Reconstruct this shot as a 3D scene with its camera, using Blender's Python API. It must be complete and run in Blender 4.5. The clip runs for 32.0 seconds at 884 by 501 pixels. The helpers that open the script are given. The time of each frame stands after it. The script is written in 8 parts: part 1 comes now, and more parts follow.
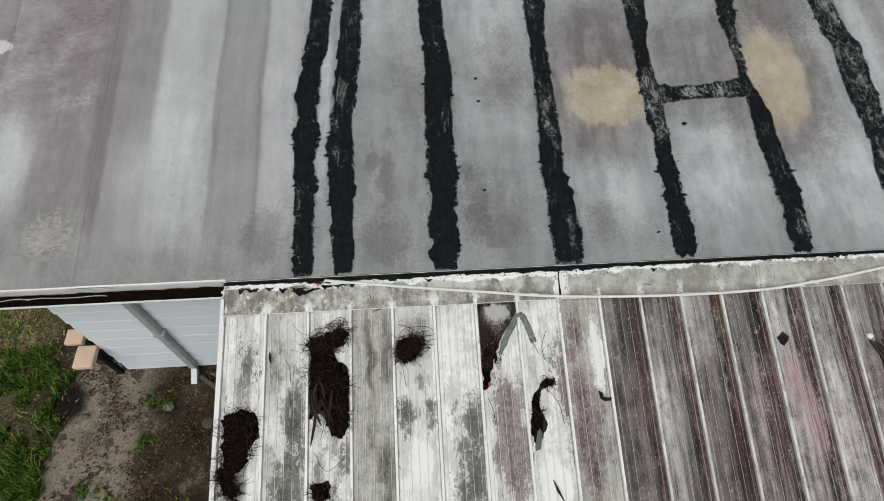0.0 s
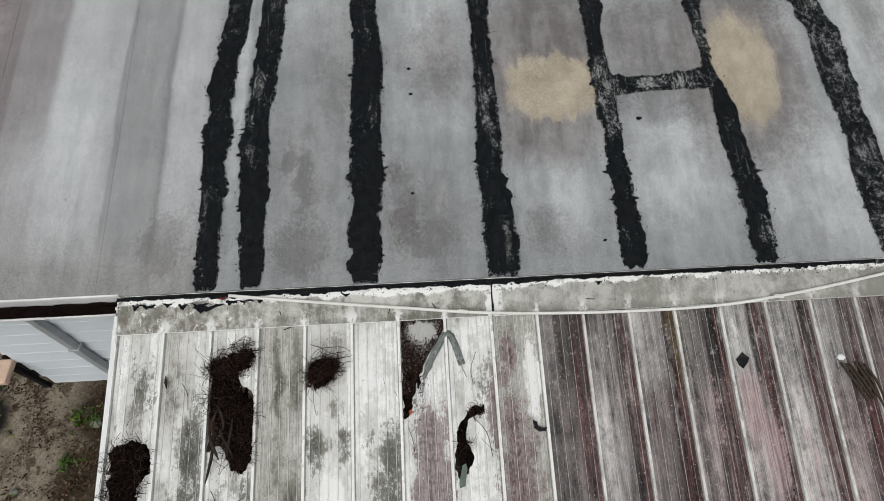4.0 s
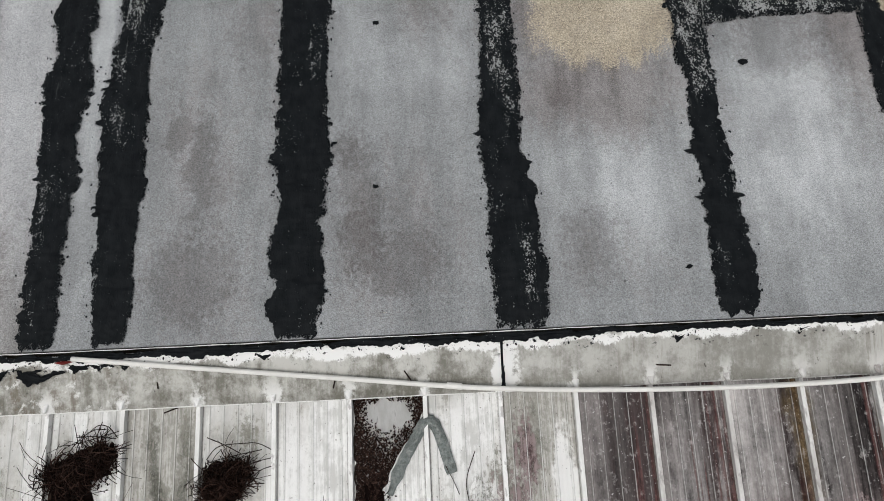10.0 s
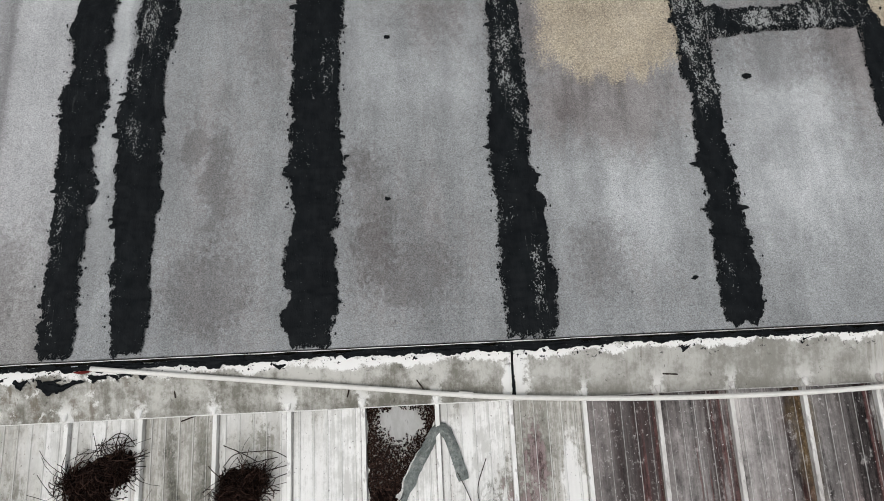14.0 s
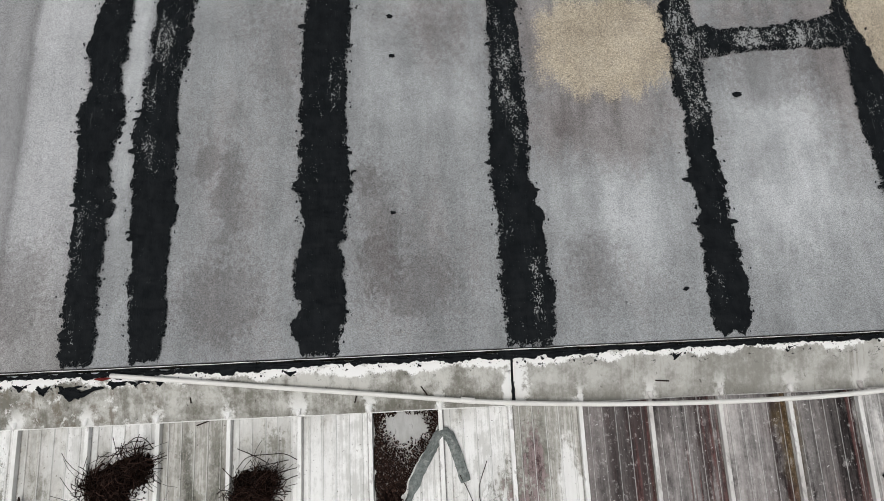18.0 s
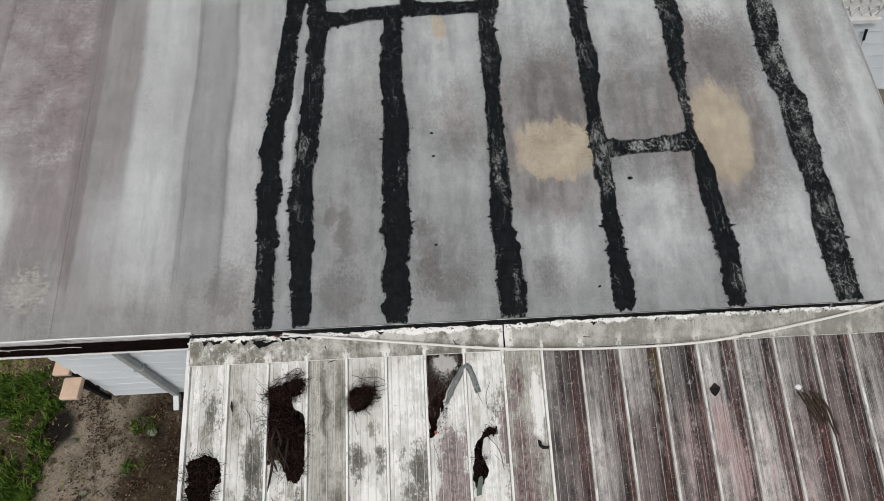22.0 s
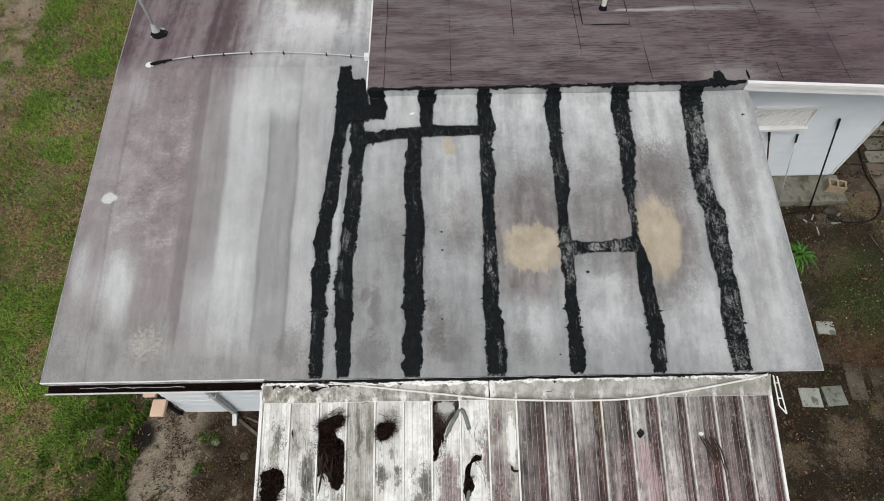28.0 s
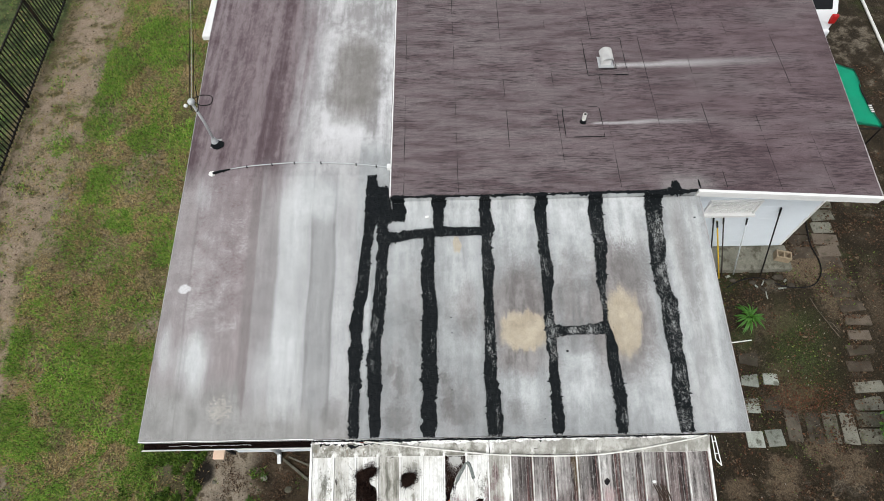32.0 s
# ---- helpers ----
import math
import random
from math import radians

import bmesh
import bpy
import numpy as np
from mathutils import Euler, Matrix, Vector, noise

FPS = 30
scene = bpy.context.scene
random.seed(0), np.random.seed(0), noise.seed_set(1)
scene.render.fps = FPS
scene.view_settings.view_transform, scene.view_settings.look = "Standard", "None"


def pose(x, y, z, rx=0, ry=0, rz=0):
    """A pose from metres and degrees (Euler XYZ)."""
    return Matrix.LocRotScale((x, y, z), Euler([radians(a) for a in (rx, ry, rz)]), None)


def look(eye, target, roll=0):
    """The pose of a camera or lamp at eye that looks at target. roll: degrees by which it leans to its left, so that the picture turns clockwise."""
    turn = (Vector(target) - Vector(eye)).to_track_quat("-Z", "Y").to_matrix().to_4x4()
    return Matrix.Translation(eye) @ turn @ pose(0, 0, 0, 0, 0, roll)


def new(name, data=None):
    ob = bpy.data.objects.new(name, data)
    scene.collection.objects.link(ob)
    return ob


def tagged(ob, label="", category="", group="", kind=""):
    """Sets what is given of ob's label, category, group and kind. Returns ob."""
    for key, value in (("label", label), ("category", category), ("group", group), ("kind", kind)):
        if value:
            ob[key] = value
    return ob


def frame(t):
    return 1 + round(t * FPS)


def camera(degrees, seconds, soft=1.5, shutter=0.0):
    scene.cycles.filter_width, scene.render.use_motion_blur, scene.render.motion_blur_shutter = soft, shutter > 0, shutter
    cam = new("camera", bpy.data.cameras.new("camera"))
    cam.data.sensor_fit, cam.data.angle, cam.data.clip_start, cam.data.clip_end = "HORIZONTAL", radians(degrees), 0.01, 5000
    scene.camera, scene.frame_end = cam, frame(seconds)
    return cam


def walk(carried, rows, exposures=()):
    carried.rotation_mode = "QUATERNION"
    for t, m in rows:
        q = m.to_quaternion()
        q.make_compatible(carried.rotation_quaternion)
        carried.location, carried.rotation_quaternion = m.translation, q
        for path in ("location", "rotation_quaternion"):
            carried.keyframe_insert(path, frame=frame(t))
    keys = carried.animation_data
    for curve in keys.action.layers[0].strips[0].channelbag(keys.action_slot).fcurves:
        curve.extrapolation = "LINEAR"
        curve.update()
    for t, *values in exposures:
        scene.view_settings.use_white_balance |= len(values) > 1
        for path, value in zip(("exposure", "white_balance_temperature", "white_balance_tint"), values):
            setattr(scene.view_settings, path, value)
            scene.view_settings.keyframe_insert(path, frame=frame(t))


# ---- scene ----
cam = camera(75.0, 32.0, 0.9)
PATH = [
    (0, (-0.991, -2.061, 6.056), (-0.927, -1.023, 4.348), 0.26),
    (0.5, (-0.881, -2.078, 6.056), (-0.823, -1.038, 4.349), -0.06),
    (1, (-0.726, -2.073, 6.071), (-0.677, -1.037, 4.360), -0.55),
    (1.5, (-0.582, -2.067, 6.087), (-0.542, -1.033, 4.376), -0.94),
    (2, (-0.441, -2.058, 6.108), (-0.408, -1.025, 4.395), -1.25),
    (2.5, (-0.372, -2.041, 6.114), (-0.343, -1.008, 4.402), -1.38),
    (3, (-0.361, -2.014, 6.127), (-0.331, -0.986, 4.411), -1.38),
    (3.5, (-0.419, -1.889, 5.959), (-0.367, -0.867, 4.241), -0.35),
    (5.5, (-0.310, -1.383, 5.241), (-0.295, -0.408, 3.495), -2.00),
    (6, (-0.290, -1.248, 5.114), (-0.279, -0.296, 3.355), -2.13),
    (6.5, (-0.255, -1.130, 4.973), (-0.247, -0.192, 3.207), -2.25),
    (7, (-0.233, -1.004, 4.851), (-0.225, -0.084, 3.075), -2.31),
    (7.5, (-0.218, -0.878, 4.742), (-0.209, 0.029, 2.959), -2.32),
    (8, (-0.202, -0.770, 4.633), (-0.196, 0.119, 2.841), -2.41),
    (8.5, (-0.196, -0.713, 4.560), (-0.189, 0.161, 2.761), -2.39),
    (9, (-0.212, -0.695, 4.577), (-0.204, 0.171, 2.775), -2.28),
    (9.5, (-0.236, -0.680, 4.591), (-0.229, 0.185, 2.787), -2.32),
    (10, (-0.230, -0.695, 4.593), (-0.224, 0.172, 2.791), -2.39),
    (10.5, (-0.203, -0.712, 4.600), (-0.192, 0.152, 2.797), -2.06),
    (11, (-0.210, -0.739, 4.601), (-0.201, 0.132, 2.801), -2.11),
    (11.5, (-0.193, -0.732, 4.610), (-0.185, 0.138, 2.809), -2.28),
    (12, (-0.202, -0.718, 4.626), (-0.192, 0.151, 2.825), -2.20),
    (12.5, (-0.264, -0.695, 4.642), (-0.252, 0.172, 2.840), -2.04),
    (13, (-0.290, -0.652, 4.658), (-0.278, 0.213, 2.855), -2.02),
    (13.5, (-0.300, -0.651, 4.661), (-0.284, 0.218, 2.859), -1.85),
    (14, (-0.287, -0.669, 4.662), (-0.272, 0.196, 2.859), -1.85),
    (14.5, (-0.298, -0.698, 4.658), (-0.280, 0.164, 2.853), -1.73),
    (16.5, (-0.288, -0.749, 4.659), (-0.269, 0.112, 2.854), -1.75),
    (17, (-0.283, -0.746, 4.664), (-0.269, 0.111, 2.856), -1.96),
    (17.5, (-0.289, -0.718, 4.693), (-0.274, 0.133, 2.883), -1.81),
    (18, (-0.304, -0.657, 4.797), (-0.285, 0.198, 2.989), -1.54),
    (18.5, (-0.339, -0.595, 4.841), (-0.318, 0.248, 3.028), -1.43),
    (19, (-0.379, -0.571, 4.860), (-0.354, 0.273, 3.047), -1.13),
    (19.5, (-0.402, -0.568, 4.943), (-0.376, 0.283, 3.134), -1.08),
    (20, (-0.400, -0.741, 5.156), (-0.384, 0.145, 3.363), -1.85),
    (20.5, (-0.424, -0.947, 5.426), (-0.404, -0.030, 3.649), -1.68),
    (21, (-0.470, -1.173, 5.768), (-0.440, -0.229, 4.004), -1.23),
    (21.5, (-0.512, -1.432, 6.137), (-0.478, -0.466, 4.385), -1.00),
    (22, (-0.518, -1.750, 6.554), (-0.489, -0.755, 4.819), -1.30),
    (22.5, (-0.528, -1.868, 6.635), (-0.495, -0.855, 4.911), -1.27),
    (23, (-0.510, -1.870, 6.638), (-0.478, -0.858, 4.913), -1.30),
    (23.5, (-0.513, -1.829, 6.646), (-0.490, -0.818, 4.921), -1.21),
    (24, (-0.522, -1.828, 6.633), (-0.514, -0.817, 4.907), -0.68),
    (24.5, (-0.523, -1.835, 6.619), (-0.517, -0.828, 4.891), -0.43),
    (26.5, (-0.417, -1.882, 7.531), (-0.416, -0.883, 5.799), -0.90),
    (27, (-0.423, -1.892, 7.857), (-0.424, -0.897, 6.123), -1.01),
    (27.5, (-0.457, -1.896, 8.156), (-0.454, -0.902, 6.421), -0.84),
    (28, (-0.495, -1.881, 8.470), (-0.492, -0.892, 6.731), -0.82),
    (28.5, (-0.540, -1.856, 8.753), (-0.537, -0.869, 7.013), -0.84),
    (29, (-0.582, -1.813, 9.061), (-0.580, -0.830, 7.319), -0.87),
    (29.5, (-0.602, -1.778, 9.340), (-0.600, -0.799, 7.596), -0.95),
    (30, (-0.613, -1.758, 9.500), (-0.611, -0.781, 7.755), -0.91),
    (30.5, (-0.610, -1.701, 9.827), (-0.608, -0.728, 8.080), -0.88),
    (31, (-0.607, -1.652, 10.098), (-0.604, -0.682, 8.349), -0.87),
    (31.5, (-0.617, -1.614, 10.348), (-0.613, -0.644, 8.599), -0.78),
    (32, (-0.618, -1.593, 10.605), (-0.615, -0.623, 8.856), -0.87),
]
EXPO = [(0, -0.20, 6500, 8), (3.5, -0.20, 6500, 8), (6, -0.29, 6500, 9.5), (10, -0.18, 6500, 10), (20, -0.16, 6550, 10), (24, -0.18, 6700, 9.5), (28, 0.04, 6600, 9.5), (30, 0.18, 6530, 9), (32, 0.34, 6480, 8)]
walk(cam, [(t, look(eye, target, roll)) for t, eye, target, roll in PATH], EXPO)

# ---- sky and sun: a bright overcast day ----
world = bpy.data.worlds.new("overcast")
scene.world = world
world.use_nodes = True
wn = world.node_tree
sky = wn.nodes.new("ShaderNodeTexSky")
sky.sky_type, sky.sun_disc = "NISHITA", False
sky.sun_elevation, sky.sun_rotation = radians(58), radians(200)
sky.air_density, sky.dust_density, sky.ozone_density = 1.0, 4.0, 1.0
grey = wn.nodes.new("ShaderNodeHueSaturation")
grey.inputs["Saturation"].default_value = 0.25
wn.links.new(sky.outputs[0], grey.inputs["Color"])
wn.links.new(grey.outputs[0], wn.nodes["Background"].inputs["Color"])
wn.nodes["Background"].inputs["Strength"].default_value = 0.13
sun = new("sun", bpy.data.lights.new("sun", "SUN"))
sun.data.energy, sun.data.angle, sun.data.color = 1.2, radians(30), (1.0, 0.985, 0.97)
sun.matrix_world = look((-2, -5, 10), (0, 0.5, 0))

# ---- the plan ----
EAVE, PITCH = 2.35, radians(10.75)
BEND = 4.05                      # up the slope, where the roof turns level
LEVEL = EAVE + BEND * math.sin(PITCH)
BACK = 3.14                      # top of the level dark roof
TILT = Matrix.Translation((0, 0, EAVE)) @ Matrix.Rotation(PITCH, 4, "X")


def on_roof(x, y, h=0.0):
    """A place on the sloping roof: x along the eave, y up the slope, h out of it; level beyond the bend."""
    if y <= BEND:
        return TILT @ Vector((x, y, h))
    return Vector((x, BEND * math.cos(PITCH) + y - BEND, LEVEL + h))


COVER = -0.10, 0.055             # the patio cover's height at its top edge and its extra fall, both from the roof's plane


def on_cover(x, y, h=0.0):
    return TILT @ Vector((x, y, COVER[0] + COVER[1] * (y + 0.2) + h))


def ground_height(x, y):
    s = min(max((y - 0.6) / 2.8, 0.0), 1.0)
    return 0.45 * s * s * (3 - 2 * s)


# ---- helpers ----
def thing(name, label, category, group="", kind="", at=(0, 0, 0)):
    ob = new(name)
    ob.location = at
    return tagged(ob, label, category, group, kind)


def mesh_of(name, bm, material=None, smooth=False):
    me = bpy.data.meshes.new(name)
    bm.normal_update()
    bm.to_mesh(me)
    bm.free()
    if material:
        me.materials.append(material)
    if smooth:
        for p in me.polygons:
            p.use_smooth = True
    return me


def part(name, bm, material, parent=None, label="", smooth=False):
    me = bm if isinstance(bm, bpy.types.Mesh) else mesh_of(name, bm, material, smooth)
    ob = new(name, me)
    if parent:
        ob.parent = parent
        at = Vector((0, 0, 0))
        up = parent
        while up:
            at += up.location
            up = up.parent
        ob.matrix_parent_inverse = Matrix.Translation(-at)
    return tagged(ob, label)


def face(bm, *places):
    return bm.faces.new([bm.verts.new(p) for p in places])


def box(bm, lo, hi, m=None, bevel=0.0):
    """A box between two corners, with softened edges if asked."""
    r = bmesh.ops.create_cube(bm, size=1)
    lo, hi = Vector(lo), Vector(hi)
    fit = Matrix.Translation((lo + hi) / 2) @ Matrix.Diagonal((*(hi - lo), 1))
    bmesh.ops.transform(bm, matrix=(m @ fit) if m else fit, verts=r["verts"])
    if bevel:
        edges = {e for v in r["verts"] for e in v.link_edges}
        bmesh.ops.bevel(bm, geom=list(edges), offset=bevel, segments=2, affect="EDGES", profile=0.6)
    return bm


def slab(bm, outline, depth):
    """A sheet with the given outline of places, made thick downwards."""
    top = [bm.verts.new(p) for p in outline]
    low = [bm.verts.new(Vector(p) - Vector((0, 0, depth))) for p in outline]
    n = len(top)
    bm.faces.new(top)
    bm.faces.new(low[::-1])
    for i in range(n):
        bm.faces.new((top[i], low[i], low[(i + 1) % n], top[(i + 1) % n]))
    return bm


def tube(bm, places, radius, sides=8, close=True):
    """A round bar along places; radius may be one number or one for each place."""
    places = [Vector(p) for p in places]
    rings = []
    side = None
    for i, p in enumerate(places):
        d = (places[min(i + 1, len(places) - 1)] - places[max(i - 1, 0)]).normalized()
        if side is None:
            side = d.orthogonal().normalized()
        side = (side - d * side.dot(d)).normalized()
        up = d.cross(side)
        r = radius[i] if isinstance(radius, (list, tuple)) else radius
        rings.append([bm.verts.new(p + r * (math.cos(a) * side + math.sin(a) * up)) for a in (2 * math.pi * k / sides for k in range(sides))])
    for a, b in zip(rings, rings[1:]):
        for k in range(sides):
            bm.faces.new((a[k], a[(k + 1) % sides], b[(k + 1) % sides], b[k]))
    if close:
        bm.faces.new(rings[0][::-1])
        bm.faces.new(rings[-1])
    return bm


def loft(bm, sections):
    """A bar through four-cornered sections."""
    rings = [[bm.verts.new(p) for p in s] for s in sections]
    for a, b in zip(rings, rings[1:]):
        for k in range(4):
            bm.faces.new((a[k], a[(k + 1) % 4], b[(k + 1) % 4], b[k]))
    bm.faces.new(rings[0][::-1])
    bm.faces.new(rings[-1])
    bmesh.ops.recalc_face_normals(bm, faces=bm.faces[:])
    return bm


def glide(points, steps):
    """A smooth line through places (Catmull-Rom)."""
    p = [Vector(q) for q in points]
    p = [2 * p[0] - p[1]] + p + [2 * p[-1] - p[-2]]
    out = []
    for i in range(1, len(p) - 2):
        for k in range(steps):
            t = k / steps
            out.append(0.5 * (2 * p[i] + (p[i + 1] - p[i - 1]) * t + (2 * p[i - 1] - 5 * p[i] + 4 * p[i + 1] - p[i + 2]) * t * t
                              + (3 * p[i] - p[i - 1] - 3 * p[i + 1] + p[i + 2]) * t ** 3))
    return out + [p[-2]]

# ---- materials ----
class Surface:
    """A node material built from a few short calls."""

    def __init__(self, name, rough=0.7, metal=0.0):
        self.m = bpy.data.materials.new(name)
        self.m.use_nodes = True
        self.t = self.m.node_tree
        self.b = self.t.nodes["Principled BSDF"]
        self.b.inputs["Roughness"].default_value = rough
        self.b.inputs["Metallic"].default_value = metal
        self.b.inputs["Specular IOR Level"].default_value = 0.2
        self.place = self.node("ShaderNodeNewGeometry").outputs["Position"]
        self.one = self.node("ShaderNodeObjectInfo").outputs["Random"]
        self.piece = self.node("ShaderNodeNewGeometry").outputs["Random Per Island"]

    def node(self, kind, **props):
        n = self.t.nodes.new(kind)
        for k, v in props.items():
            if k == "operation":
                n.operation = v
            elif k == "data_type":
                n.data_type = v
            elif k == "blend_type":
                n.blend_type = v
            elif k == "noise_type":
                n.noise_type = v
        return n

    def put(self, socket, value):
        if isinstance(value, bpy.types.NodeSocket):
            self.t.links.new(value, socket)
        elif isinstance(value, (tuple, list)) and len(value) == 3 and socket.type == "RGBA":
            socket.default_value = (*value, 1)
        else:
            socket.default_value = value

    def math(self, op, a, b=0.0, c=None):
        n = self.node("ShaderNodeMath", operation=op)
        self.put(n.inputs[0], a)
        self.put(n.inputs[1], b)
        if c is not None:
            self.put(n.inputs[2], c)
        return n.outputs[0]

    def add(self, a, b):
        return self.math("ADD", a, b)

    def mul(self, a, b):
        return self.math("MULTIPLY", a, b)

    def vec(self, op, a, b):
        n = self.node("ShaderNodeVectorMath", operation=op)
        self.put(n.inputs[0], a)
        self.put(n.inputs[1], b)
        return n.outputs["Value"] if op in ("LENGTH", "DOT_PRODUCT") else n.outputs[0]

    def xyz(self, v=None):
        n = self.node("ShaderNodeSeparateXYZ")
        self.put(n.inputs[0], v or self.place)
        return n.outputs

    def noise(self, scale=1.0, stretch=(1, 1, 1), detail=4.0, rough=0.55, at=None, shift=(0, 0, 0)):
        v = self.vec("ADD", self.vec("MULTIPLY", at or self.place, stretch), shift)
        n = self.node("ShaderNodeTexNoise")
        self.put(n.inputs["Vector"], v)
        self.put(n.inputs["Scale"], scale)
        self.put(n.inputs["Detail"], detail)
        self.put(n.inputs["Roughness"], rough)
        return n.outputs["Fac"]

    def band(self, v, a, b, c=0.0, d=1.0, smooth=True):
        n = self.node("ShaderNodeMapRange")
        if smooth:
            n.interpolation_type = "SMOOTHSTEP"
        for i, x in enumerate((v, a, b, c, d)):
            self.put(n.inputs[i], x)
        return n.outputs[0]

    def mix(self, f, a, b, blend="MIX"):
        n = self.node("ShaderNodeMix", data_type="RGBA", blend_type=blend)
        self.put(n.inputs[0], f)
        self.put(n.inputs[6], a)
        self.put(n.inputs[7], b)
        return n.outputs[2]

    def grey(self, v):
        n = self.node("ShaderNodeCombineColor")
        for i in range(3):
            self.put(n.inputs[i], v)
        return n.outputs[0]

    def spot(self, cx, cy, rx, ry, edge=0.3, at=None):
        """A soft round mask in plan."""
        x, y, _ = self.xyz(at)
        dx = self.mul(self.math("SUBTRACT", x, cx), 1 / rx)
        dy = self.mul(self.math("SUBTRACT", y, cy), 1 / ry)
        d = self.math("SQRT", self.add(self.mul(dx, dx), self.mul(dy, dy)))
        return self.band(d, 1 + edge, 1 - edge)

    def pad(self, cx, cy, rx, ry, edge=0.3, at=None):
        """A soft mask in plan between a circle and a square."""
        x, y, _ = self.xyz(at)
        dx = self.math("POWER", self.math("ABSOLUTE", self.mul(self.math("SUBTRACT", x, cx), 1 / rx)), 3.6)
        dy = self.math("POWER", self.math("ABSOLUTE", self.mul(self.math("SUBTRACT", y, cy), 1 / ry)), 3.6)
        return self.band(self.math("POWER", self.add(dx, dy), 1 / 3.6), 1 + edge, 1 - edge)

    def warp(self, scale, amount, shift=(0, 0, 0), stretch=(1, 1, 1)):
        n = self.node("ShaderNodeTexNoise")
        self.put(n.inputs["Vector"], self.vec("ADD", self.vec("MULTIPLY", self.place, stretch), shift))
        self.put(n.inputs["Scale"], scale)
        self.put(n.inputs["Detail"], 4.0)
        off = self.vec("MULTIPLY", self.vec("SUBTRACT", n.outputs["Color"], (0.5, 0.5, 0.5)), (amount, amount, amount))
        return self.vec("ADD", self.place, off)

    def bump(self, height, strength=0.3, distance=0.01):
        n = self.node("ShaderNodeBump")
        self.put(n.inputs["Height"], height)
        n.inputs["Strength"].default_value = strength
        n.inputs["Distance"].default_value = distance
        self.t.links.new(n.outputs[0], self.b.inputs["Normal"])

    def done(self, colour, rough=None):
        self.put(self.b.inputs["Base Color"], colour)
        if rough is not None:
            self.put(self.b.inputs["Roughness"], rough)
        return self.m


def painted(name, colour, rough=0.6, vary=0.25, scale=6.0, metal=0.0, grime=(0.12, 0.1, 0.08), dirty=0.25, bump=0.15, fine=60.0):
    """Paint, plastic, metal or wood of one colour with mottling, grime and a little relief."""
    s = Surface(name, rough, metal)
    big, small = s.noise(scale, detail=5), s.noise(fine, detail=3)
    tone = s.band(s.add(s.mul(big, 0.6), s.mul(small, 0.4)), 0.3, 0.7, 1 - vary, 1 + vary * 0.6, False)
    c = s.mix(1.0, colour, s.grey(tone), "MULTIPLY")
    c = s.mix(s.mul(s.band(s.noise(scale * 0.7, shift=(7, 3, 1), detail=6), 0.5, 0.75), dirty), c, grime)
    s.bump(s.add(small, s.mul(big, 0.6)), bump, 0.004)
    return s.done(c, s.band(big, 0.3, 0.7, rough * 0.8, min(1.0, rough * 1.15), False))


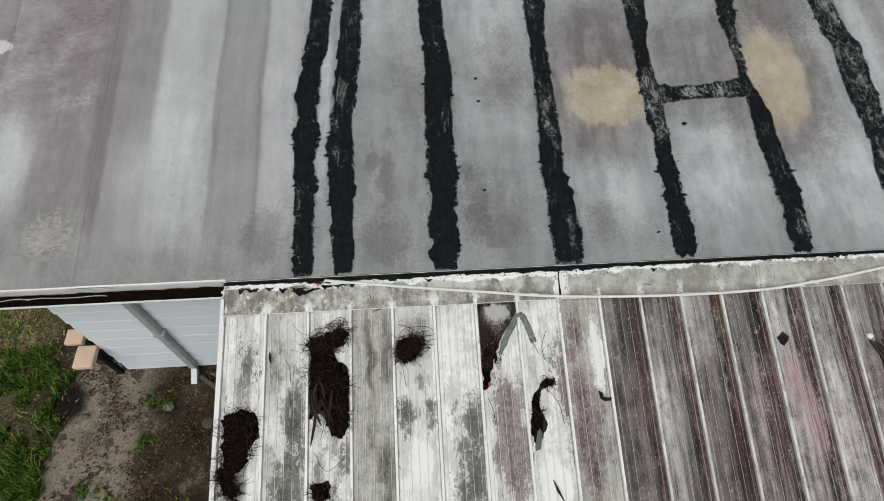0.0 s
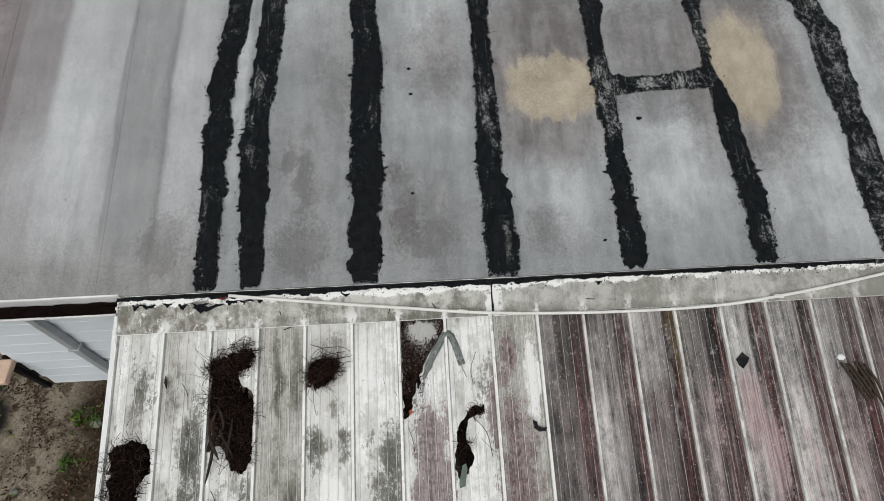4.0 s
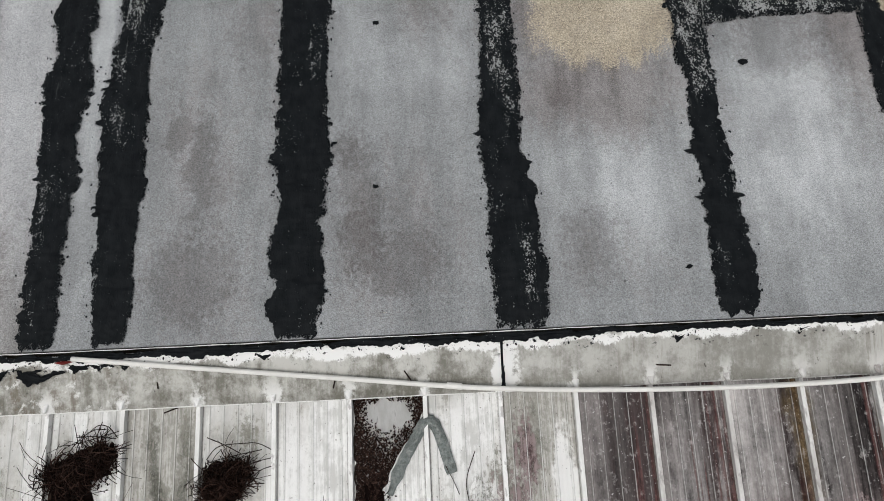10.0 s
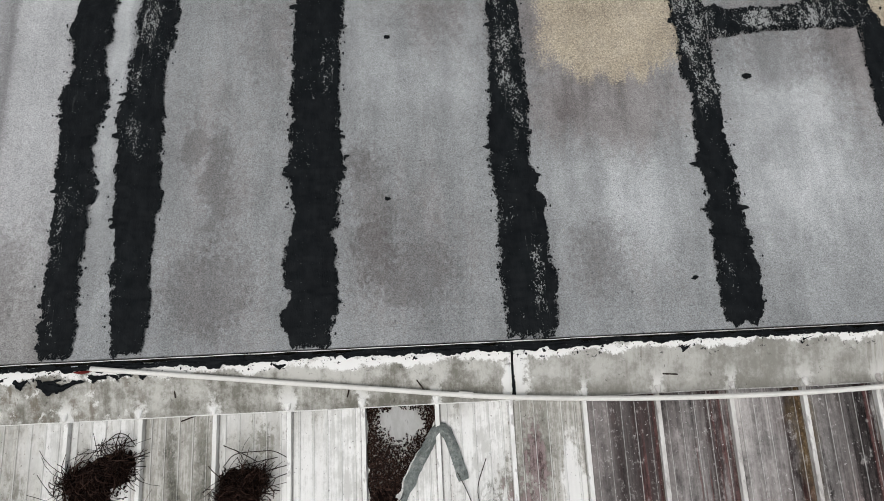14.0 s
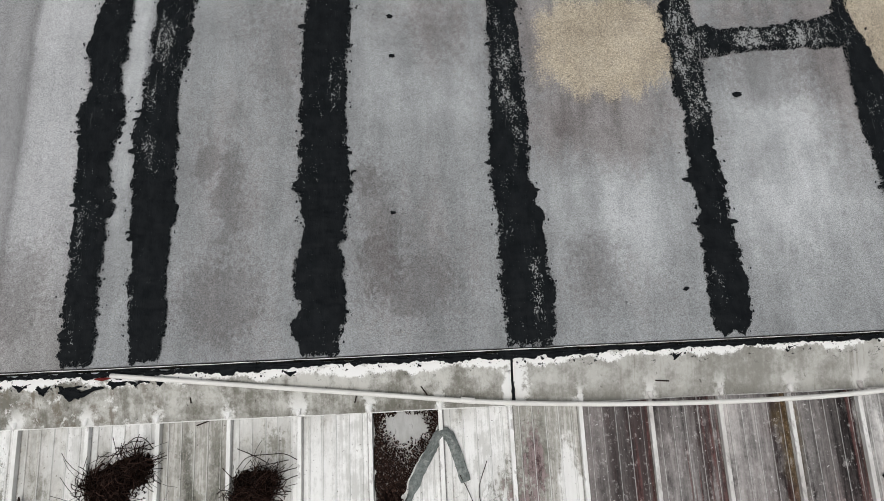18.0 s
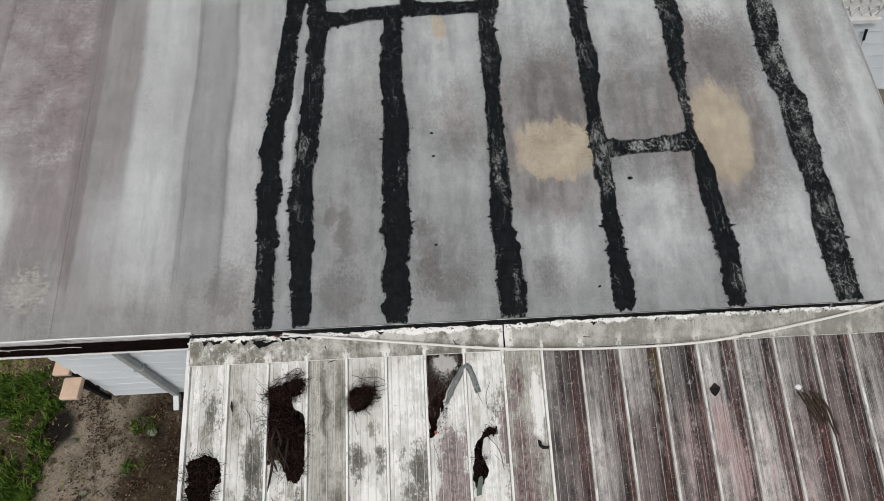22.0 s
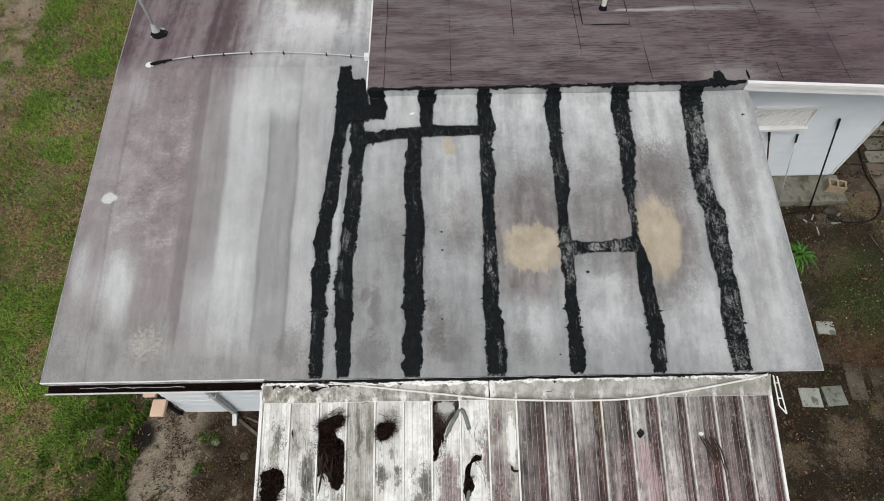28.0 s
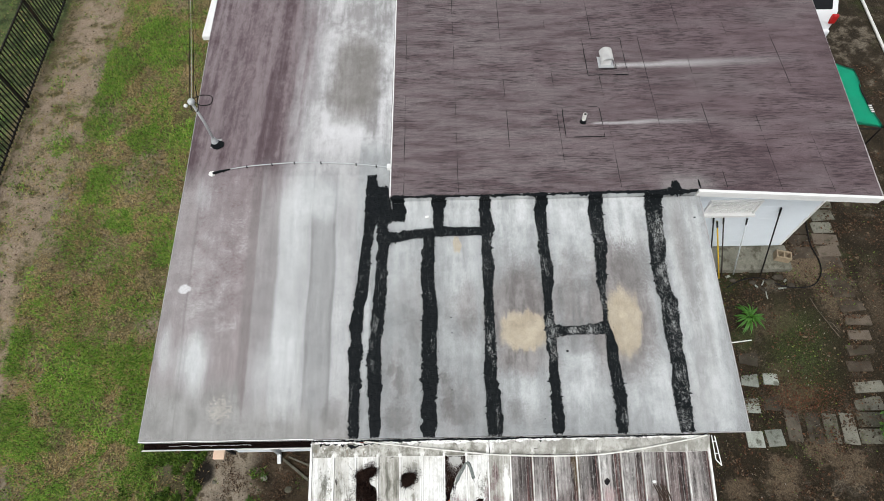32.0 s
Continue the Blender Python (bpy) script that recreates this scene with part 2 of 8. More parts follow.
def roof_coating():
    """Granular roofing felt under a worn aluminium coat: chalky washes, run marks up the slope, purple-brown bare felt, tan bald spots."""
    s = Surface("worn_roof_coating", 0.75)
    w = s.warp(1.3, 0.55)
    x, y, _ = s.xyz(w)
    px, py, _ = s.xyz()
    streak = s.noise(1.0, (3.4, 0.65, 0.3), 6, 0.62)
    thin = s.noise(1.0, (11, 1.3, 0.3), 6, 0.62, shift=(3, 9, 0))
    wide = s.noise(1.0, (0.9, 0.55, 0.3), 4, 0.5, shift=(5, 1, 0))
    blot = s.noise(3.2, (1, 1, 1), 6, 0.65, shift=(2, 2, 2))
    mott = s.noise(13, (1, 0.55, 1), 7, 0.75, shift=(6, 1, 2))
    run = s.add(s.add(s.mul(streak, 0.30), s.mul(mott, 0.20)), s.add(s.mul(thin, 0.21), s.mul(blot, 0.29)))
    mid = s.mix(s.band(run, 0.36, 0.64), (0.190, 0.197, 0.199), (0.295, 0.309, 0.314))
    pale = s.mix(s.band(run, 0.35, 0.62), (0.385, 0.40, 0.404), (0.54, 0.558, 0.564))
    # pale zones, chalk and painted light: upper third of patched bays, free verge strip
    smear = s.warp(1.0, 0.5, (4, 4, 0), (2.6, 0.5, 0.3))
    pales = None
    for cx, cy, rx, ry, k in ((-0.35, 2.45, 0.30, 0.75, 0.55), (0.50, 2.75, 0.38, 0.45, 0.65), (-1.2, 2.55, 0.3, 0.5, 0.45), (1.35, 2.65, 0.4, 0.5, 0.6), (2.25, 2.95, 0.4, 0.5, 1.0), (2.42, 1.7, 0.18, 0.6, 0.55), (3.15, 1.7, 0.36, 1.8, 0.95), (-0.45, 1.25, 0.22, 0.45, 0.2), (1.4, 0.80, 0.38, 0.55, 0.75), (0.50, 0.62, 0.34, 0.30, 0.6), (2.35, 0.7, 0.38, 0.6, 0.75), (-0.30, 2.0, 0.3, 0.6, 0.4), (-0.2, 1.45, 0.2, 0.4, 0.35), (-1.74, 1.8, 0.07, 1.4, 0.8), (-0.95, 3.4, 0.35, 0.40, 0.85), (-0.25, 3.35, 0.32, 0.45, 0.9), (0.52, 3.35, 0.42, 0.50, 1.0), (1.40, 3.35, 0.42, 0.50, 1.0), (2.28, 3.35, 0.42, 0.55, 1.0), (-0.42, 2.3, 0.18, 0.7, 0.7)):
        f = s.mul(s.spot(cx, cy, rx, ry, 0.65, smear), k)
        pales = f if pales is None else s.math("MAXIMUM", pales, f)
    c = s.mix(s.mul(s.math("MAXIMUM", pales, s.mul(s.band(py, 1.6, 2.6), 0.28)), s.band(run, 0.38, 0.58, 0.5, 1.0)), mid, pale)
    # unpatched side: straight roller strips of pale coat, grey coat and bare purple-brown felt
    stroke = s.band(s.noise(1.0, (5.5, 0.10, 0.2), 3, 0.5, s.warp(2.0, 0.10, (1, 7, 0)), (2, 2, 0)), 0.44, 0.54)
    hair = s.noise(1.0, (26, 0.5, 0.2), 4, 0.6, None, (6, 2, 0))
    sx = s.add(px, s.mul(s.math("SUBTRACT", s.noise(1.0, (1.2, 1.0, 0.3), 5, 0.6, None, (9, 3, 0)), 0.5), 0.11))
    strips = s.node("ShaderNodeValToRGB")
    table = ((-4.95, 0.265, 0.23), (-4.46, 0.255, 0.22), (-4.435, 0.20, 0.17), (-4.41, 0.285, 0.25), (-4.05, 0.265, 0.23), (-3.80, 0.245, 0.20), (-3.62, 0.245, 0.20), (-3.60, 0.205, 0.168), (-3.47, 0.21, 0.172), (-3.45, 0.26, 0.238), (-3.16, 0.25, 0.232), (-3.10, 0.375, 0.388), (-2.90, 0.39, 0.405), (-2.64, 0.35, 0.362), (-2.62, 0.235, 0.24), (-2.57, 0.268, 0.274), (-2.30, 0.262, 0.268), (-2.26, 0.205, 0.21), (-2.23, 0.34, 0.345), (-1.97, 0.32, 0.325))
    for i, (at, red, rest) in enumerate(table):
        pos = (at + 5.0) / 3.1
        e = strips.color_ramp.elements[i] if i < 1 else (strips.color_ramp.elements[1] if i == 1 else strips.color_ramp.elements.new(pos))
        e.position, e.color = pos, (red * 0.72 + rest * 0.28, rest * 0.82 + red * 0.18, (rest * 0.83 + red * 0.17) * 1.01, 1)
    s.put(strips.inputs[0], s.band(sx, -5.0, -1.9, 0, 1, False))
    strip = s.mix(1.0, strips.outputs[0], s.grey(s.add(s.band(run, 0.36, 0.64, 0.87, 1.13), s.band(hair, 0.34, 0.66, -0.015, 0.015))), "MULTIPLY")
    scuffed = s.band(s.noise(20, (1, 1.7, 1), 5, 0.75, None, (3, 3, 3)), 0.42, 0.60)
    strip = s.mix(s.mul(s.mul(s.mul(scuffed, s.mul(s.band(px, -3.52, -3.7), s.band(px, -4.44, -4.41, 0.3, 1.0))), s.band(s.add(py, s.mul(s.math("SUBTRACT", blot, 0.5), 2.0)), 1.2, 1.9)), 0.8), strip, s.mix(s.band(blot, 0.35, 0.65), (0.15, 0.105, 0.115), (0.40, 0.385, 0.385)))
    ends = s.mix(s.band(run, 0.36, 0.64), (0.19, 0.187, 0.182), (0.30, 0.298, 0.292))
    strip = s.mix(s.band(s.add(py, s.mul(s.math("SUBTRACT", s.noise(1.0, (4, 0.5, 0.3), 4, 0.6, None, (1, 5, 0)), 0.5), 0.7)), s.band(px, -3.6, -3.45, 1.0, 0.62), s.band(px, -3.6, -3.45, 0.55, 0.12)), strip, ends)
    for cx, cy, rx, ry, k in ((-4.22, 1.10, 0.20, 0.36, 0.95), (-2.92, 1.25, 0.20, 0.55, 0.7), (-3.25, 0.85, 0.16, 0.4, 0.4), (-2.55, 3.62, 0.45, 0.35, 0.7), (-4.60, 1.25, 0.10, 0.3, 0.5), (-2.92, 3.0, 0.14, 0.7, 0.5), (-2.1, 1.6, 0.10, 1.2, 0.4), (-4.35, 3.75, 0.10, 0.35, 0.5)):
        strip = s.mix(s.mul(s.spot(cx, cy, rx, ry, 0.65, smear), k), strip, pale)
    crumbly = s.band(s.add(s.spot(-3.78, 0.43, 0.15, 0.17, 0.6, s.warp(7, 0.12)), s.mul(s.math("SUBTRACT", scuffed, 0.5), 0.9)), 0.4, 0.8)
    strip = s.mix(s.mul(crumbly, 0.6), strip, (0.40, 0.375, 0.34))
    c = s.mix(s.band(px, -1.90, -1.94), c, strip)
    worn_side = s.band(s.add(px, s.mul(s.math("SUBTRACT", s.noise(1.0, (1.4, 0.35, 0.3), 5, 0.6, None, (2, 9, 0)), 0.5), 1.1)), -3.35, -2.75)
    beyond = s.mix(worn_side, s.mix(s.band(s.add(s.mul(run, 0.55), s.mul(s.noise(1.0, (4.2, 0.14, 0.2), 4, 0.55, None, (8, 5, 0)), 0.45)), 0.44, 0.57), (0.075, 0.051, 0.058), (0.225, 0.19, 0.198)), s.mix(s.band(run, 0.38, 0.6), (0.30, 0.295, 0.30), (0.46, 0.46, 0.465)))
    c = s.mix(s.mul(s.band(s.add(py, s.mul(s.math("SUBTRACT", streak, 0.5), 1.2)), 3.7, 4.4), s.band(px, -1.9, -1.94)), c, beyond)
    for cx, cy, rx, ry, k in ((3.05, 2.7, 0.10, 0.75, 0.6), (3.30, 2.2, 0.05, 1.1, 0.45), (3.15, 1.2, 0.12, 0.8, 0.3), (2.45, 2.75, 0.10, 0.35, 0.4), (2.98, 0.45, 0.12, 0.4, 0.3)):
        c = s.mix(s.mul(s.spot(cx, cy, rx, ry, 0.9, s.warp(1.5, 0.12)), k), c, (0.235, 0.228, 0.22))
    # bare purple-brown felt beyond the bend
    bares = None
    for cx, cy, rx, ry, k in ((-3.65, 3.95, 0.55, 0.5, 0.6), (-4.1, 6.5, 0.65, 3.2, 0.95), (-3.2, 6.9, 0.35, 2.4, 0.85), (-4.2, 4.6, 0.5, 0.6, 0.7), (-2.75, 8.2, 0.3, 1.3, 0.7)):
        f = s.mul(s.spot(cx, cy, rx, ry, 0.55, smear), k)
        bares = f if bares is None else s.math("MAXIMUM", bares, f)
    bare = s.mul(bares, s.band(s.add(s.mul(thin, 0.2), s.mul(blot, 0.8)), 0.34, 0.58, 0.3, 0.75))
    bare = s.math("MINIMUM", s.mul(bare, s.add(0.65, s.mul(s.math("SUBTRACT", 1.0, stroke), 0.6))), 1.0)
    c = s.mix(bare, c, s.mix(s.band(s.add(s.mul(thin, 0.4), s.mul(mott, 0.6)), 0.35, 0.65), (0.105, 0.075, 0.083), (0.20, 0.16, 0.17)))
    wash = s.mul(s.band(y, 4.2, 4.9), s.band(x, -3.1, -2.3))
    c = s.mix(s.mul(wash, 0.8), c, s.mix(s.band(s.add(s.mul(run, 0.6), s.mul(wide, 0.4)), 0.44, 0.56), (0.25, 0.24, 0.24), (0.60, 0.60, 0.61)))
    c = s.mix(s.mul(s.pad(-2.08, 6.15, 0.42, 1.0, 0.3, s.warp(2.0, 0.3)), 0.92), c, s.mix(s.band(run, 0.42, 0.58), (0.165, 0.155, 0.145), (0.22, 0.21, 0.20)))
    # damp purple-brown halo round the bald spots, then the spots
    halo = None
    for cx, cy, rx, ry, k in ((0.55, 1.72, 0.47, 0.66, 0.95), (2.02, 1.80, 0.46, 0.95, 0.95), (-0.24, 1.84, 0.25, 0.4, 0.5), (1.35, 1.95, 0.35, 0.5, 0.5), (1.42, 2.45, 0.3, 0.3, 0.3), (-1.05, 1.9, 0.25, 0.7, 0.3), (0.55, 1.06, 0.42, 0.26, 0.85), (1.4, 1.75, 0.35, 0.22, 0.4), (-1.2, 0.35, 0.34, 0.35, 0.3), (-0.45, 0.42, 0.34, 0.40, 0.3), (-1.22, 1.0, 0.28, 0.5, 0.3), (0.5, 0.3, 0.3, 0.2, 0.25), (-2.15, 0.5, 0.2, 0.5, 0.15)):
        f = s.mul(s.spot(cx, cy, rx, ry, 0.6, smear), k)
        halo = f if halo is None else s.math("MAXIMUM", halo, f)
    speck = s.noise(120, detail=2)
    sooty = s.noise(48, (1, 0.7, 1), 5, 0.75, shift=(3, 5, 1))
    halo = s.band(s.add(halo, s.add(s.mul(s.math("SUBTRACT", sooty, 0.5), 1.3), s.mul(s.math("SUBTRACT", thin, 0.5), 0.9))), 0.0, 0.80, 0.0, 0.85)
    c = s.mix(halo, c, s.mix(s.band(run, 0.42, 0.58), (0.130, 0.115, 0.112), (0.24, 0.227, 0.222)))
    comb = s.node("ShaderNodeCombineXYZ")
    s.put(comb.inputs[1], s.mul(s.math("SUBTRACT", s.noise(1.0, (10, 0.6, 0.3), 4, 0.6, None, (3, 1, 7)), 0.5), 0.34))
    ragged = s.vec("ADD", s.warp(9.0, 0.16, stretch=(1, 0.5, 1)), comb.outputs[0])
    for cx, cy, rx, ry in ((0.59, 1.46, 0.36, 0.30), (2.06, 1.57, 0.27, 0.53), (-0.38, 2.77, 0.06, 0.14)):
        f = s.band(s.add(s.spot(cx, cy, rx, ry, 0.32, ragged) if rx < 0.3 else s.pad(cx, cy, rx * 0.95, ry * 0.95, 0.28, ragged), s.mul(s.math("SUBTRACT", speck, 0.5), 1.5)), 0.2, 0.95)
        c = s.mix(s.mul(f, s.band(mott, 0.35, 0.6, 0.75, 0.95)), c, s.mix(s.band(s.add(s.mul(speck, 0.6), s.mul(blot, 0.4)), 0.35, 0.65), (0.29, 0.245, 0.178), (0.48, 0.42, 0.32)))
    c = s.mix(s.mul(s.spot(-4.49, 2.17, 0.09, 0.065, 0.25, s.warp(9, 0.09)), 0.85), c, (0.58, 0.58, 0.59))
    for cx, cy, rx, ry, k in ((-0.57, 0.62, 0.10, 0.26, 0.42), (-0.62, 0.82, 0.08, 0.08, 0.5), (-0.58, 0.42, 0.10, 0.16, 0.45), (-0.40, 0.30, 0.20, 0.14, 0.4), (-1.25, 0.75, 0.07, 0.26, 0.5), (-1.38, 0.95, 0.05, 0.14, 0.5), (-1.28, 0.28, 0.20, 0.18, 0.45), (-2.2, 0.35, 0.15, 0.22, 0.4), (0.40, 0.35, 0.14, 0.16, 0.3), (-1.05, 1.5, 0.12, 0.3, 0.25), (1.35, 1.25, 0.2, 0.18, 0.3), (2.3, 2.4, 0.35, 0.4, 0.45), (0.35, 2.3, 0.25, 0.5, 0.25), (3.15, 2.5, 0.12, 0.9, 0.35)):
        stain = s.band(s.add(s.spot(cx, cy, rx, ry, 0.7, s.warp(6, 0.22)), s.mul(s.math("SUBTRACT", sooty, 0.5), 2.6)), 0.15, 0.95, 0.0, k)
        c = s.mix(s.mul(stain, s.spot(cx, cy, rx * 1.5, ry * 1.5, 0.5)), c, (0.10, 0.092, 0.09))
    # granules
    grain = s.noise(190, detail=2, rough=0.7)
    coarse = s.noise(70, detail=3, rough=0.7)
    tone = s.add(s.band(grain, 0.3, 0.7, 0.56, 1.44, False), s.add(s.band(coarse, 0.3, 0.7, -0.12, 0.12, False), s.band(thin, 0.4, 0.6, -0.025, 0.025)))
    thick = s.math("MAXIMUM", s.mul(pales, s.band(py, 0.6, 1.6, 0.35, 0.75)), s.mul(s.band(py, 1.6, 2.6), 0.45))
    tone = s.add(1.0, s.mul(s.math("SUBTRACT", tone, 1.0), s.math("SUBTRACT", 1.0, thick)))
    c = s.mix(1.0, c, s.grey(tone), "MULTIPLY")
    pepper = s.band(s.noise(105, (1, 0.8, 1), 3, 0.7, shift=(9, 2, 5)), 0.66, 0.72)
    c = s.mix(s.mul(pepper, s.mul(s.math("SUBTRACT", 1.0, thick), 0.6)), c, (0.045, 0.045, 0.045))
    pits = s.band(s.noise(24, detail=3, shift=(4, 4, 4)), 0.73, 0.78)
    c = s.mix(s.mul(pits, 0.7), c, (0.05, 0.05, 0.05))
    s.bump(s.add(grain, s.mul(coarse, 1.4)), 0.35, 0.003)
    return s.done(c, s.band(run, 0.3, 0.7, 0.8, 0.62, False))


def bare_felt():
    """Purple-brown mineral felt with dark run marks across it, washed pale below the vents."""
    s = Surface("purple_brown_felt", 0.85)
    x, y, _ = s.xyz()
    run = s.noise(1.0, (1.2, 6.0, 0.3), 7, 0.68)
    fine = s.noise(1.0, (4.5, 42, 0.3), 7, 0.68, shift=(2, 5, 0))
    wide = s.noise(0.8, (0.8, 1.2, 1), 5, 0.6)
    drift = s.band(s.noise(1.1, (0.8, 1.4, 1), 5, 0.6, shift=(2, 8, 4)), 0.44, 0.58, 0.0, 1.0)
    dash = s.mul(s.band(s.noise(1.0, (2.6, 30, 0.3), 7, 0.66, s.warp(0.8, 0.35, (1, 1, 5)), (7, 3, 1)), 0.57, 0.60), s.add(0.25, s.mul(drift, 0.75)))
    c = s.mix(s.band(s.add(s.mul(run, 0.55), s.mul(wide, 0.45)), 0.38, 0.62), (0.078, 0.053, 0.059), (0.140, 0.106, 0.113))
    c = s.mix(s.mul(s.band(s.noise(0.9, (0.5, 1.6, 1), 4, shift=(3, 3, 0)), 0.5, 0.75), 0.35), c, (0.21, 0.19, 0.19))
    c = s.mix(s.mul(s.mul(s.band(fine, 0.49, 0.57), s.add(s.mul(s.band(x, 5.2, 1.0), 0.5), s.band(s.noise(1.4, (0.7, 1.2, 1), 4, shift=(6, 6, 0)), 0.44, 0.56, 0.0, 0.8))), 0.8), c, (0.030, 0.021, 0.024))
    c = s.mix(s.mul(dash, 0.8), c, (0.026, 0.019, 0.02))
    c = s.mix(s.mul(s.band(s.add(x, s.mul(s.math("SUBTRACT", wide, 0.5), 5.0)), 4.6, 1.0), s.band(run, 0.4, 0.6, 0.1, 0.45)), c, (0.195, 0.172, 0.173))
    for vx, vy, reach, half in ((2.5, 6.28, 4.0, 0.15), (1.95, 4.93, 2.4, 0.08)):
        wob = s.add(y, s.mul(s.math("SUBTRACT", s.noise(1.5, (1, 3, 1), 3), 0.5), 0.12))
        off = s.math("ABSOLUTE", s.math("SUBTRACT", wob, s.add(vy, s.mul(s.math("SUBTRACT", x, vx), 0.03))))
        f = s.mul(s.band(off, s.band(x, vx, vx + reach, half * 0.5, half * 1.6, False), 0.0), s.mul(s.band(x, vx - 0.05, vx + 0.1), s.band(x, vx + reach, vx + 0.2)))
        c = s.mix(s.mul(f, 0.75), c, (0.42, 0.41, 0.41))
    # pale collar where the old roof meets this one
    c = s.mix(s.mul(s.spot(3.25, 3.62, 0.36, 0.22, 0.6, s.warp(4, 0.35)), 0.45), c, (0.33, 0.315, 0.31))
    grain = s.noise(150, detail=3, rough=0.7)
    c = s.mix(1.0, c, s.grey(s.band(grain, 0.3, 0.7, 0.45, 1.55, False)), "MULTIPLY")
    s.bump(s.add(grain, run), 0.3, 0.004)
    return s.done(c)


def roof_tar():
    """Brushed black tar: dry-brush fringe at its edges, pinholes, and rubbed zones where the pale coat grins through."""
    s = Surface("brushed_roof_tar", 0.6)
    s.b.inputs["Specular IOR Level"].default_value = 0.06
    x, y, _ = s.xyz()
    fray = s.node("ShaderNodeAttribute")
    fray.attribute_name = "fray"
    speck = s.noise(135, (1, 0.75, 1), 3, 0.75)
    dab = s.noise(42, (1, 0.6, 1), 6, 0.7, shift=(5, 5, 5))
    brush = s.noise(1.0, (75, 5, 1), 5, 0.65, shift=(2, 7, 0))
    cloud = s.noise(5.0, (1.6, 0.8, 1), 4, 0.6, shift=(1, 3, 2))
    near = s.warp(11, 0.10, (2, 2, 2), (1, 0.6, 1))
    rubbed = None
    for cx, cy, rx, ry, k in ((0.135, 0.28, 0.030, 0.19, 1.0), (0.07, 1.18, 0.06, 0.10, 0.75), (0.10, 0.98, 0.035, 0.08, 0.8), (0.09, 1.45, 0.07, 0.22, 0.6), (-0.76, 1.33, 0.035, 0.12, 0.75), (-0.88, 1.28, 0.03, 0.07, 0.4),
                              (-1.60, 1.55, 0.09, 0.20, 0.6), (-1.63, 1.30, 0.08, 0.12, 0.7), (-1.60, 0.98, 0.08, 0.10, 0.5), (-1.92, 0.35, 0.02, 0.35, 0.45), (-1.88, 1.22, 0.07, 0.08, 0.4), (1.00, 1.45, 0.12, 0.24, 1.0),
                              (1.45, 1.45, 0.34, 0.08, 1.0), (1.66, 1.47, 0.12, 0.10, 0.9), (1.00, 1.10, 0.08, 0.16, 0.7), (0.94, 0.22, 0.03, 0.12, 0.5), (1.90, 0.22, 0.06, 0.14, 0.9), (1.80, 1.95, 0.06, 0.35, 0.9), (1.88, 0.95, 0.06, 0.2, 0.5),
                              (2.76, 0.20, 0.10, 0.14, 0.9), (2.77, 0.75, 0.11, 0.30, 0.75), (2.76, 1.35, 0.13, 0.25, 0.8), (2.76, 1.75, 0.14, 0.16, 1.0), (2.73, 2.25, 0.12, 0.3, 0.9), (2.75, 2.9, 0.14, 0.35, 0.95), (1.82, 2.9, 0.12, 0.5, 0.5), (0.97, 2.6, 0.10, 0.6, 0.45), (0.09, 2.6, 0.09, 0.7, 0.4), (-0.80, 2.0, 0.05, 0.3, 0.45), (-1.54, 2.2, 0.07, 0.7, 0.5)):
        f = s.mul(s.spot(cx, cy, rx, ry, 0.7, near), k)
        rubbed = f if rubbed is None else s.math("MAXIMUM", rubbed, f)
    zone = s.add(s.mul(rubbed, 0.112), s.mul(s.band(cloud, 0.48, 0.62), 0.058))
    grit = s.add(s.mul(speck, 0.50), s.add(s.mul(dab, 0.32), s.mul(brush, 0.18)))
    f = s.band(s.add(grit, zone), 0.638, 0.655)
    marble = s.noise(17, (1, 0.8, 1), 6, 0.72, shift=(4, 9, 3))
    old = s.math("MAXIMUM", s.mul(s.band(x, 2.45, 2.6), s.band(y, 3.4, 3.2)), s.mul(s.band(y, 1.9, 2.3, 0.0, 0.25), s.band(y, 3.3, 3.0)))
    f = s.math("MAXIMUM", f, s.mul(s.band(s.add(marble, s.mul(s.math("SUBTRACT", speck, 0.5), 0.5)), 0.585, 0.605), s.mul(old, 0.5)))
    dots = s.mul(s.band(s.noise(120, (1, 0.8, 1), 3, 0.7, shift=(8, 1, 4)), 0.715, 0.735), s.band(cloud, 0.40, 0.55, 0.3, 1.0))
    f = s.math("MAXIMUM", s.mul(f, 0.8), dots)
    f = s.math("MAXIMUM", f, s.mul(s.band(brush, 0.60, 0.70), s.mul(rubbed, 0.35)))
    lump = s.noise(28, (1, 0.5, 1), 5, 0.6)
    c = s.mix(f, s.mix(s.band(lump, 0.3, 0.7), (0.0045, 0.0058, 0.0068), (0.010, 0.0118, 0.0130)), s.mix(dots, (0.34, 0.35, 0.345), (0.56, 0.56, 0.55)))
    s.bump(s.add(lump, s.add(s.mul(speck, 0.4), s.mul(brush, 0.3))), 0.5, 0.008)
    m = s.done(c, s.band(f, 0, 1, 0.58, 0.85, False))
    # the brush ran dry towards the edge: the coat shows between the specks
    wild = s.band(s.noise(3.4, (1, 1, 1), 3, 0.6, shift=(6, 6, 1)), 0.42, 0.56, 0.5, 1.5)
    eaten = s.add(s.mul(s.math("SUBTRACT", dab, 0.5), 2.6), s.add(s.mul(s.math("SUBTRACT", speck, 0.5), 2.6), s.mul(s.math("SUBTRACT", brush, 0.5), 0.9)))
    gone = s.band(s.add(fray.outputs["Fac"], s.mul(eaten, wild)), 0.86, 0.92)
    gone = s.mul(gone, s.band(fray.outputs["Fac"], 0.15, 0.35))
    clear = s.node("ShaderNodeBsdfTransparent")
    both = s.node("ShaderNodeMixShader")
    s.put(both.inputs[0], gone)
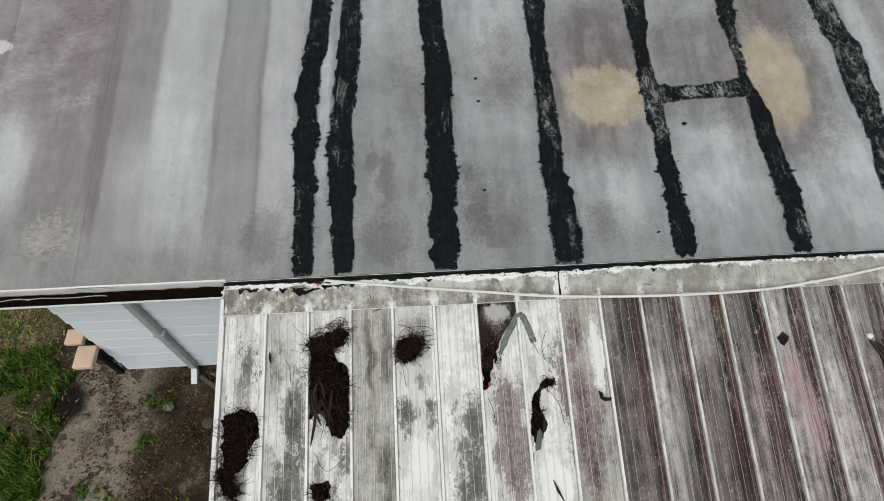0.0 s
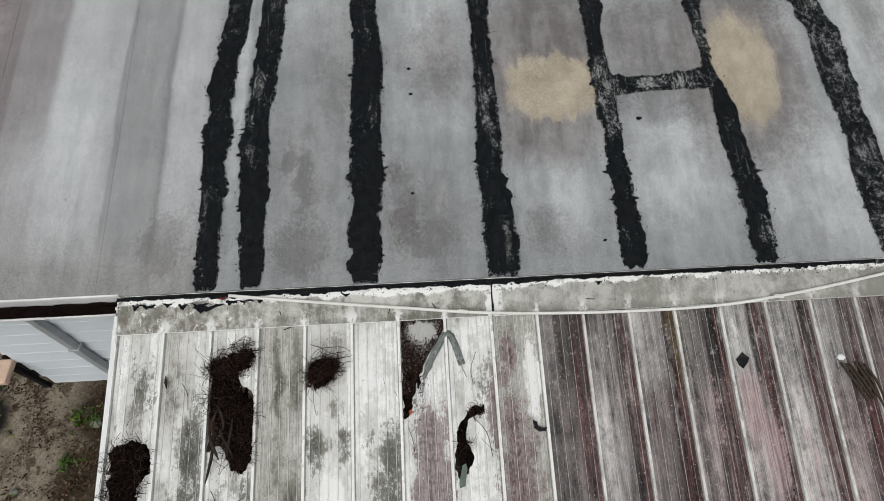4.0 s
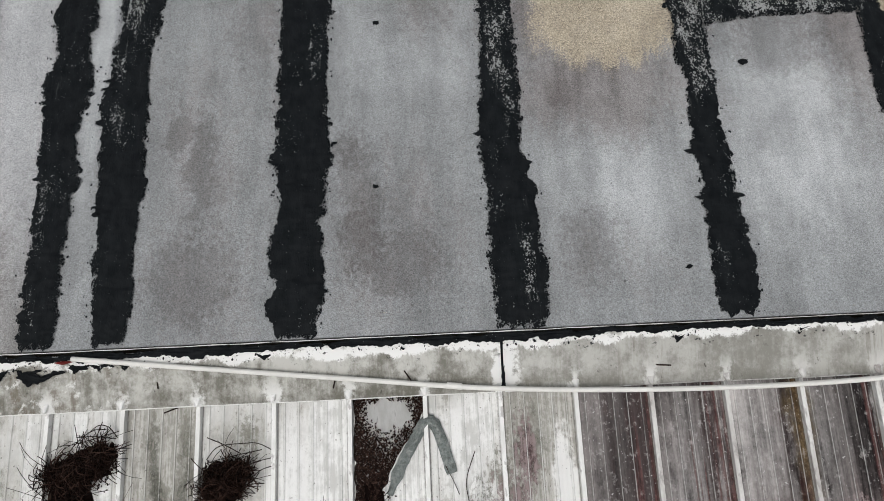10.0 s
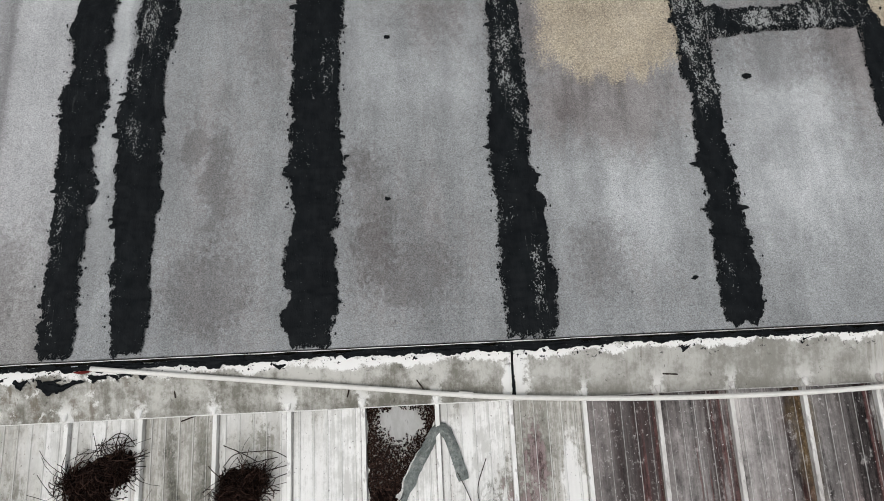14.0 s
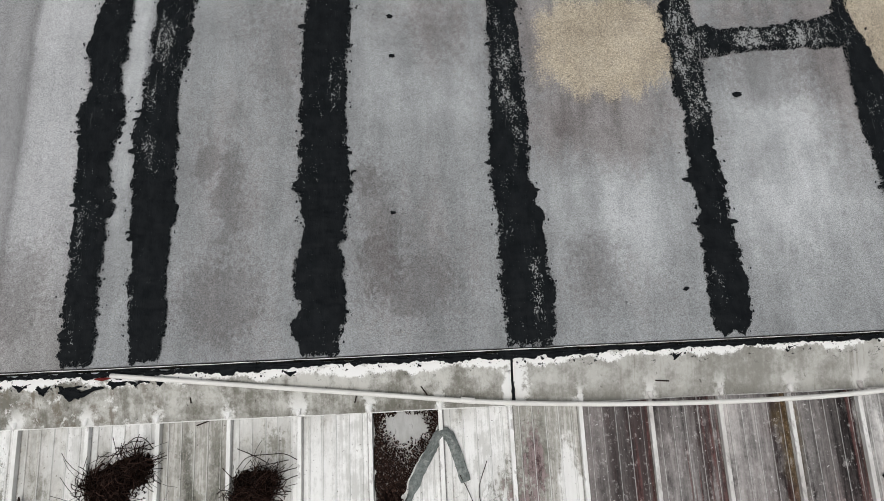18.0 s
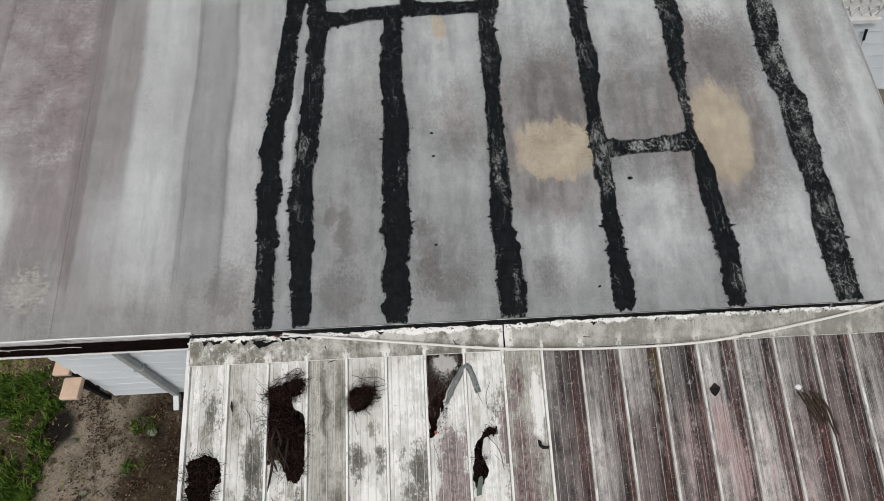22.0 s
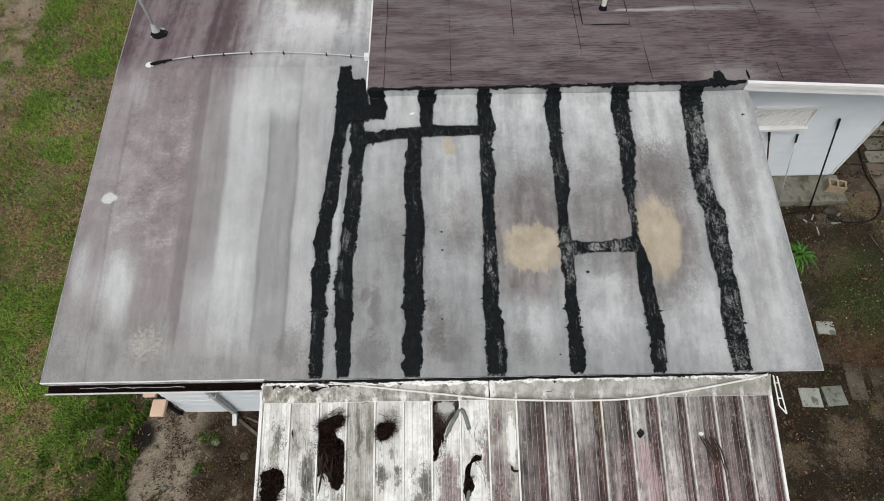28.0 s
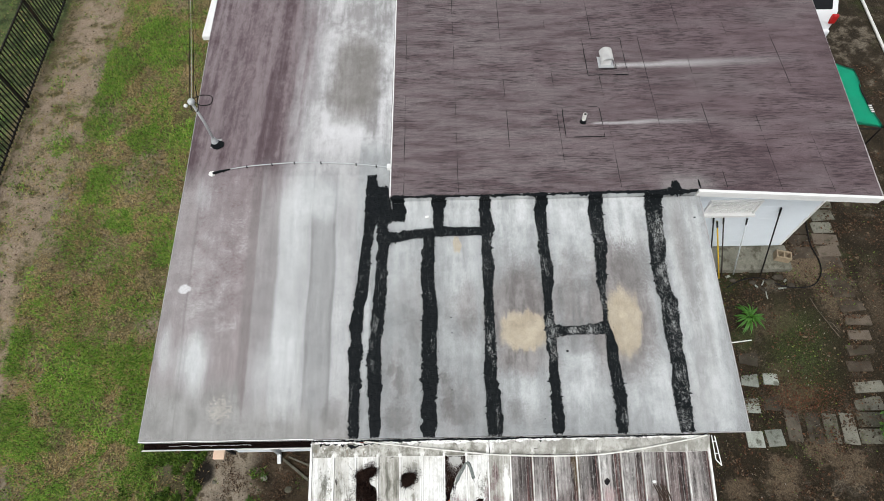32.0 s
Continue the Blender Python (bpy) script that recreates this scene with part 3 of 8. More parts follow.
    s.t.links.new(s.b.outputs[0], both.inputs[1])
    s.t.links.new(clear.outputs[0], both.inputs[2])
    s.t.links.new(both.outputs[0], s.t.nodes["Material Output"].inputs["Surface"])
    return m


def cover_paint():
    """Old white baked paint on aluminium pans: chalk, soft green-grey mould, and brown and wine-coloured grime on the far pans."""
    s = Surface("mouldy_white_aluminium", 0.5)
    s.b.inputs["Specular IOR Level"].default_value = 0.08
    x, y, _ = s.xyz()
    comb = s.node("ShaderNodeCombineXYZ")
    s.put(comb.inputs[1], s.mul(s.one, 13.0))
    own = s.vec("ADD", s.place, comb.outputs[0])
    blot = s.noise(8.5, (1.5, 0.9, 1), 8, 0.70, own)
    line = s.noise(1.0, (75, 2.2, 1), 6, 0.7, own)
    long = s.noise(1.0, (15, 0.9, 1), 6, 0.62, own, (1, 6, 2))
    fine = s.noise(85, (1, 0.7, 1), 5, 0.75)
    crumb = s.noise(34, (1.3, 0.8, 1), 6, 0.75, None, (7, 1, 3))
    zone = s.noise(2.6, (1.3, 0.8, 1), 4, 0.6, own, (4, 2, 7))
    count = s.mul(s.math("SUBTRACT", x, -2.467), 1 / 0.3065)
    across = s.math("FRACT", count)
    nth = s.math("FLOOR", count)
    flute_at = s.mul(s.band(across, 0.033, 0.967, 0, 1, False), 5.0)
    flute = s.math("ABSOLUTE", s.math("SUBTRACT", s.math("FRACT", flute_at), 0.5))
    # every flat between two flutes has its own shade
    step = s.node("ShaderNodeTexWhiteNoise")
    step.noise_dimensions = "1D"
    s.put(step.inputs["W"], s.add(s.mul(nth, 7.0), s.math("FLOOR", s.add(flute_at, 0.5))))
    flat = s.math("SUBTRACT", step.outputs["Value"], 0.5)
    # near pans: chalk white under a thin beige veil
    veils = s.node("ShaderNodeValToRGB")
    veils.color_ramp.interpolation = "CONSTANT"
    for i, k in enumerate((0.22, 0.34, 0.20, 0.72, 0.30, 0.16, 0.22, 0.20, 0.85)):
        e = veils.color_ramp.elements[i] if i < 2 else veils.color_ramp.elements.new(i / 18)
        e.position, e.color = i / 18, (k, k, k, 1)
    s.put(veils.inputs[0], s.mul(s.add(nth, 0.5), 1 / 18))
    white = s.mix(s.band(s.add(s.mul(line, 0.4), s.mul(blot, 0.6)), 0.42, 0.56), (0.54, 0.54, 0.515), (0.79, 0.79, 0.77))
    thin = s.add(s.add(s.mul(zone, 0.35), s.mul(blot, 0.35)), s.add(s.mul(line, 0.30), s.mul(flat, 0.10)))
    veil = s.mul(s.band(s.add(thin, s.mul(s.math("SUBTRACT", veils.outputs[0], 0.5), 0.26)), 0.405, 0.53), 0.85)
    c = s.mix(veil, white, s.mix(s.band(s.add(s.mul(line, 0.6), s.mul(crumb, 0.4)), 0.42, 0.58), (0.22, 0.21, 0.178), (0.47, 0.46, 0.42)))
    # soft mould, thickest along the flutes
    smear = s.warp(5.0, 0.16, (3, 1, 0), (1.6, 0.8, 1))
    spots = None
    for cx, cy, rx, ry, k in ((-2.27, -0.55, 0.09, 0.20, 0.75), (-2.36, -0.42, 0.06, 0.16, 0.45), (-2.22, -0.85, 0.06, 0.10, 0.5), (-1.93, -1.02, 0.10, 0.34, 1.0), (-1.98, -1.45, 0.14, 0.35, 0.85), (-2.06, -0.58, 0.06, 0.16, 0.45), (-1.90, -0.68, 0.05, 0.14, 0.6),
                              (-1.62, -1.22, 0.07, 0.14, 0.75), (-1.76, -1.22, 0.06, 0.16, 0.55), (-1.66, -1.55, 0.12, 0.2, 0.75), (-1.42, -0.55, 0.035, 0.36, 0.72), (-1.29, -0.50, 0.05, 0.26, 0.66), (-1.40, -1.05, 0.05, 0.2, 0.55), (-1.31, -1.40, 0.09, 0.34, 0.7), (-1.48, -1.30, 0.05, 0.3, 0.5),
                              (-1.17, -0.95, 0.065, 0.15, 0.92), (-0.98, -0.95, 0.055, 0.13, 0.88), (-1.08, -0.93, 0.12, 0.05, 0.6), (-1.05, -0.33, 0.05, 0.12, 0.45), (-1.02, -0.72, 0.09, 0.05, 0.35), (-0.69, -1.02, 0.10, 0.22, 0.95), (-0.72, -1.40, 0.13, 0.42, 1.0), (-0.84, -0.86, 0.04, 0.12, 0.6),
                              (-0.10, -0.62, 0.05, 0.10, 0.7), (-0.03, -0.95, 0.06, 0.22, 0.6), (-0.16, -0.55, 0.05, 0.06, 0.4), (0.05, -0.42, 0.10, 0.24, 0.6), (0.12, -0.36, 0.05, 0.16, 0.55), (0.08, -0.80, 0.07, 0.24, 0.5), (0.12, -1.25, 0.14, 0.35, 0.55), (-2.36, -1.72, 0.10, 0.3, 0.6), (-1.10, -1.85, 0.12, 0.3, 0.6)):
        f = s.mul(s.spot(cx, cy, rx, ry, 0.8, smear), k)
        spots = f if spots is None else s.math("MAXIMUM", spots, f)
    grains = s.add(s.add(s.mul(blot, 0.30), s.mul(line, 0.20)), s.add(s.mul(crumb, 0.30), s.mul(fine, 0.20)))
    grown = s.add(s.mul(spots, 0.80), s.add(s.mul(s.math("SUBTRACT", grains, 0.5), 5.2), s.add(s.mul(s.math("SUBTRACT", zone, 0.5), 1.1), s.mul(s.mul(flat, spots), 0.35))))
    mould = s.band(grown, 0.20, 0.66)
    c = s.mix(s.mul(mould, 0.92), c, s.mix(s.band(s.add(s.add(s.mul(fine, 0.4), s.mul(spots, -0.10)), s.add(s.mul(crumb, 0.3), s.mul(line, 0.3))), 0.36, 0.54), (0.034, 0.035, 0.026), (0.23, 0.225, 0.19)))
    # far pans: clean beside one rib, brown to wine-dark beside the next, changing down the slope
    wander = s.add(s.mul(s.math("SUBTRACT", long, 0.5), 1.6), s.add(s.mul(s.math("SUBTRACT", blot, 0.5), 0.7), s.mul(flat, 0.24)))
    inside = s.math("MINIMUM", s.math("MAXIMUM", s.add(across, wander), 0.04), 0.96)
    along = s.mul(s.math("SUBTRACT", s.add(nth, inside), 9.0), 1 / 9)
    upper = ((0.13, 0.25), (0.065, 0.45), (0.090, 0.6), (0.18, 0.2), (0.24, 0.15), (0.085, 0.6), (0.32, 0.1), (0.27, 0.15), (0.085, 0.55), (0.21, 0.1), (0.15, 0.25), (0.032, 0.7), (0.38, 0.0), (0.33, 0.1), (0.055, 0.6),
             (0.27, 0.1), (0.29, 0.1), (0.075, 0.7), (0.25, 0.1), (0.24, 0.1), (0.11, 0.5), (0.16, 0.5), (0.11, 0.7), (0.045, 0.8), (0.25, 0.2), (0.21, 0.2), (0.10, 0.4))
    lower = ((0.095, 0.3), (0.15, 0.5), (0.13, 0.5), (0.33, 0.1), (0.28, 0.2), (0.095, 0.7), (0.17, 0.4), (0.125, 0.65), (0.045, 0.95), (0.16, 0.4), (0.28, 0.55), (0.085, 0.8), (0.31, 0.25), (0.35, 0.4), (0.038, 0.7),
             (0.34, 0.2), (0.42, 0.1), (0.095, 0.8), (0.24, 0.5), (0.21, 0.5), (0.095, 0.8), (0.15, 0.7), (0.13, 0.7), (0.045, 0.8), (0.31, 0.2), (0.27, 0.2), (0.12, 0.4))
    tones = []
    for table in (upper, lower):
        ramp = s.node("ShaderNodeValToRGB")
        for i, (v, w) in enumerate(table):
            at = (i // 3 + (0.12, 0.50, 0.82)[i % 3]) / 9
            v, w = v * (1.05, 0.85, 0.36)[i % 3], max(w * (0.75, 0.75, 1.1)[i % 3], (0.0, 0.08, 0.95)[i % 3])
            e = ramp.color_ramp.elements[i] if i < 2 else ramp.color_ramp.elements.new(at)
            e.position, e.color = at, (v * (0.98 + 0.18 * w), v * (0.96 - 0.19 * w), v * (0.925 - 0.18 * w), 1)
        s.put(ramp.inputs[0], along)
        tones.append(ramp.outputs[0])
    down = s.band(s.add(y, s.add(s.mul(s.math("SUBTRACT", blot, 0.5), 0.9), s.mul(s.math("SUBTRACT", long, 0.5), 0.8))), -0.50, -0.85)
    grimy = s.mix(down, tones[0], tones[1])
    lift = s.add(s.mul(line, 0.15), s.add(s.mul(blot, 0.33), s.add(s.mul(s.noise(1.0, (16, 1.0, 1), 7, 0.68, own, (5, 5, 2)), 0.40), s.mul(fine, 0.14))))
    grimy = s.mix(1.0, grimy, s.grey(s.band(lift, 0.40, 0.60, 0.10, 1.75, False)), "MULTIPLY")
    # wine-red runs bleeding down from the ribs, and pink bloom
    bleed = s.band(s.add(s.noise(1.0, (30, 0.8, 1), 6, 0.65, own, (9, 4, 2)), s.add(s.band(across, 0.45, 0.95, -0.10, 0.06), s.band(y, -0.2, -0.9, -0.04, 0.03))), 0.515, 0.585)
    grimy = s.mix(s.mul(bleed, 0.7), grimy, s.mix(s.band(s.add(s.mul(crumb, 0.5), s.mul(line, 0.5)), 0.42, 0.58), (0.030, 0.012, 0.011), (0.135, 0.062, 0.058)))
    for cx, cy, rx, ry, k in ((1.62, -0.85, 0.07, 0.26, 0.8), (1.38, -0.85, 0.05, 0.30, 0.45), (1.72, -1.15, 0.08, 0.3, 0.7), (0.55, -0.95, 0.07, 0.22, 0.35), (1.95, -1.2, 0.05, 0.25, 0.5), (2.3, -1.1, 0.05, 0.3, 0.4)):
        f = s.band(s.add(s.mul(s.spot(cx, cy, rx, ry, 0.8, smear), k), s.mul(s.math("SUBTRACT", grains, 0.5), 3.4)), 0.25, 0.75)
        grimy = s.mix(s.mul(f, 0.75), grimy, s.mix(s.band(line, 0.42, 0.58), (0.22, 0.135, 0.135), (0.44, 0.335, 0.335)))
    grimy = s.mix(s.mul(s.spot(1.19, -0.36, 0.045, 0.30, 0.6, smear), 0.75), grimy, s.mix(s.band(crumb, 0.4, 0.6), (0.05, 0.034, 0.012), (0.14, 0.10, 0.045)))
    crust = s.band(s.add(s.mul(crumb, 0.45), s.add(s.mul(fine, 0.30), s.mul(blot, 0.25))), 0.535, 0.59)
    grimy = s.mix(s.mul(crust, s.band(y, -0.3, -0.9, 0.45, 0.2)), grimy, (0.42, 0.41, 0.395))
    # rust-wine bloom over the torn pans
    rust = None
    for cx, cy, rx, ry, k in ((-0.45, -0.98, 0.11, 0.24, 0.95), (-0.42, -1.28, 0.12, 0.26, 0.95), (-0.36, -0.80, 0.04, 0.12, 0.6), (0.10, -1.15, 0.13, 0.5, 0.72), (-0.03, -0.80, 0.06, 0.25, 0.7), (0.06, -0.45, 0.05, 0.22, 0.55)):
        f = s.mul(s.spot(cx, cy, rx, ry, 0.7, smear), k)
        rust = f if rust is None else s.math("MAXIMUM", rust, f)
    rust = s.band(s.add(rust, s.add(s.mul(s.math("SUBTRACT", grains, 0.5), 4.6), s.mul(s.mul(flat, rust), 0.3))), 0.30, 0.62)
    bloom = s.mix(s.band(s.add(s.mul(line, 0.4), s.mul(crumb, 0.6)), 0.43, 0.57), (0.062, 0.034, 0.036), (0.27, 0.205, 0.205))
    c = s.mix(s.mul(rust, 0.85), c, bloom)
    # chalk left bright where nothing grew
    for cx, cy, rx, ry, k in ((0.225, -0.60, 0.06, 0.27, 0.9), (-0.17, -1.45, 0.10, 0.24, 0.9), (-1.08, -1.25, 0.09, 0.17, 0.85), (-0.86, -0.5, 0.12, 0.22, 0.6), (-0.60, -1.35, 0.03, 0.4, 0.8), (-0.22, -0.42, 0.09, 0.22, 0.6), (-1.70, -1.25, 0.05, 0.14, 0.6)):
        f = s.band(s.add(s.mul(s.spot(cx, cy, rx, ry, 0.6, smear), k), s.mul(s.math("SUBTRACT", grains, 0.5), 3.0)), 0.30, 0.70)
        c = s.mix(s.mul(f, 0.85), c, (0.77, 0.77, 0.75))
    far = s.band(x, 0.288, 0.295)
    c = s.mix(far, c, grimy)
    # flute crests painted lighter, part wear and part highlight, with dirt lying beside them
    c = s.mix(s.mul(s.mul(s.band(flute, 0.045, 0.02), s.band(s.add(s.mul(fine, 0.5), s.mul(long, 0.5)), 0.38, 0.58, 0.15, 0.85)), s.band(far, 0, 1, 1.0, 0.62)), c, (0.60, 0.595, 0.575))
    c = s.mix(s.mul(s.band(s.math("ABSOLUTE", s.math("SUBTRACT", flute, 0.075)), 0.03, 0.0), s.mul(s.band(line, 0.4, 0.6), 0.45)), c, (0.10, 0.095, 0.08))
    # dirt and the ribs' shadow line, both painted dark beside each rib
    by_rib = s.mul(s.math("MINIMUM", across, s.math("SUBTRACT", 1.0, across)), 0.3065)
    c = s.mix(s.mul(s.band(by_rib, 0.019, 0.011), s.band(s.add(s.mul(long, 0.5), s.mul(fine, 0.5)), 0.38, 0.56, 0.25, 0.8)), c, (0.085, 0.078, 0.065))
    dots = s.band(s.noise(95, detail=2, shift=(1, 1, 1)), 0.69, 0.73)
    c = s.mix(s.mul(dots, 0.7), c, s.mix(far, (0.08, 0.07, 0.06), (0.58, 0.57, 0.56)))
    s.bump(s.add(fine, blot), 0.15, 0.003)
    return s.done(c, s.band(mould, 0, 1, 0.45, 0.8, False))


def flashing_paint():
    """White flashing gone grey and blotched, chalk left along its upper edge, round the rib ends and at the joint."""
    s = Surface("stained_white_flashing", 0.5)
    x, y, _ = s.xyz()
    blot = s.noise(9, (1, 0.8, 1), 8, 0.70)
    soft = s.noise(2.4, (1, 1, 1), 4, 0.5, shift=(3, 1, 1))
    runs = s.noise(1.0, (26, 3, 1), 6, 0.7, None, (8, 2, 0))
    fine = s.noise(70, (1, 0.7, 1), 5, 0.75)
    calm = s.band(x, -0.4, 0.5)
    c = s.mix(s.band(s.add(s.mul(blot, 0.42), s.add(s.mul(soft, 0.28), s.add(s.mul(runs, 0.16), s.mul(fine, 0.14)))), 0.43, 0.575), s.mix(calm, (0.15, 0.145, 0.12), (0.225, 0.22, 0.195)), s.mix(calm, (0.47, 0.465, 0.43), (0.42, 0.415, 0.385)))
    c = s.mix(s.mul(s.band(runs, 0.56, 0.70), 0.5), c, (0.12, 0.105, 0.08))
    worn = s.band(x, -0.9, -1.9)
    c = s.mix(s.mul(s.mul(s.band(s.add(s.mul(runs, 0.5), s.mul(s.noise(1.0, (14, 22, 1), 5, 0.7, None, (4, 4, 1)), 0.5)), 0.50, 0.60), worn), 0.75), c, (0.13, 0.108, 0.078))
    c = s.mix(s.mul(s.band(s.noise(16, (1, 0.8, 1), 6, 0.75, shift=(1, 2, 8)), 0.56, 0.64), s.band(worn, 0, 1, 0.15, 0.8)), c, (0.68, 0.68, 0.655))
    # chalk round each rib end
    to_rib = s.mul(s.math("ABSOLUTE", s.math("SUBTRACT", s.math("FRACT", s.add(s.mul(s.math("SUBTRACT", x, -2.467), 1 / 0.3065), 0.5)), 0.5)), 0.3065)
    smear = s.add(s.mul(to_rib, 1.0), s.add(s.mul(s.math("SUBTRACT", blot, 0.5), -0.16), s.mul(s.math("SUBTRACT", fine, 0.5), -0.05)))
    c = s.mix(s.mul(s.mul(s.band(smear, 0.034, 0.008), s.band(y, -0.10, -0.19)), s.band(x, 1.6, 0.2, 0.55, 1.0)), c, (0.70, 0.70, 0.675))
    # chalk lip along the top, thicker at the joint
    drip = s.add(y, s.add(s.mul(s.math("SUBTRACT", s.noise(1.0, (5, 1.5, 1), 5, 0.6), 0.5), 0.16), s.mul(s.math("SUBTRACT", fine, 0.5), 0.05)))
    c = s.mix(s.mul(s.band(s.add(drip, s.mul(calm, -0.014)), -0.056, -0.044), s.band(s.noise(5, (1, 1, 1), 5, 0.7, shift=(1, 9, 4)), 0.34, 0.44)), c, (0.74, 0.74, 0.72))
    joint = s.add(s.math("ABSOLUTE", s.math("SUBTRACT", x, 0.01)), s.mul(s.math("SUBTRACT", blot, 0.5), -0.22))
    c = s.mix(s.mul(s.band(joint, 0.055, 0.03), 0.9), c, (0.72, 0.72, 0.70))
    c = s.mix(s.mul(s.band(s.noise(30, (1, 0.4, 1), 4, 0.7, shift=(2, 6, 2)), 0.65, 0.71), 0.8), c, (0.07, 0.065, 0.055))
    drops = s.mul(s.band(s.noise(34, (1, 1.3, 1), 4, 0.7, shift=(3, 8, 2)), 0.615, 0.65), s.band(y, -0.10, -0.045))
    c = s.mix(s.mul(drops, 0.95), c, (0.008, 0.009, 0.01))
    s.bump(s.add(blot, s.mul(fine, 0.4)), 0.3, 0.004)
    return s.done(c)


def earth():
    """Bare soil, sand, moss and dead leaves, turning to lawn colours on the open side."""
    s = Surface("yard_earth", 0.95)
    x, y, _ = s.xyz(s.warp(0.9, 0.9))
    big = s.noise(0.55, detail=5, rough=0.6)
    mid = s.noise(2.6, detail=6, rough=0.65, shift=(3, 1, 0))
    fine = s.noise(38, detail=5, rough=0.75)
    grit = s.noise(120, detail=2, rough=0.7)
    soil = s.mix(s.band(s.add(s.mul(mid, 0.6), s.mul(fine, 0.4)), 0.40, 0.60), (0.013, 0.009, 0.0055), (0.070, 0.052, 0.032))
    sand = s.mix(s.band(fine, 0.3, 0.7), (0.17, 0.138, 0.10), (0.33, 0.285, 0.225))
    c = s.mix(s.band(s.add(s.mul(mid, 0.6), s.mul(big, 0.4)), 0.53, 0.63), soil, sand)
    clod = s.noise(13, detail=6, rough=0.7, shift=(5, 2, 0))
    # the dark end of this colour carries the shade between grass blades
    turf = s.mix(s.band(fine, 0.38, 0.62), (0.030, 0.030, 0.011), (0.150, 0.130, 0.055))
    straw = s.mix(s.band(s.add(s.mul(fine, 0.5), s.mul(clod, 0.5)), 0.40, 0.60), (0.075, 0.055, 0.030), (0.27, 0.21, 0.135))
    lawn = s.mix(s.band(s.add(s.mul(big, 0.42), s.add(s.mul(mid, 0.30), s.mul(clod, 0.28))), 0.44, 0.58), turf, straw)
    scruff = s.warp(2.2, 0.55, (3, 8, 1))
    for cx, cy, rx, ry in ((-8.26, 1.1, 0.28, 0.5), (-6.15, 2.72, 0.22, 0.30), (-8.98, 9.1, 0.35, 0.5), (-8.2, -0.15, 0.4, 0.35), (-7.2, 6.4, 0.5, 0.25), (-8.6, 5.4, 0.45, 0.7), (-6.0, -0.4, 0.25, 0.3), (-7.75, 4.85, 0.4, 0.3), (-7.0, 5.8, 0.4, 0.35), (-5.53, 0.04, 0.15, 0.2)):
        lawn = s.mix(s.mul(s.spot(cx, cy, rx, ry, 0.9, scruff), 0.75), lawn, s.mix(s.band(s.add(s.mul(fine, 0.6), s.mul(clod, 0.4)), 0.38, 0.62), (0.11, 0.088, 0.062), (0.30, 0.255, 0.20)))
    open_side = s.band(x, -4.9, -5.3)
    c = s.mix(open_side, c, lawn)
    path = s.mul(s.mul(s.band(x, -5.0, -4.75), s.band(x, -3.8, -4.15)), s.mul(s.band(y, 0.5, 0.2), s.band(y, -2.6, -1.6)))
    c = s.mix(s.mul(path, s.band(mid, 0.3, 0.5, 0.45, 1.0)), c, sand)
    # shade under the weeds, painted into the soil as a dark band
    weed_shade = s.mul(s.mul(s.band(x, -5.9, -5.5), s.band(x, -4.7, -4.95)), s.band(y, 0.7, 0.3))
    c = s.mix(s.mul(weed_shade, 0.6), c, s.mix(s.band(fine, 0.35, 0.65), (0.014, 0.014, 0.007), (0.05, 0.05, 0.022)))
    rot = s.mul(s.mul(s.band(x, -5.2, -5.0), s.band(x, -2.0, -2.6)), s.band(s.noise(5.5, detail=6, rough=0.7, shift=(4, 7, 1)), 0.53, 0.60))
    c = s.mix(s.mul(rot, 0.8), c, s.mix(s.band(fine, 0.35, 0.65), (0.02, 0.014, 0.008), (0.08, 0.058, 0.032)))
    track = s.mul(s.band(x, -10.4, -9.9), s.band(x, -8.3, -9.2))
    c = s.mix(s.mul(track, s.band(mid, 0.36, 0.55)), c, s.mix(s.band(fine, 0.3, 0.7), (0.15, 0.11, 0.078), (0.38, 0.305, 0.23)))
    c = s.mix(s.mul(s.band(x, -10.25, -10.5), 0.95), c, s.mix(s.band(mid, 0.4, 0.6), (0.025, 0.042, 0.014), (0.085, 0.115, 0.040)))
    c = s.mix(s.mul(s.band(s.xyz()[0], 3.4, 3.9), s.mul(s.band(fine, 0.38, 0.62, 0.92, 0.40), s.band(s.xyz()[1], 6.0, 3.0, 0.6, 1.0))), c, (0.018, 0.0145, 0.009))
    moss = s.mul(s.band(x, 4.3, 4.8), s.band(s.noise(1.1, detail=5, shift=(8, 2, 0)), 0.58, 0.70, 0.0, 0.6))
    moss = s.math("MAXIMUM", moss, s.mul(s.spot(6.05, 1.85, 0.55, 0.75, 0.8, s.warp(3, 0.7)), s.band(fine, 0.35, 0.6, 0.4, 0.95)))
    c = s.mix(s.mul(s.band(s.xyz()[0], 4.0, 4.6), s.mul(s.band(s.add(s.mul(mid, 0.5), s.mul(clod, 0.5)), 0.40, 0.58, 0.9, 0.30), s.band(s.xyz()[1], 4.5, 0.5, 0.55, 0.95))), c, s.mix(s.band(fine, 0.35, 0.65), (0.009, 0.0068, 0.0036), (0.034, 0.0245, 0.0125)))
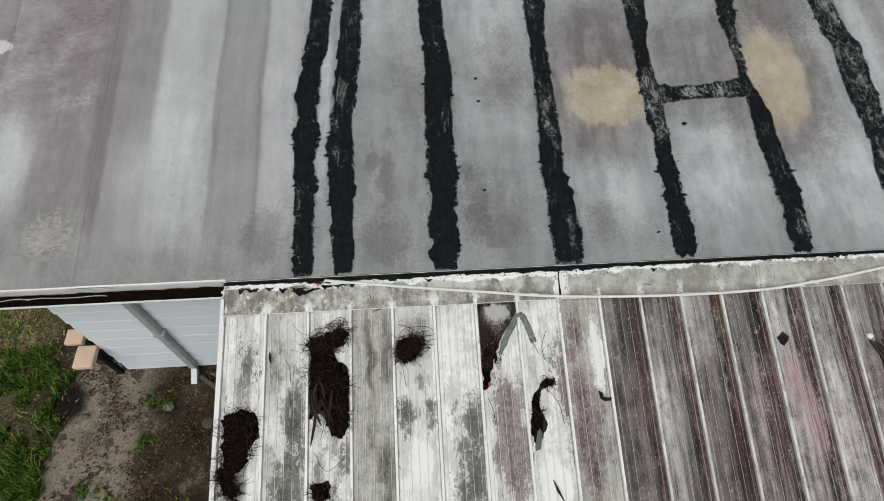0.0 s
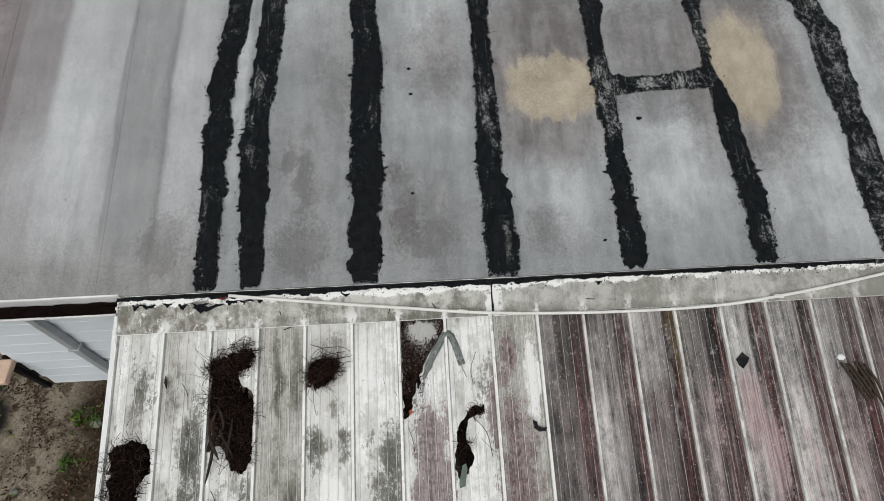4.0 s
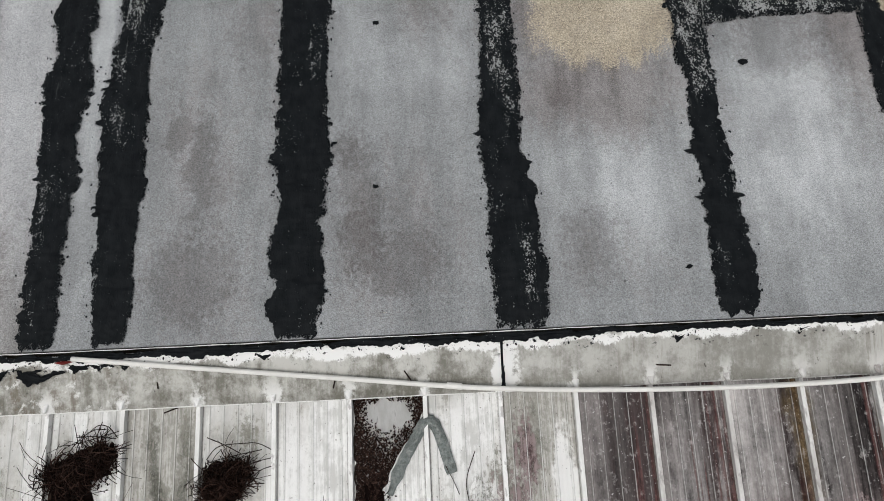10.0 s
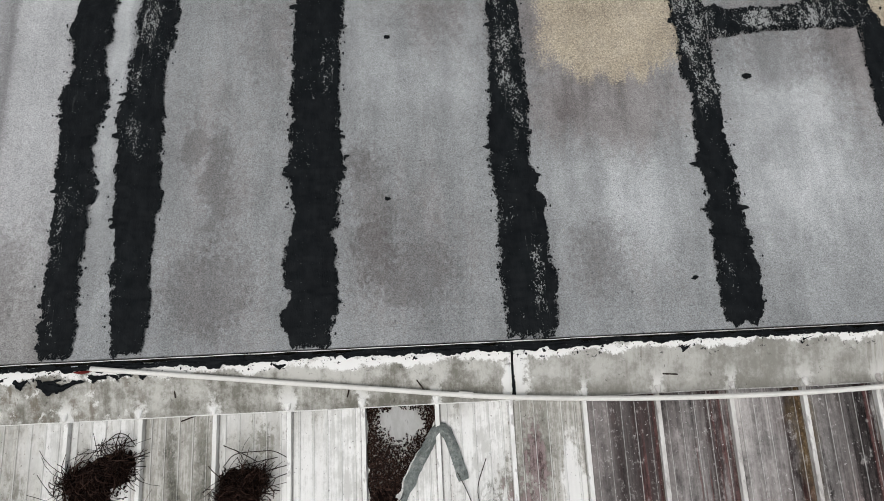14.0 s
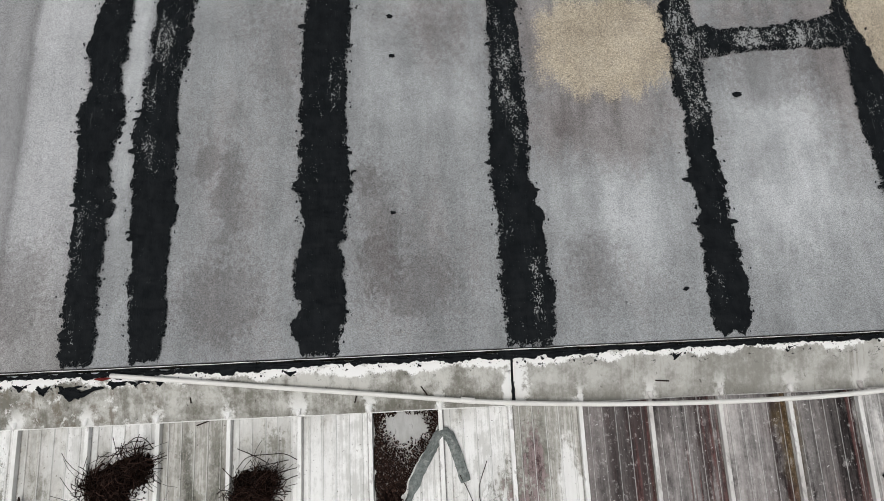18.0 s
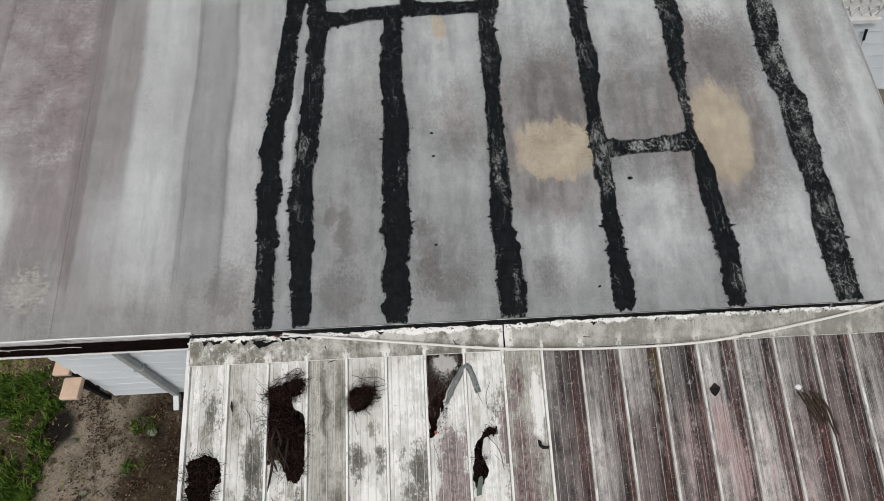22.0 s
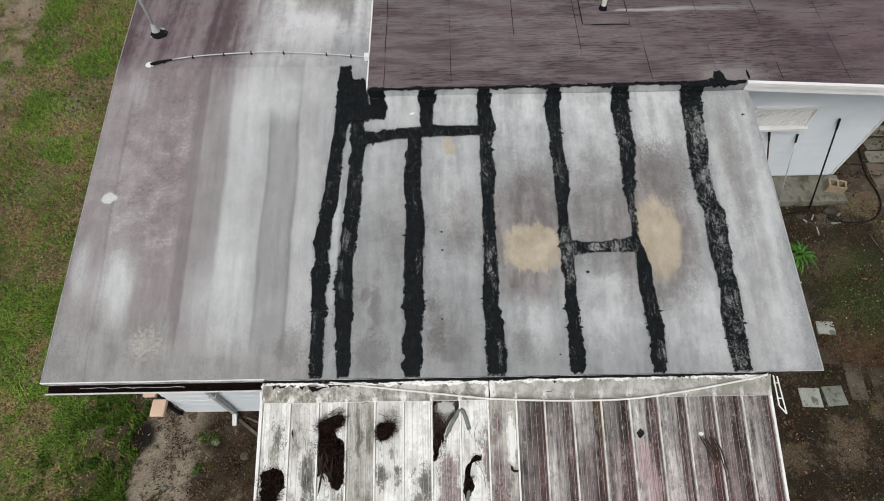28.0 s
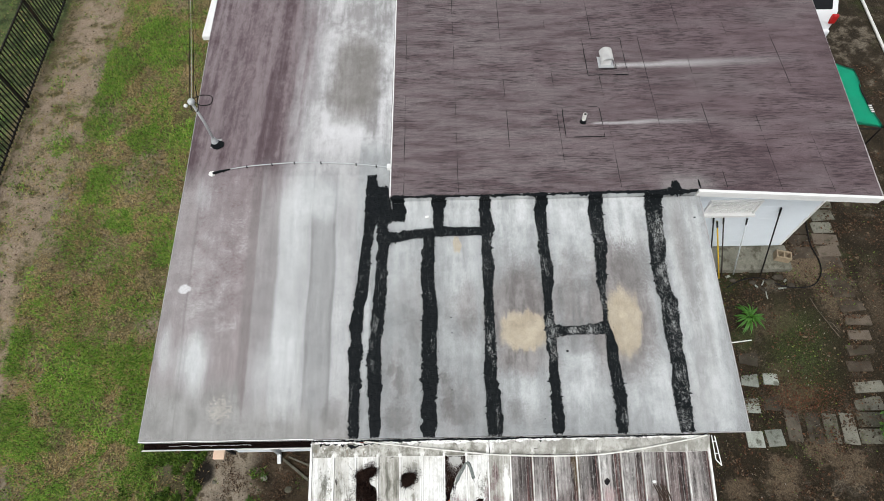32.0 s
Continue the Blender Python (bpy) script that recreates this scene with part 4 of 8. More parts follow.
    for cx, cy, rx, ry, k in ((6.5, 3.6, 0.55, 0.45, 0.8), (6.0, 0.2, 0.35, 0.14, 0.7), (6.4, 0.0, 0.35, 0.16, 0.6), (5.25, -0.15, 0.25, 0.18, 0.6), (5.17, -0.42, 0.3, 0.2, 0.7), (4.4, -0.5, 0.25, 0.2, 0.6), (5.82, 1.1, 0.35, 0.22, 0.6), (5.7, 1.5, 0.3, 0.2, 0.4), (5.65, 2.45, 0.45, 0.3, 0.35), (6.5, -0.3, 0.35, 0.15, 0.5), (6.95, 3.1, 0.35, 0.6, 0.6), (7.7, 2.9, 0.2, 0.7, 0.3)):
        f = s.band(s.add(s.spot(cx, cy, rx, ry, 0.9, s.warp(3.5, 0.5)), s.mul(s.math("SUBTRACT", clod, 0.5), 1.6)), 0.2, 0.8)
        c = s.mix(s.mul(f, k), c, s.mix(s.band(fine, 0.35, 0.65), (0.070, 0.050, 0.031), (0.20, 0.152, 0.102)))
    c = s.mix(s.mul(moss, 0.8), c, s.mix(s.band(fine, 0.35, 0.65), (0.018, 0.032, 0.008), (0.055, 0.075, 0.02)))
    c = s.mix(s.mul(s.band(grit, 0.70, 0.75), 0.8), c, (0.36, 0.32, 0.27))
    c = s.mix(s.mul(s.band(s.noise(60, detail=3, shift=(9, 9, 0)), 0.64, 0.70), 0.7), c, (0.02, 0.016, 0.012))
    # near-black spot painted on the ground for the dark shape below the tray
    c = s.mix(s.mul(s.spot(-4.80, -0.05, 0.17, 0.22, 0.35, s.warp(5, 0.12)), 0.95), c, (0.006, 0.005, 0.004))
    s.bump(s.add(s.mul(fine, 1.2), s.add(grit, s.add(mid, clod))), 0.6, 0.02)
    return s.done(c)


def leaf_tones(name, tones, rough=0.6):
    """A spread of tones, one for each loose piece of the mesh."""
    s = Surface(name, rough)
    n = s.node("ShaderNodeValToRGB")
    n.color_ramp.interpolation = "LINEAR"
    for i, c in enumerate(tones):
        e = n.color_ramp.elements[i] if i < 2 else n.color_ramp.elements.new(i / (len(tones) - 1))
        e.position = i / (len(tones) - 1)
        e.color = (*c, 1)
    s.put(n.inputs[0], s.piece)
    tint = s.mix(1.0, n.outputs[0], s.grey(s.band(s.noise(0.9, detail=4), 0.3, 0.7, 0.75, 1.2, False)), "MULTIPLY")
    return s.done(tint)


def concrete(name, low, high):
    s = Surface(name, 0.9)
    big, fine = s.noise(3.5, detail=6, rough=0.65), s.noise(70, detail=4, rough=0.7)
    c = s.mix(s.band(s.add(s.mul(big, 0.7), s.mul(s.one, 0.3)), 0.3, 0.7), low, high)
    c = s.mix(1.0, c, s.grey(s.band(fine, 0.3, 0.7, 0.7, 1.25, False)), "MULTIPLY")
    c = s.mix(s.mul(s.band(s.noise(6, detail=6, shift=(1, 5, 2)), 0.54, 0.66), 0.7), c, (0.05, 0.048, 0.03))
    s.bump(s.add(fine, big), 0.4, 0.006)
    return s.done(c)


ROOF, FELT, TAR, PAN, FLASH, EARTH = roof_coating(), bare_felt(), roof_tar(), cover_paint(), flashing_paint(), earth()


def rib_paint():
    s = Surface("chalky_white_rib", 0.5)
    x, _, _ = s.xyz()
    n = s.noise(22, (1, 0.3, 1), 6, 0.7)
    c = s.mix(s.band(n, 0.35, 0.65), (0.66, 0.66, 0.63), (0.80, 0.80, 0.78))
    c = s.mix(s.mul(s.band(x, 0.25, 0.4), s.band(s.noise(9, (1, 0.25, 1), 5, 0.7, shift=(2, 2, 2)), 0.38, 0.6, 0.15, 0.75)), c, (0.40, 0.375, 0.355))
    dirt = s.band(s.add(n, s.mul(s.band(x, 0.25, 0.4), 0.06)), 0.57, 0.66)
    return s.done(s.mix(s.mul(dirt, 0.6), c, (0.22, 0.20, 0.185)))


RIB = rib_paint()
WHITE = painted("white_trim", (0.74, 0.74, 0.73), 0.45, 0.08, 5, dirty=0.12)
SIDING = painted("pale_blue_siding", (0.68, 0.73, 0.77), 0.5, 0.06, 2, dirty=0.06, bump=0.05)
VERGE = painted("dull_verge_metal", (0.42, 0.41, 0.41), 0.6, 0.3, 9, dirty=0.5, grime=(0.2, 0.18, 0.18))
FLAKED = painted("flaking_verge_paint", (0.42, 0.40, 0.40), 0.7, 0.4, 14, dirty=0.95, grime=(0.07, 0.055, 0.055))
DUSTY = concrete("dusty_paver", (0.045, 0.035, 0.025), (0.135, 0.11, 0.085))
PIPE = painted("white_pvc", (0.72, 0.71, 0.67), 0.4, 0.1, 8, dirty=0.2)
# dark timber tone with shade put into it
SHADOWED = painted("dark_timber_and_shade", (0.05, 0.042, 0.036), 0.9, 0.4, 8)
MULCH = painted("rotten_leaf_mulch", (0.006, 0.0032, 0.0026), 0.95, 0.6, 30, bump=0.8, dirty=0.4, grime=(0.016, 0.007, 0.005))
NEEDLE = leaf_tones("pine_needles", ((0.004, 0.0024, 0.002), (0.009, 0.0050, 0.0038), (0.022, 0.012, 0.009), (0.060, 0.036, 0.028)))
TWIG = painted("grey_brown_twig", (0.035, 0.026, 0.022), 0.9, 0.5, 20)
RUBBER = painted("black_rubber", (0.014, 0.014, 0.015), 0.6, 0.3, 15)
BLACKMETAL = painted("black_metal", (0.012, 0.011, 0.011), 0.5, 0.3, 10, dirty=0.35, grime=(0.06, 0.03, 0.02))
STEEL = painted("galvanised_steel", (0.48, 0.50, 0.51), 0.5, 0.15, 12, metal=0.3)
SEALANT = painted("grey_sealant_tape", (0.17, 0.19, 0.18), 0.8, 0.7, 60, bump=0.6, dirty=0.8, grime=(0.36, 0.37, 0.35), fine=140)
PEACH = painted("peach_plastic", (0.66, 0.48, 0.36), 0.5, 0.1, 5)
SLABS = concrete("mossy_concrete", (0.085, 0.08, 0.06), (0.20, 0.195, 0.16))
SOILED = concrete("soiled_paver", (0.04, 0.034, 0.025), (0.115, 0.10, 0.078))
PALE_SLAB = concrete("pale_paver", (0.16, 0.17, 0.145), (0.33, 0.35, 0.31))
YELLOW = painted("yellow_fibreglass", (0.62, 0.42, 0.03), 0.4, 0.1, 5)
TARP = painted("green_tarpaulin", (0.018, 0.50, 0.29), 0.5, 0.2, 2.5, bump=0.4, dirty=0.1)
CARPAINT = painted("white_car_paint", (0.72, 0.73, 0.75), 0.2, 0.05, 2, dirty=0.05)
GLASSY = painted("dark_car_glass", (0.008, 0.009, 0.01), 0.08, 0.1, 2, dirty=0.0)
RED = painted("red_lamp_glass", (0.42, 0.02, 0.02), 0.25, 0.1, 5)
ROTTEN = painted("brown_sticks", (0.05, 0.036, 0.026), 0.9, 0.5, 25, bump=0.6)
BLOCK = painted("cement_block", (0.30, 0.235, 0.16), 0.9, 0.25, 10, bump=0.5)
GRASS = leaf_tones("grass_blades", ((0.022, 0.042, 0.005), (0.060, 0.110, 0.012), (0.095, 0.205, 0.018), (0.15, 0.30, 0.030), (0.28, 0.29, 0.065)))
STRAW = leaf_tones("dry_grass_blades", ((0.055, 0.036, 0.014), (0.16, 0.105, 0.040), (0.27, 0.185, 0.075), (0.40, 0.31, 0.17), (0.14, 0.145, 0.035)))
WEED = leaf_tones("weed_blades", ((0.010, 0.026, 0.004), (0.03, 0.065, 0.008), (0.06, 0.12, 0.014), (0.105, 0.185, 0.024), (0.16, 0.19, 0.04)))
LITTER = leaf_tones("leaf_litter", ((0.012, 0.008, 0.005), (0.035, 0.018, 0.010), (0.10, 0.045, 0.020), (0.055, 0.036, 0.020), (0.025, 0.017, 0.010), (0.085, 0.056, 0.030), (0.17, 0.13, 0.085)))
FROND = leaf_tones("green_fronds", ((0.03, 0.10, 0.015), (0.07, 0.19, 0.025), (0.13, 0.27, 0.04)), 0.4)
for dull in (MULCH, NEEDLE, RUBBER, TWIG):
    dull.node_tree.nodes["Principled BSDF"].inputs["Specular IOR Level"].default_value = 0.05
DARKRED = painted("dark_red_plastic", (0.13, 0.012, 0.01), 0.6, 0.4, 40)

# ---- ground ----
def spread(lo, hi, fine, far):
    """Grid lines: close between lo and hi, ever wider out to far."""
    inner = [lo + fine * i for i in range(int((hi - lo) / fine) + 1)]
    step, a, b = fine * 2, [lo], [inner[-1]]
    while b[-1] < far:
        a.append(a[-1] - step)
        b.append(b[-1] + step)
        step *= 1.6
    return a[:0:-1] + inner + b[1:]


gx, gy = spread(-14, 12, 0.25, 900), spread(-5, 15, 0.25, 900)
verts = []
for yy in gy:
    for xx in gx:
        near = 1.0 if abs(xx) < 20 and abs(yy) < 24 else 0.0
        verts.append((xx, yy, ground_height(xx, yy) + near * 0.025 * noise.noise((xx * 1.3, yy * 1.3, 0))))
nx = len(gx)
quads = [(j * nx + i, j * nx + i + 1, (j + 1) * nx + i + 1, (j + 1) * nx + i) for j in range(len(gy) - 1) for i in range(nx - 1)]
me = bpy.data.meshes.new("ground")
me.from_pydata(verts, [], quads)
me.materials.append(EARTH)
for p in me.polygons:
    p.use_smooth = True
tagged(new("ground", me), "bare brown earth turning to patchy lawn", "ground", kind="structure")


def scatter(name, label, category, material, places, size, lean, kind_of):
    """Many small flat leaves or blades in one mesh, each a loose piece."""
    rng = random.Random(len(places))
    v, f = [], []
    for x, y in places:
        z = ground_height(x, y) + 0.012
        a = rng.uniform(0, 2 * math.pi)
        s = size * (rng.uniform(0.5, 1.4) if kind_of == "blade" else 0.3 + 1.5 * rng.random() ** 2.5)
        d = Vector((math.cos(a), math.sin(a), 0))
        w = Vector((-d.y, d.x, 0))
        n = len(v)
        if kind_of == "blade":
            up = rng.uniform(*lean)
            tip = Vector((x, y, z)) + d * s * math.cos(up) + Vector((0, 0, s * math.sin(up)))
            half = w * min(s * 0.14, 0.0095)
            v += [Vector((x, y, z - 0.01)) - half, Vector((x, y, z - 0.01)) + half, tip]
            f.append((n, n + 1, n + 2))
        else:
            c = Vector((x, y, z + rng.uniform(0, 0.012)))
            t = Vector((0, 0, s * rng.uniform(*lean)))
            v += [c - d * s * 0.5, c - w * s * 0.25 + t, c + d * s * 0.5, c + w * s * 0.25 - t * 0.3]
            f.append((n, n + 1, n + 2, n + 3))
    me = bpy.data.meshes.new(name)
    me.from_pydata([tuple(p) for p in v], [], f)
    me.materials.append(material)
    return tagged(new(name, me), label, category, kind="stuff")


def places_in(count, box_of, keep):
    rng = random.Random(count)
    out = []
    while len(out) < count:
        x, y = rng.uniform(box_of[0], box_of[1]), rng.uniform(box_of[2], box_of[3])
        if rng.random() < keep(x, y):
            out.append((x, y))
    return out


GREENS = [(-7.37, 2.1, 0.45, 0.35), (-7.36, 1.44, 0.4, 0.4), (-7.16, 0.94, 0.4, 0.35), (-7.92, 1.65, 0.3, 0.3), (-8.8, 2.17, 0.4, 0.4), (-8.5, 0.97, 0.3, 0.3), (-6.49, 1.93, 0.35, 0.35), (-8.14, 0.47, 0.4, 0.25), (-8.46, 9.5, 0.4, 0.6), (-8.51, 8.4, 0.3, 0.5), (-8.27, 7.5, 0.4, 0.3), (-7.24, 7.0, 0.4, 0.4), (-6.51, 7.2, 0.4, 0.4), (-8.09, 5.9, 0.3, 0.5), (-7.35, 9.9, 0.6, 0.6), (-6.3, 1.3, 0.25, 0.4), (-7.9, 10.6, 0.5, 0.5), (-7.4, -0.4, 0.3, 0.3), (-9.1, 6.9, 0.25, 0.3), (-5.95, 0.05, 0.3, 0.4), (-7.3, 4.9, 0.3, 0.3), (-6.4, 0.7, 0.3, 0.3), (-6.2, 4.1, 0.2, 0.4)]


def fresh(x, y):
    """How green the lawn is: fresh patches with crumbling borders in olive thatch."""
    u, v = x + 0.28 * noise.noise((x * 2.6, y * 2.6, 4)), y + 0.28 * noise.noise((x * 2.6, y * 2.6, 14))
    k = max(0.0, max(1.25 - math.hypot((u - a) / p, (v - b) / q) for a, b, p, q in GREENS))
    k = min(1.0, 1.6 * k) * (0.75 + 0.8 * noise.noise((x * 7, y * 7, 6)))
    return min(1.0, max(0.0, k + 0.16 + 0.35 * noise.fractal((x * 1.6, y * 1.6, 11.0), 0.5, 2.0, 5) + 0.24 * noise.noise((x * 9, y * 9, 2)) + 0.26 * noise.noise((x * 3.6, y * 3.6, 21))))


def turf(x, y):
    n = noise.fractal((x * 0.9, y * 0.9, 3.0), 0.6, 2.0, 5)
    k = min(1.0, max(0.08, 0.55 + 0.9 * n))
    if x < -10.35:
        k *= 0.05
    if -10.4 < x < -8.8:
        k *= 0.12 + 0.2 * max(0.0, n)
    if x > -5.1:
        k *= 0.4 if y < 0.9 else 0.25
    if x > -4.8 and y < 0.4:
        k *= 0.015
    elif x > -5.6 and y < 0.4:
        k *= 0.16
    return k


scatter("lawn", "patches of low green grass in the side yard", "grass", GRASS,
        places_in(115000, (-12, -4.4, -2.5, 12), lambda x, y: (0.3 + 0.7 * turf(x, y)) * fresh(x, y) if -8.8 < x < -5.6 else turf(x, y) * fresh(x, y)), 0.060, (0.10, 0.8), "blade")
scatter("dry_grass", "dry straw-coloured grass between the green patches", "grass", STRAW,
        places_in(140000, (-12, -4.4, -2.5, 12), lambda x, y: turf(x, y) * (0.8 - 0.6 * fresh(x, y))), 0.045, (0.03, 0.5), "blade")


def weedy(x, y):
    k = max(0.0, 0.1 + 1.5 * noise.noise((x * 3.0, y * 3.0, 9)) + 0.8 * noise.noise((x * 8, y * 8, 1)))
    if math.hypot((x + 4.80) / 0.16, (y + 0.05) / 0.21) < 1:
        return 0.0
    return k * (1.0 if -5.6 < x < -4.82 else 0.2 if x < -5.6 else 0.12 * max(0.0, noise.noise((x * 2.2, y * 2.2, 6)) - 0.25))


scatter("weeds", "dense dark green weeds beside the bare soil strip", "weeds", WEED, places_in(26000, (-6.2, -2.4, -2.4, 0.6), weedy), 0.034, (0.2, 0.9), "leaf")
scatter("weed_blades", "dark grass blades among the weeds", "weeds", WEED, places_in(5000, (-6.0, -2.4, -2.4, 0.6), weedy), 0.11, (0.4, 1.2), "blade")
scatter("moss_tufts", "low green weeds among the pavers", "weeds", WEED,
        places_in(9000, (3.6, 9, -2, 8), lambda x, y: max(0.0, 0.02 + 0.9 * noise.noise((x * 1.1, y * 1.1, 5)) + 0.5 * noise.noise((x * 5, y * 5, 5))) + 0.8 * max(0.0, 1 - math.hypot((x - 6.05) / 0.6, (y - 1.85) / 0.8))), 0.020, (0.1, 0.8), "leaf")
scatter("leaf_litter", "fallen brown leaves scattered over the dark soil", "leaves", LITTER,
        places_in(60000, (3.3, 10, -2.2, 9), lambda x, y: 0.10 + 1.3 * max(0.0, noise.noise((x * 2.6, y * 2.6, 2)) + 0.5 * noise.noise((x * 8, y * 8, 2)))), 0.036, (0.0, 0.4), "leaf")
RUSTY = leaf_tones("rust_red_leaves", ((0.03, 0.011, 0.006), (0.075, 0.026, 0.012), (0.13, 0.052, 0.025), (0.06, 0.034, 0.018), (0.05, 0.032, 0.018)))
PEBBLE = leaf_tones("pale_chips", ((0.10, 0.09, 0.07), (0.24, 0.22, 0.18), (0.42, 0.40, 0.36)))
scatter("pale_chips", "pale chips and pebbles strewn over the soil", "pebbles", PEBBLE,
        places_in(1500, (3.8, 10, -2.2, 8), lambda x, y: 0.25 + max(0.0, noise.noise((x * 1.2, y * 1.2, 3)))), 0.022, (0.1, 0.5), "leaf")
scatter("red_leaves", "rust-red dead leaves drifted along the pavers", "leaves", RUSTY,
        places_in(7000, (4.6, 9.5, -1.5, 9), lambda x, y: max(0.0, 1 - math.hypot((x - 6.0) / 1.1, (y - 1.05) / 0.45)) + 0.5 * max(0.0, noise.noise((x * 1.6, y * 1.6, 8)) - 0.15)), 0.028, (0.0, 0.4), "leaf")
scatter("fallen_leaves", "dead leaves and chips on the soil by the wall", "leaves", LITTER,
        places_in(26000, (-5.4, -2.2, -2.6, 0.4), lambda x, y: max(0.0, (0.0 if x < -3.95 else 0.45) + 1.6 * noise.noise((x * 2.4, y * 2.4, 7)) + 0.6 * noise.noise((x * 9, y * 9, 7))) + 0.02), 0.022, (0.0, 0.4), "leaf")
scatter("lawn_leaves", "small dead leaves lying in the grass", "leaves", LITTER,
        places_in(16000, (-13, -4.9, -2.4, 12), lambda x, y: 0.25 + max(0.0, noise.noise((x * 0.7, y * 0.7, 4)))), 0.035, (0.0, 0.4), "leaf")

# ---- the house ----
house = thing("house", "low white house with patched grey felt roof and flat purple-brown roof", "house")

# decks
deck = bmesh.new()
slab(deck, [on_roof(-4.86, 0.03, -0.012), on_roof(3.62, 0.03, -0.012), on_roof(3.48, 3.5, -0.012), on_roof(-1.42, 3.5, -0.012), on_roof(-1.42, BEND, -0.012), on_roof(-4.69, BEND, -0.012)], 0.12)
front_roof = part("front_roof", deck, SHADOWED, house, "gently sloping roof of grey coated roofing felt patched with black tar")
deck = bmesh.new()
slab(deck, [on_roof(-4.69, BEND + 0.002, -0.012), on_roof(-1.43, BEND + 0.002, -0.012), (-1.43, 12.4, LEVEL - 0.012), (-5.08, 12.4, LEVEL - 0.012)], 0.12)
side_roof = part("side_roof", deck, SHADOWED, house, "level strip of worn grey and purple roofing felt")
RIM = [(-1.40, 3.525), (3.43, 3.57), (6.26, 3.375), (6.67, 8.1), (7.03, 12.4), (-1.40, 12.4)]
deck = bmesh.new()
slab(deck, [(x, y, BACK - 0.008) for x, y in RIM], 0.14)
back_roof = part("back_roof", deck, SHADOWED, house, "flat roof of purple-brown mineral felt")

# white drip edges and fascias
bm = bmesh.new()
for k in range(40):
    x0, x1 = -4.87 + 2.43 * k / 40, -4.87 + 2.43 * (k + 1) / 40
    dip = [0.004 * noise.noise((x * 2.5, 1, 1)) for x in (x0, x1)]
    for a, b in (((0.028, 0.011), (0.018, 0.009)), ((0.018, 0.009), (0.013, -0.03))):
        face(bm, on_roof(x0, a[0] + dip[0], a[1]), on_roof(x0, b[0] + dip[0], b[1]), on_roof(x1, b[0] + dip[1], b[1]), on_roof(x1, a[0] + dip[1], a[1]))
bmesh.ops.remove_doubles(bm, verts=bm.verts[:], dist=0.0001)
part("drip_edge", bm, WHITE, front_roof, "white metal drip edge")
bm = bmesh.new()
tube(bm, [on_roof(3.635, 0.02, 0.008), on_roof(3.56, 1.7, 0.008), on_roof(3.492, 3.46, 0.008)], 0.007, 6)
tube(bm, [on_roof(3.05, 0.022, 0.006), on_roof(3.635, 0.02, 0.008)], 0.009, 6)
part("verge_trim", bm, VERGE, front_roof, "dull pale metal verge trim")
bm = bmesh.new()
tube(bm, [on_roof(-4.865, 0.02, 0.004), on_roof(-4.70, BEND, 0.004), Vector((-4.90, 7.26, LEVEL)), Vector((-5.08, 12.4, LEVEL))], 0.006, 6)
part("verge_trim", bm, VERGE, side_roof, "thin dull verge trim")
bm = bmesh.new()
cuts = []
for k in range(61):
    y = 3.53 + 8.8 * k / 60
    x = -1.414 + 0.006 * noise.noise((y * 3, 4, 4))
    cuts.append([(x, y, LEVEL), (-1.394, y, LEVEL), (-1.394, y, BACK + 0.008), (x, y, BACK + 0.008)])
loft(bm, cuts)
part("edge_trim", bm, WHITE, back_roof, "white edge strip beside the flat roof")
bm = bmesh.new()
A, B = Vector((3.44, 3.555, 0)), Vector((6.27, 3.36, 0))
run = (B - A).normalized()
out = Vector((run.y, -run.x, 0))
for lo, hi, off in ((BACK - 0.050, BACK + 0.004, 0.03), (BACK - 0.15, BACK - 0.053, 0.012)):
    r = bmesh.ops.create_cube(bm, size=1)
    m = Matrix.Translation((A + B) / 2 + out * off / 2 + Vector((0, 0, (lo + hi) / 2))) @ run.to_track_quat("X", "Z").to_matrix().to_4x4() @ Matrix.Diagonal(((B - A).length, off + 0.02, hi - lo, 1))
    bmesh.ops.transform(bm, matrix=m, verts=r["verts"])
part("fascia", bm, WHITE, back_roof, "white two-step fascia board")
bm = bmesh.new()
line = [Vector((*RIM[2], BACK)).lerp(Vector((*RIM[3], BACK)), k / 14) for k in range(14)] + [Vector((*RIM[3], BACK)).lerp(Vector((*RIM[4], BACK)), k / 14) for k in range(15)]
tube(bm, [p + Vector((0.012 * noise.noise(p * 3), 0, -0.02)) for p in line], 0.022, 6)
part("verge_trim", bm, FLAKED, back_roof, "flaking grey verge trim")
bm = bmesh.new()
box(bm, (-5.06, 7.28, LEVEL - 0.10), (-4.915, 12.4, LEVEL - 0.012), bevel=0.008)
part("side_awning", bm, WHITE, side_roof, "white metal awning edge")


# walls
def siding(parent, x0, x1, y, z0, z1, board=0.2):
    """Lapped boards on a wall that faces the eave."""
    n = int((z1 - z0) / board)
    bm = bmesh.new()
    prof = [(0, 0), (-0.022, 0.0), (-0.0235, 0.003), (-0.0205, 0.008), (-0.004, board), (0, board)]
    a = [bm.verts.new((x0, y + d, h)) for d, h in prof]
    b = [bm.verts.new((x1, y + d, h)) for d, h in prof]
    for i in range(6):
        bm.faces.new((a[i], a[(i + 1) % 6], b[(i + 1) % 6], b[i]))
    bm.faces.new(a[::-1])
    bm.faces.new(b)
    me = mesh_of("siding_board", bm, SIDING)
    for k in range(n):
        ob = part("siding_board", me, SIDING, parent)
        ob.location.z = z0 + k * board


def house_wall(name, lo, hi, label="white house wall"):
    return part(name, box(bmesh.new(), lo, hi), SIDING, house, label)


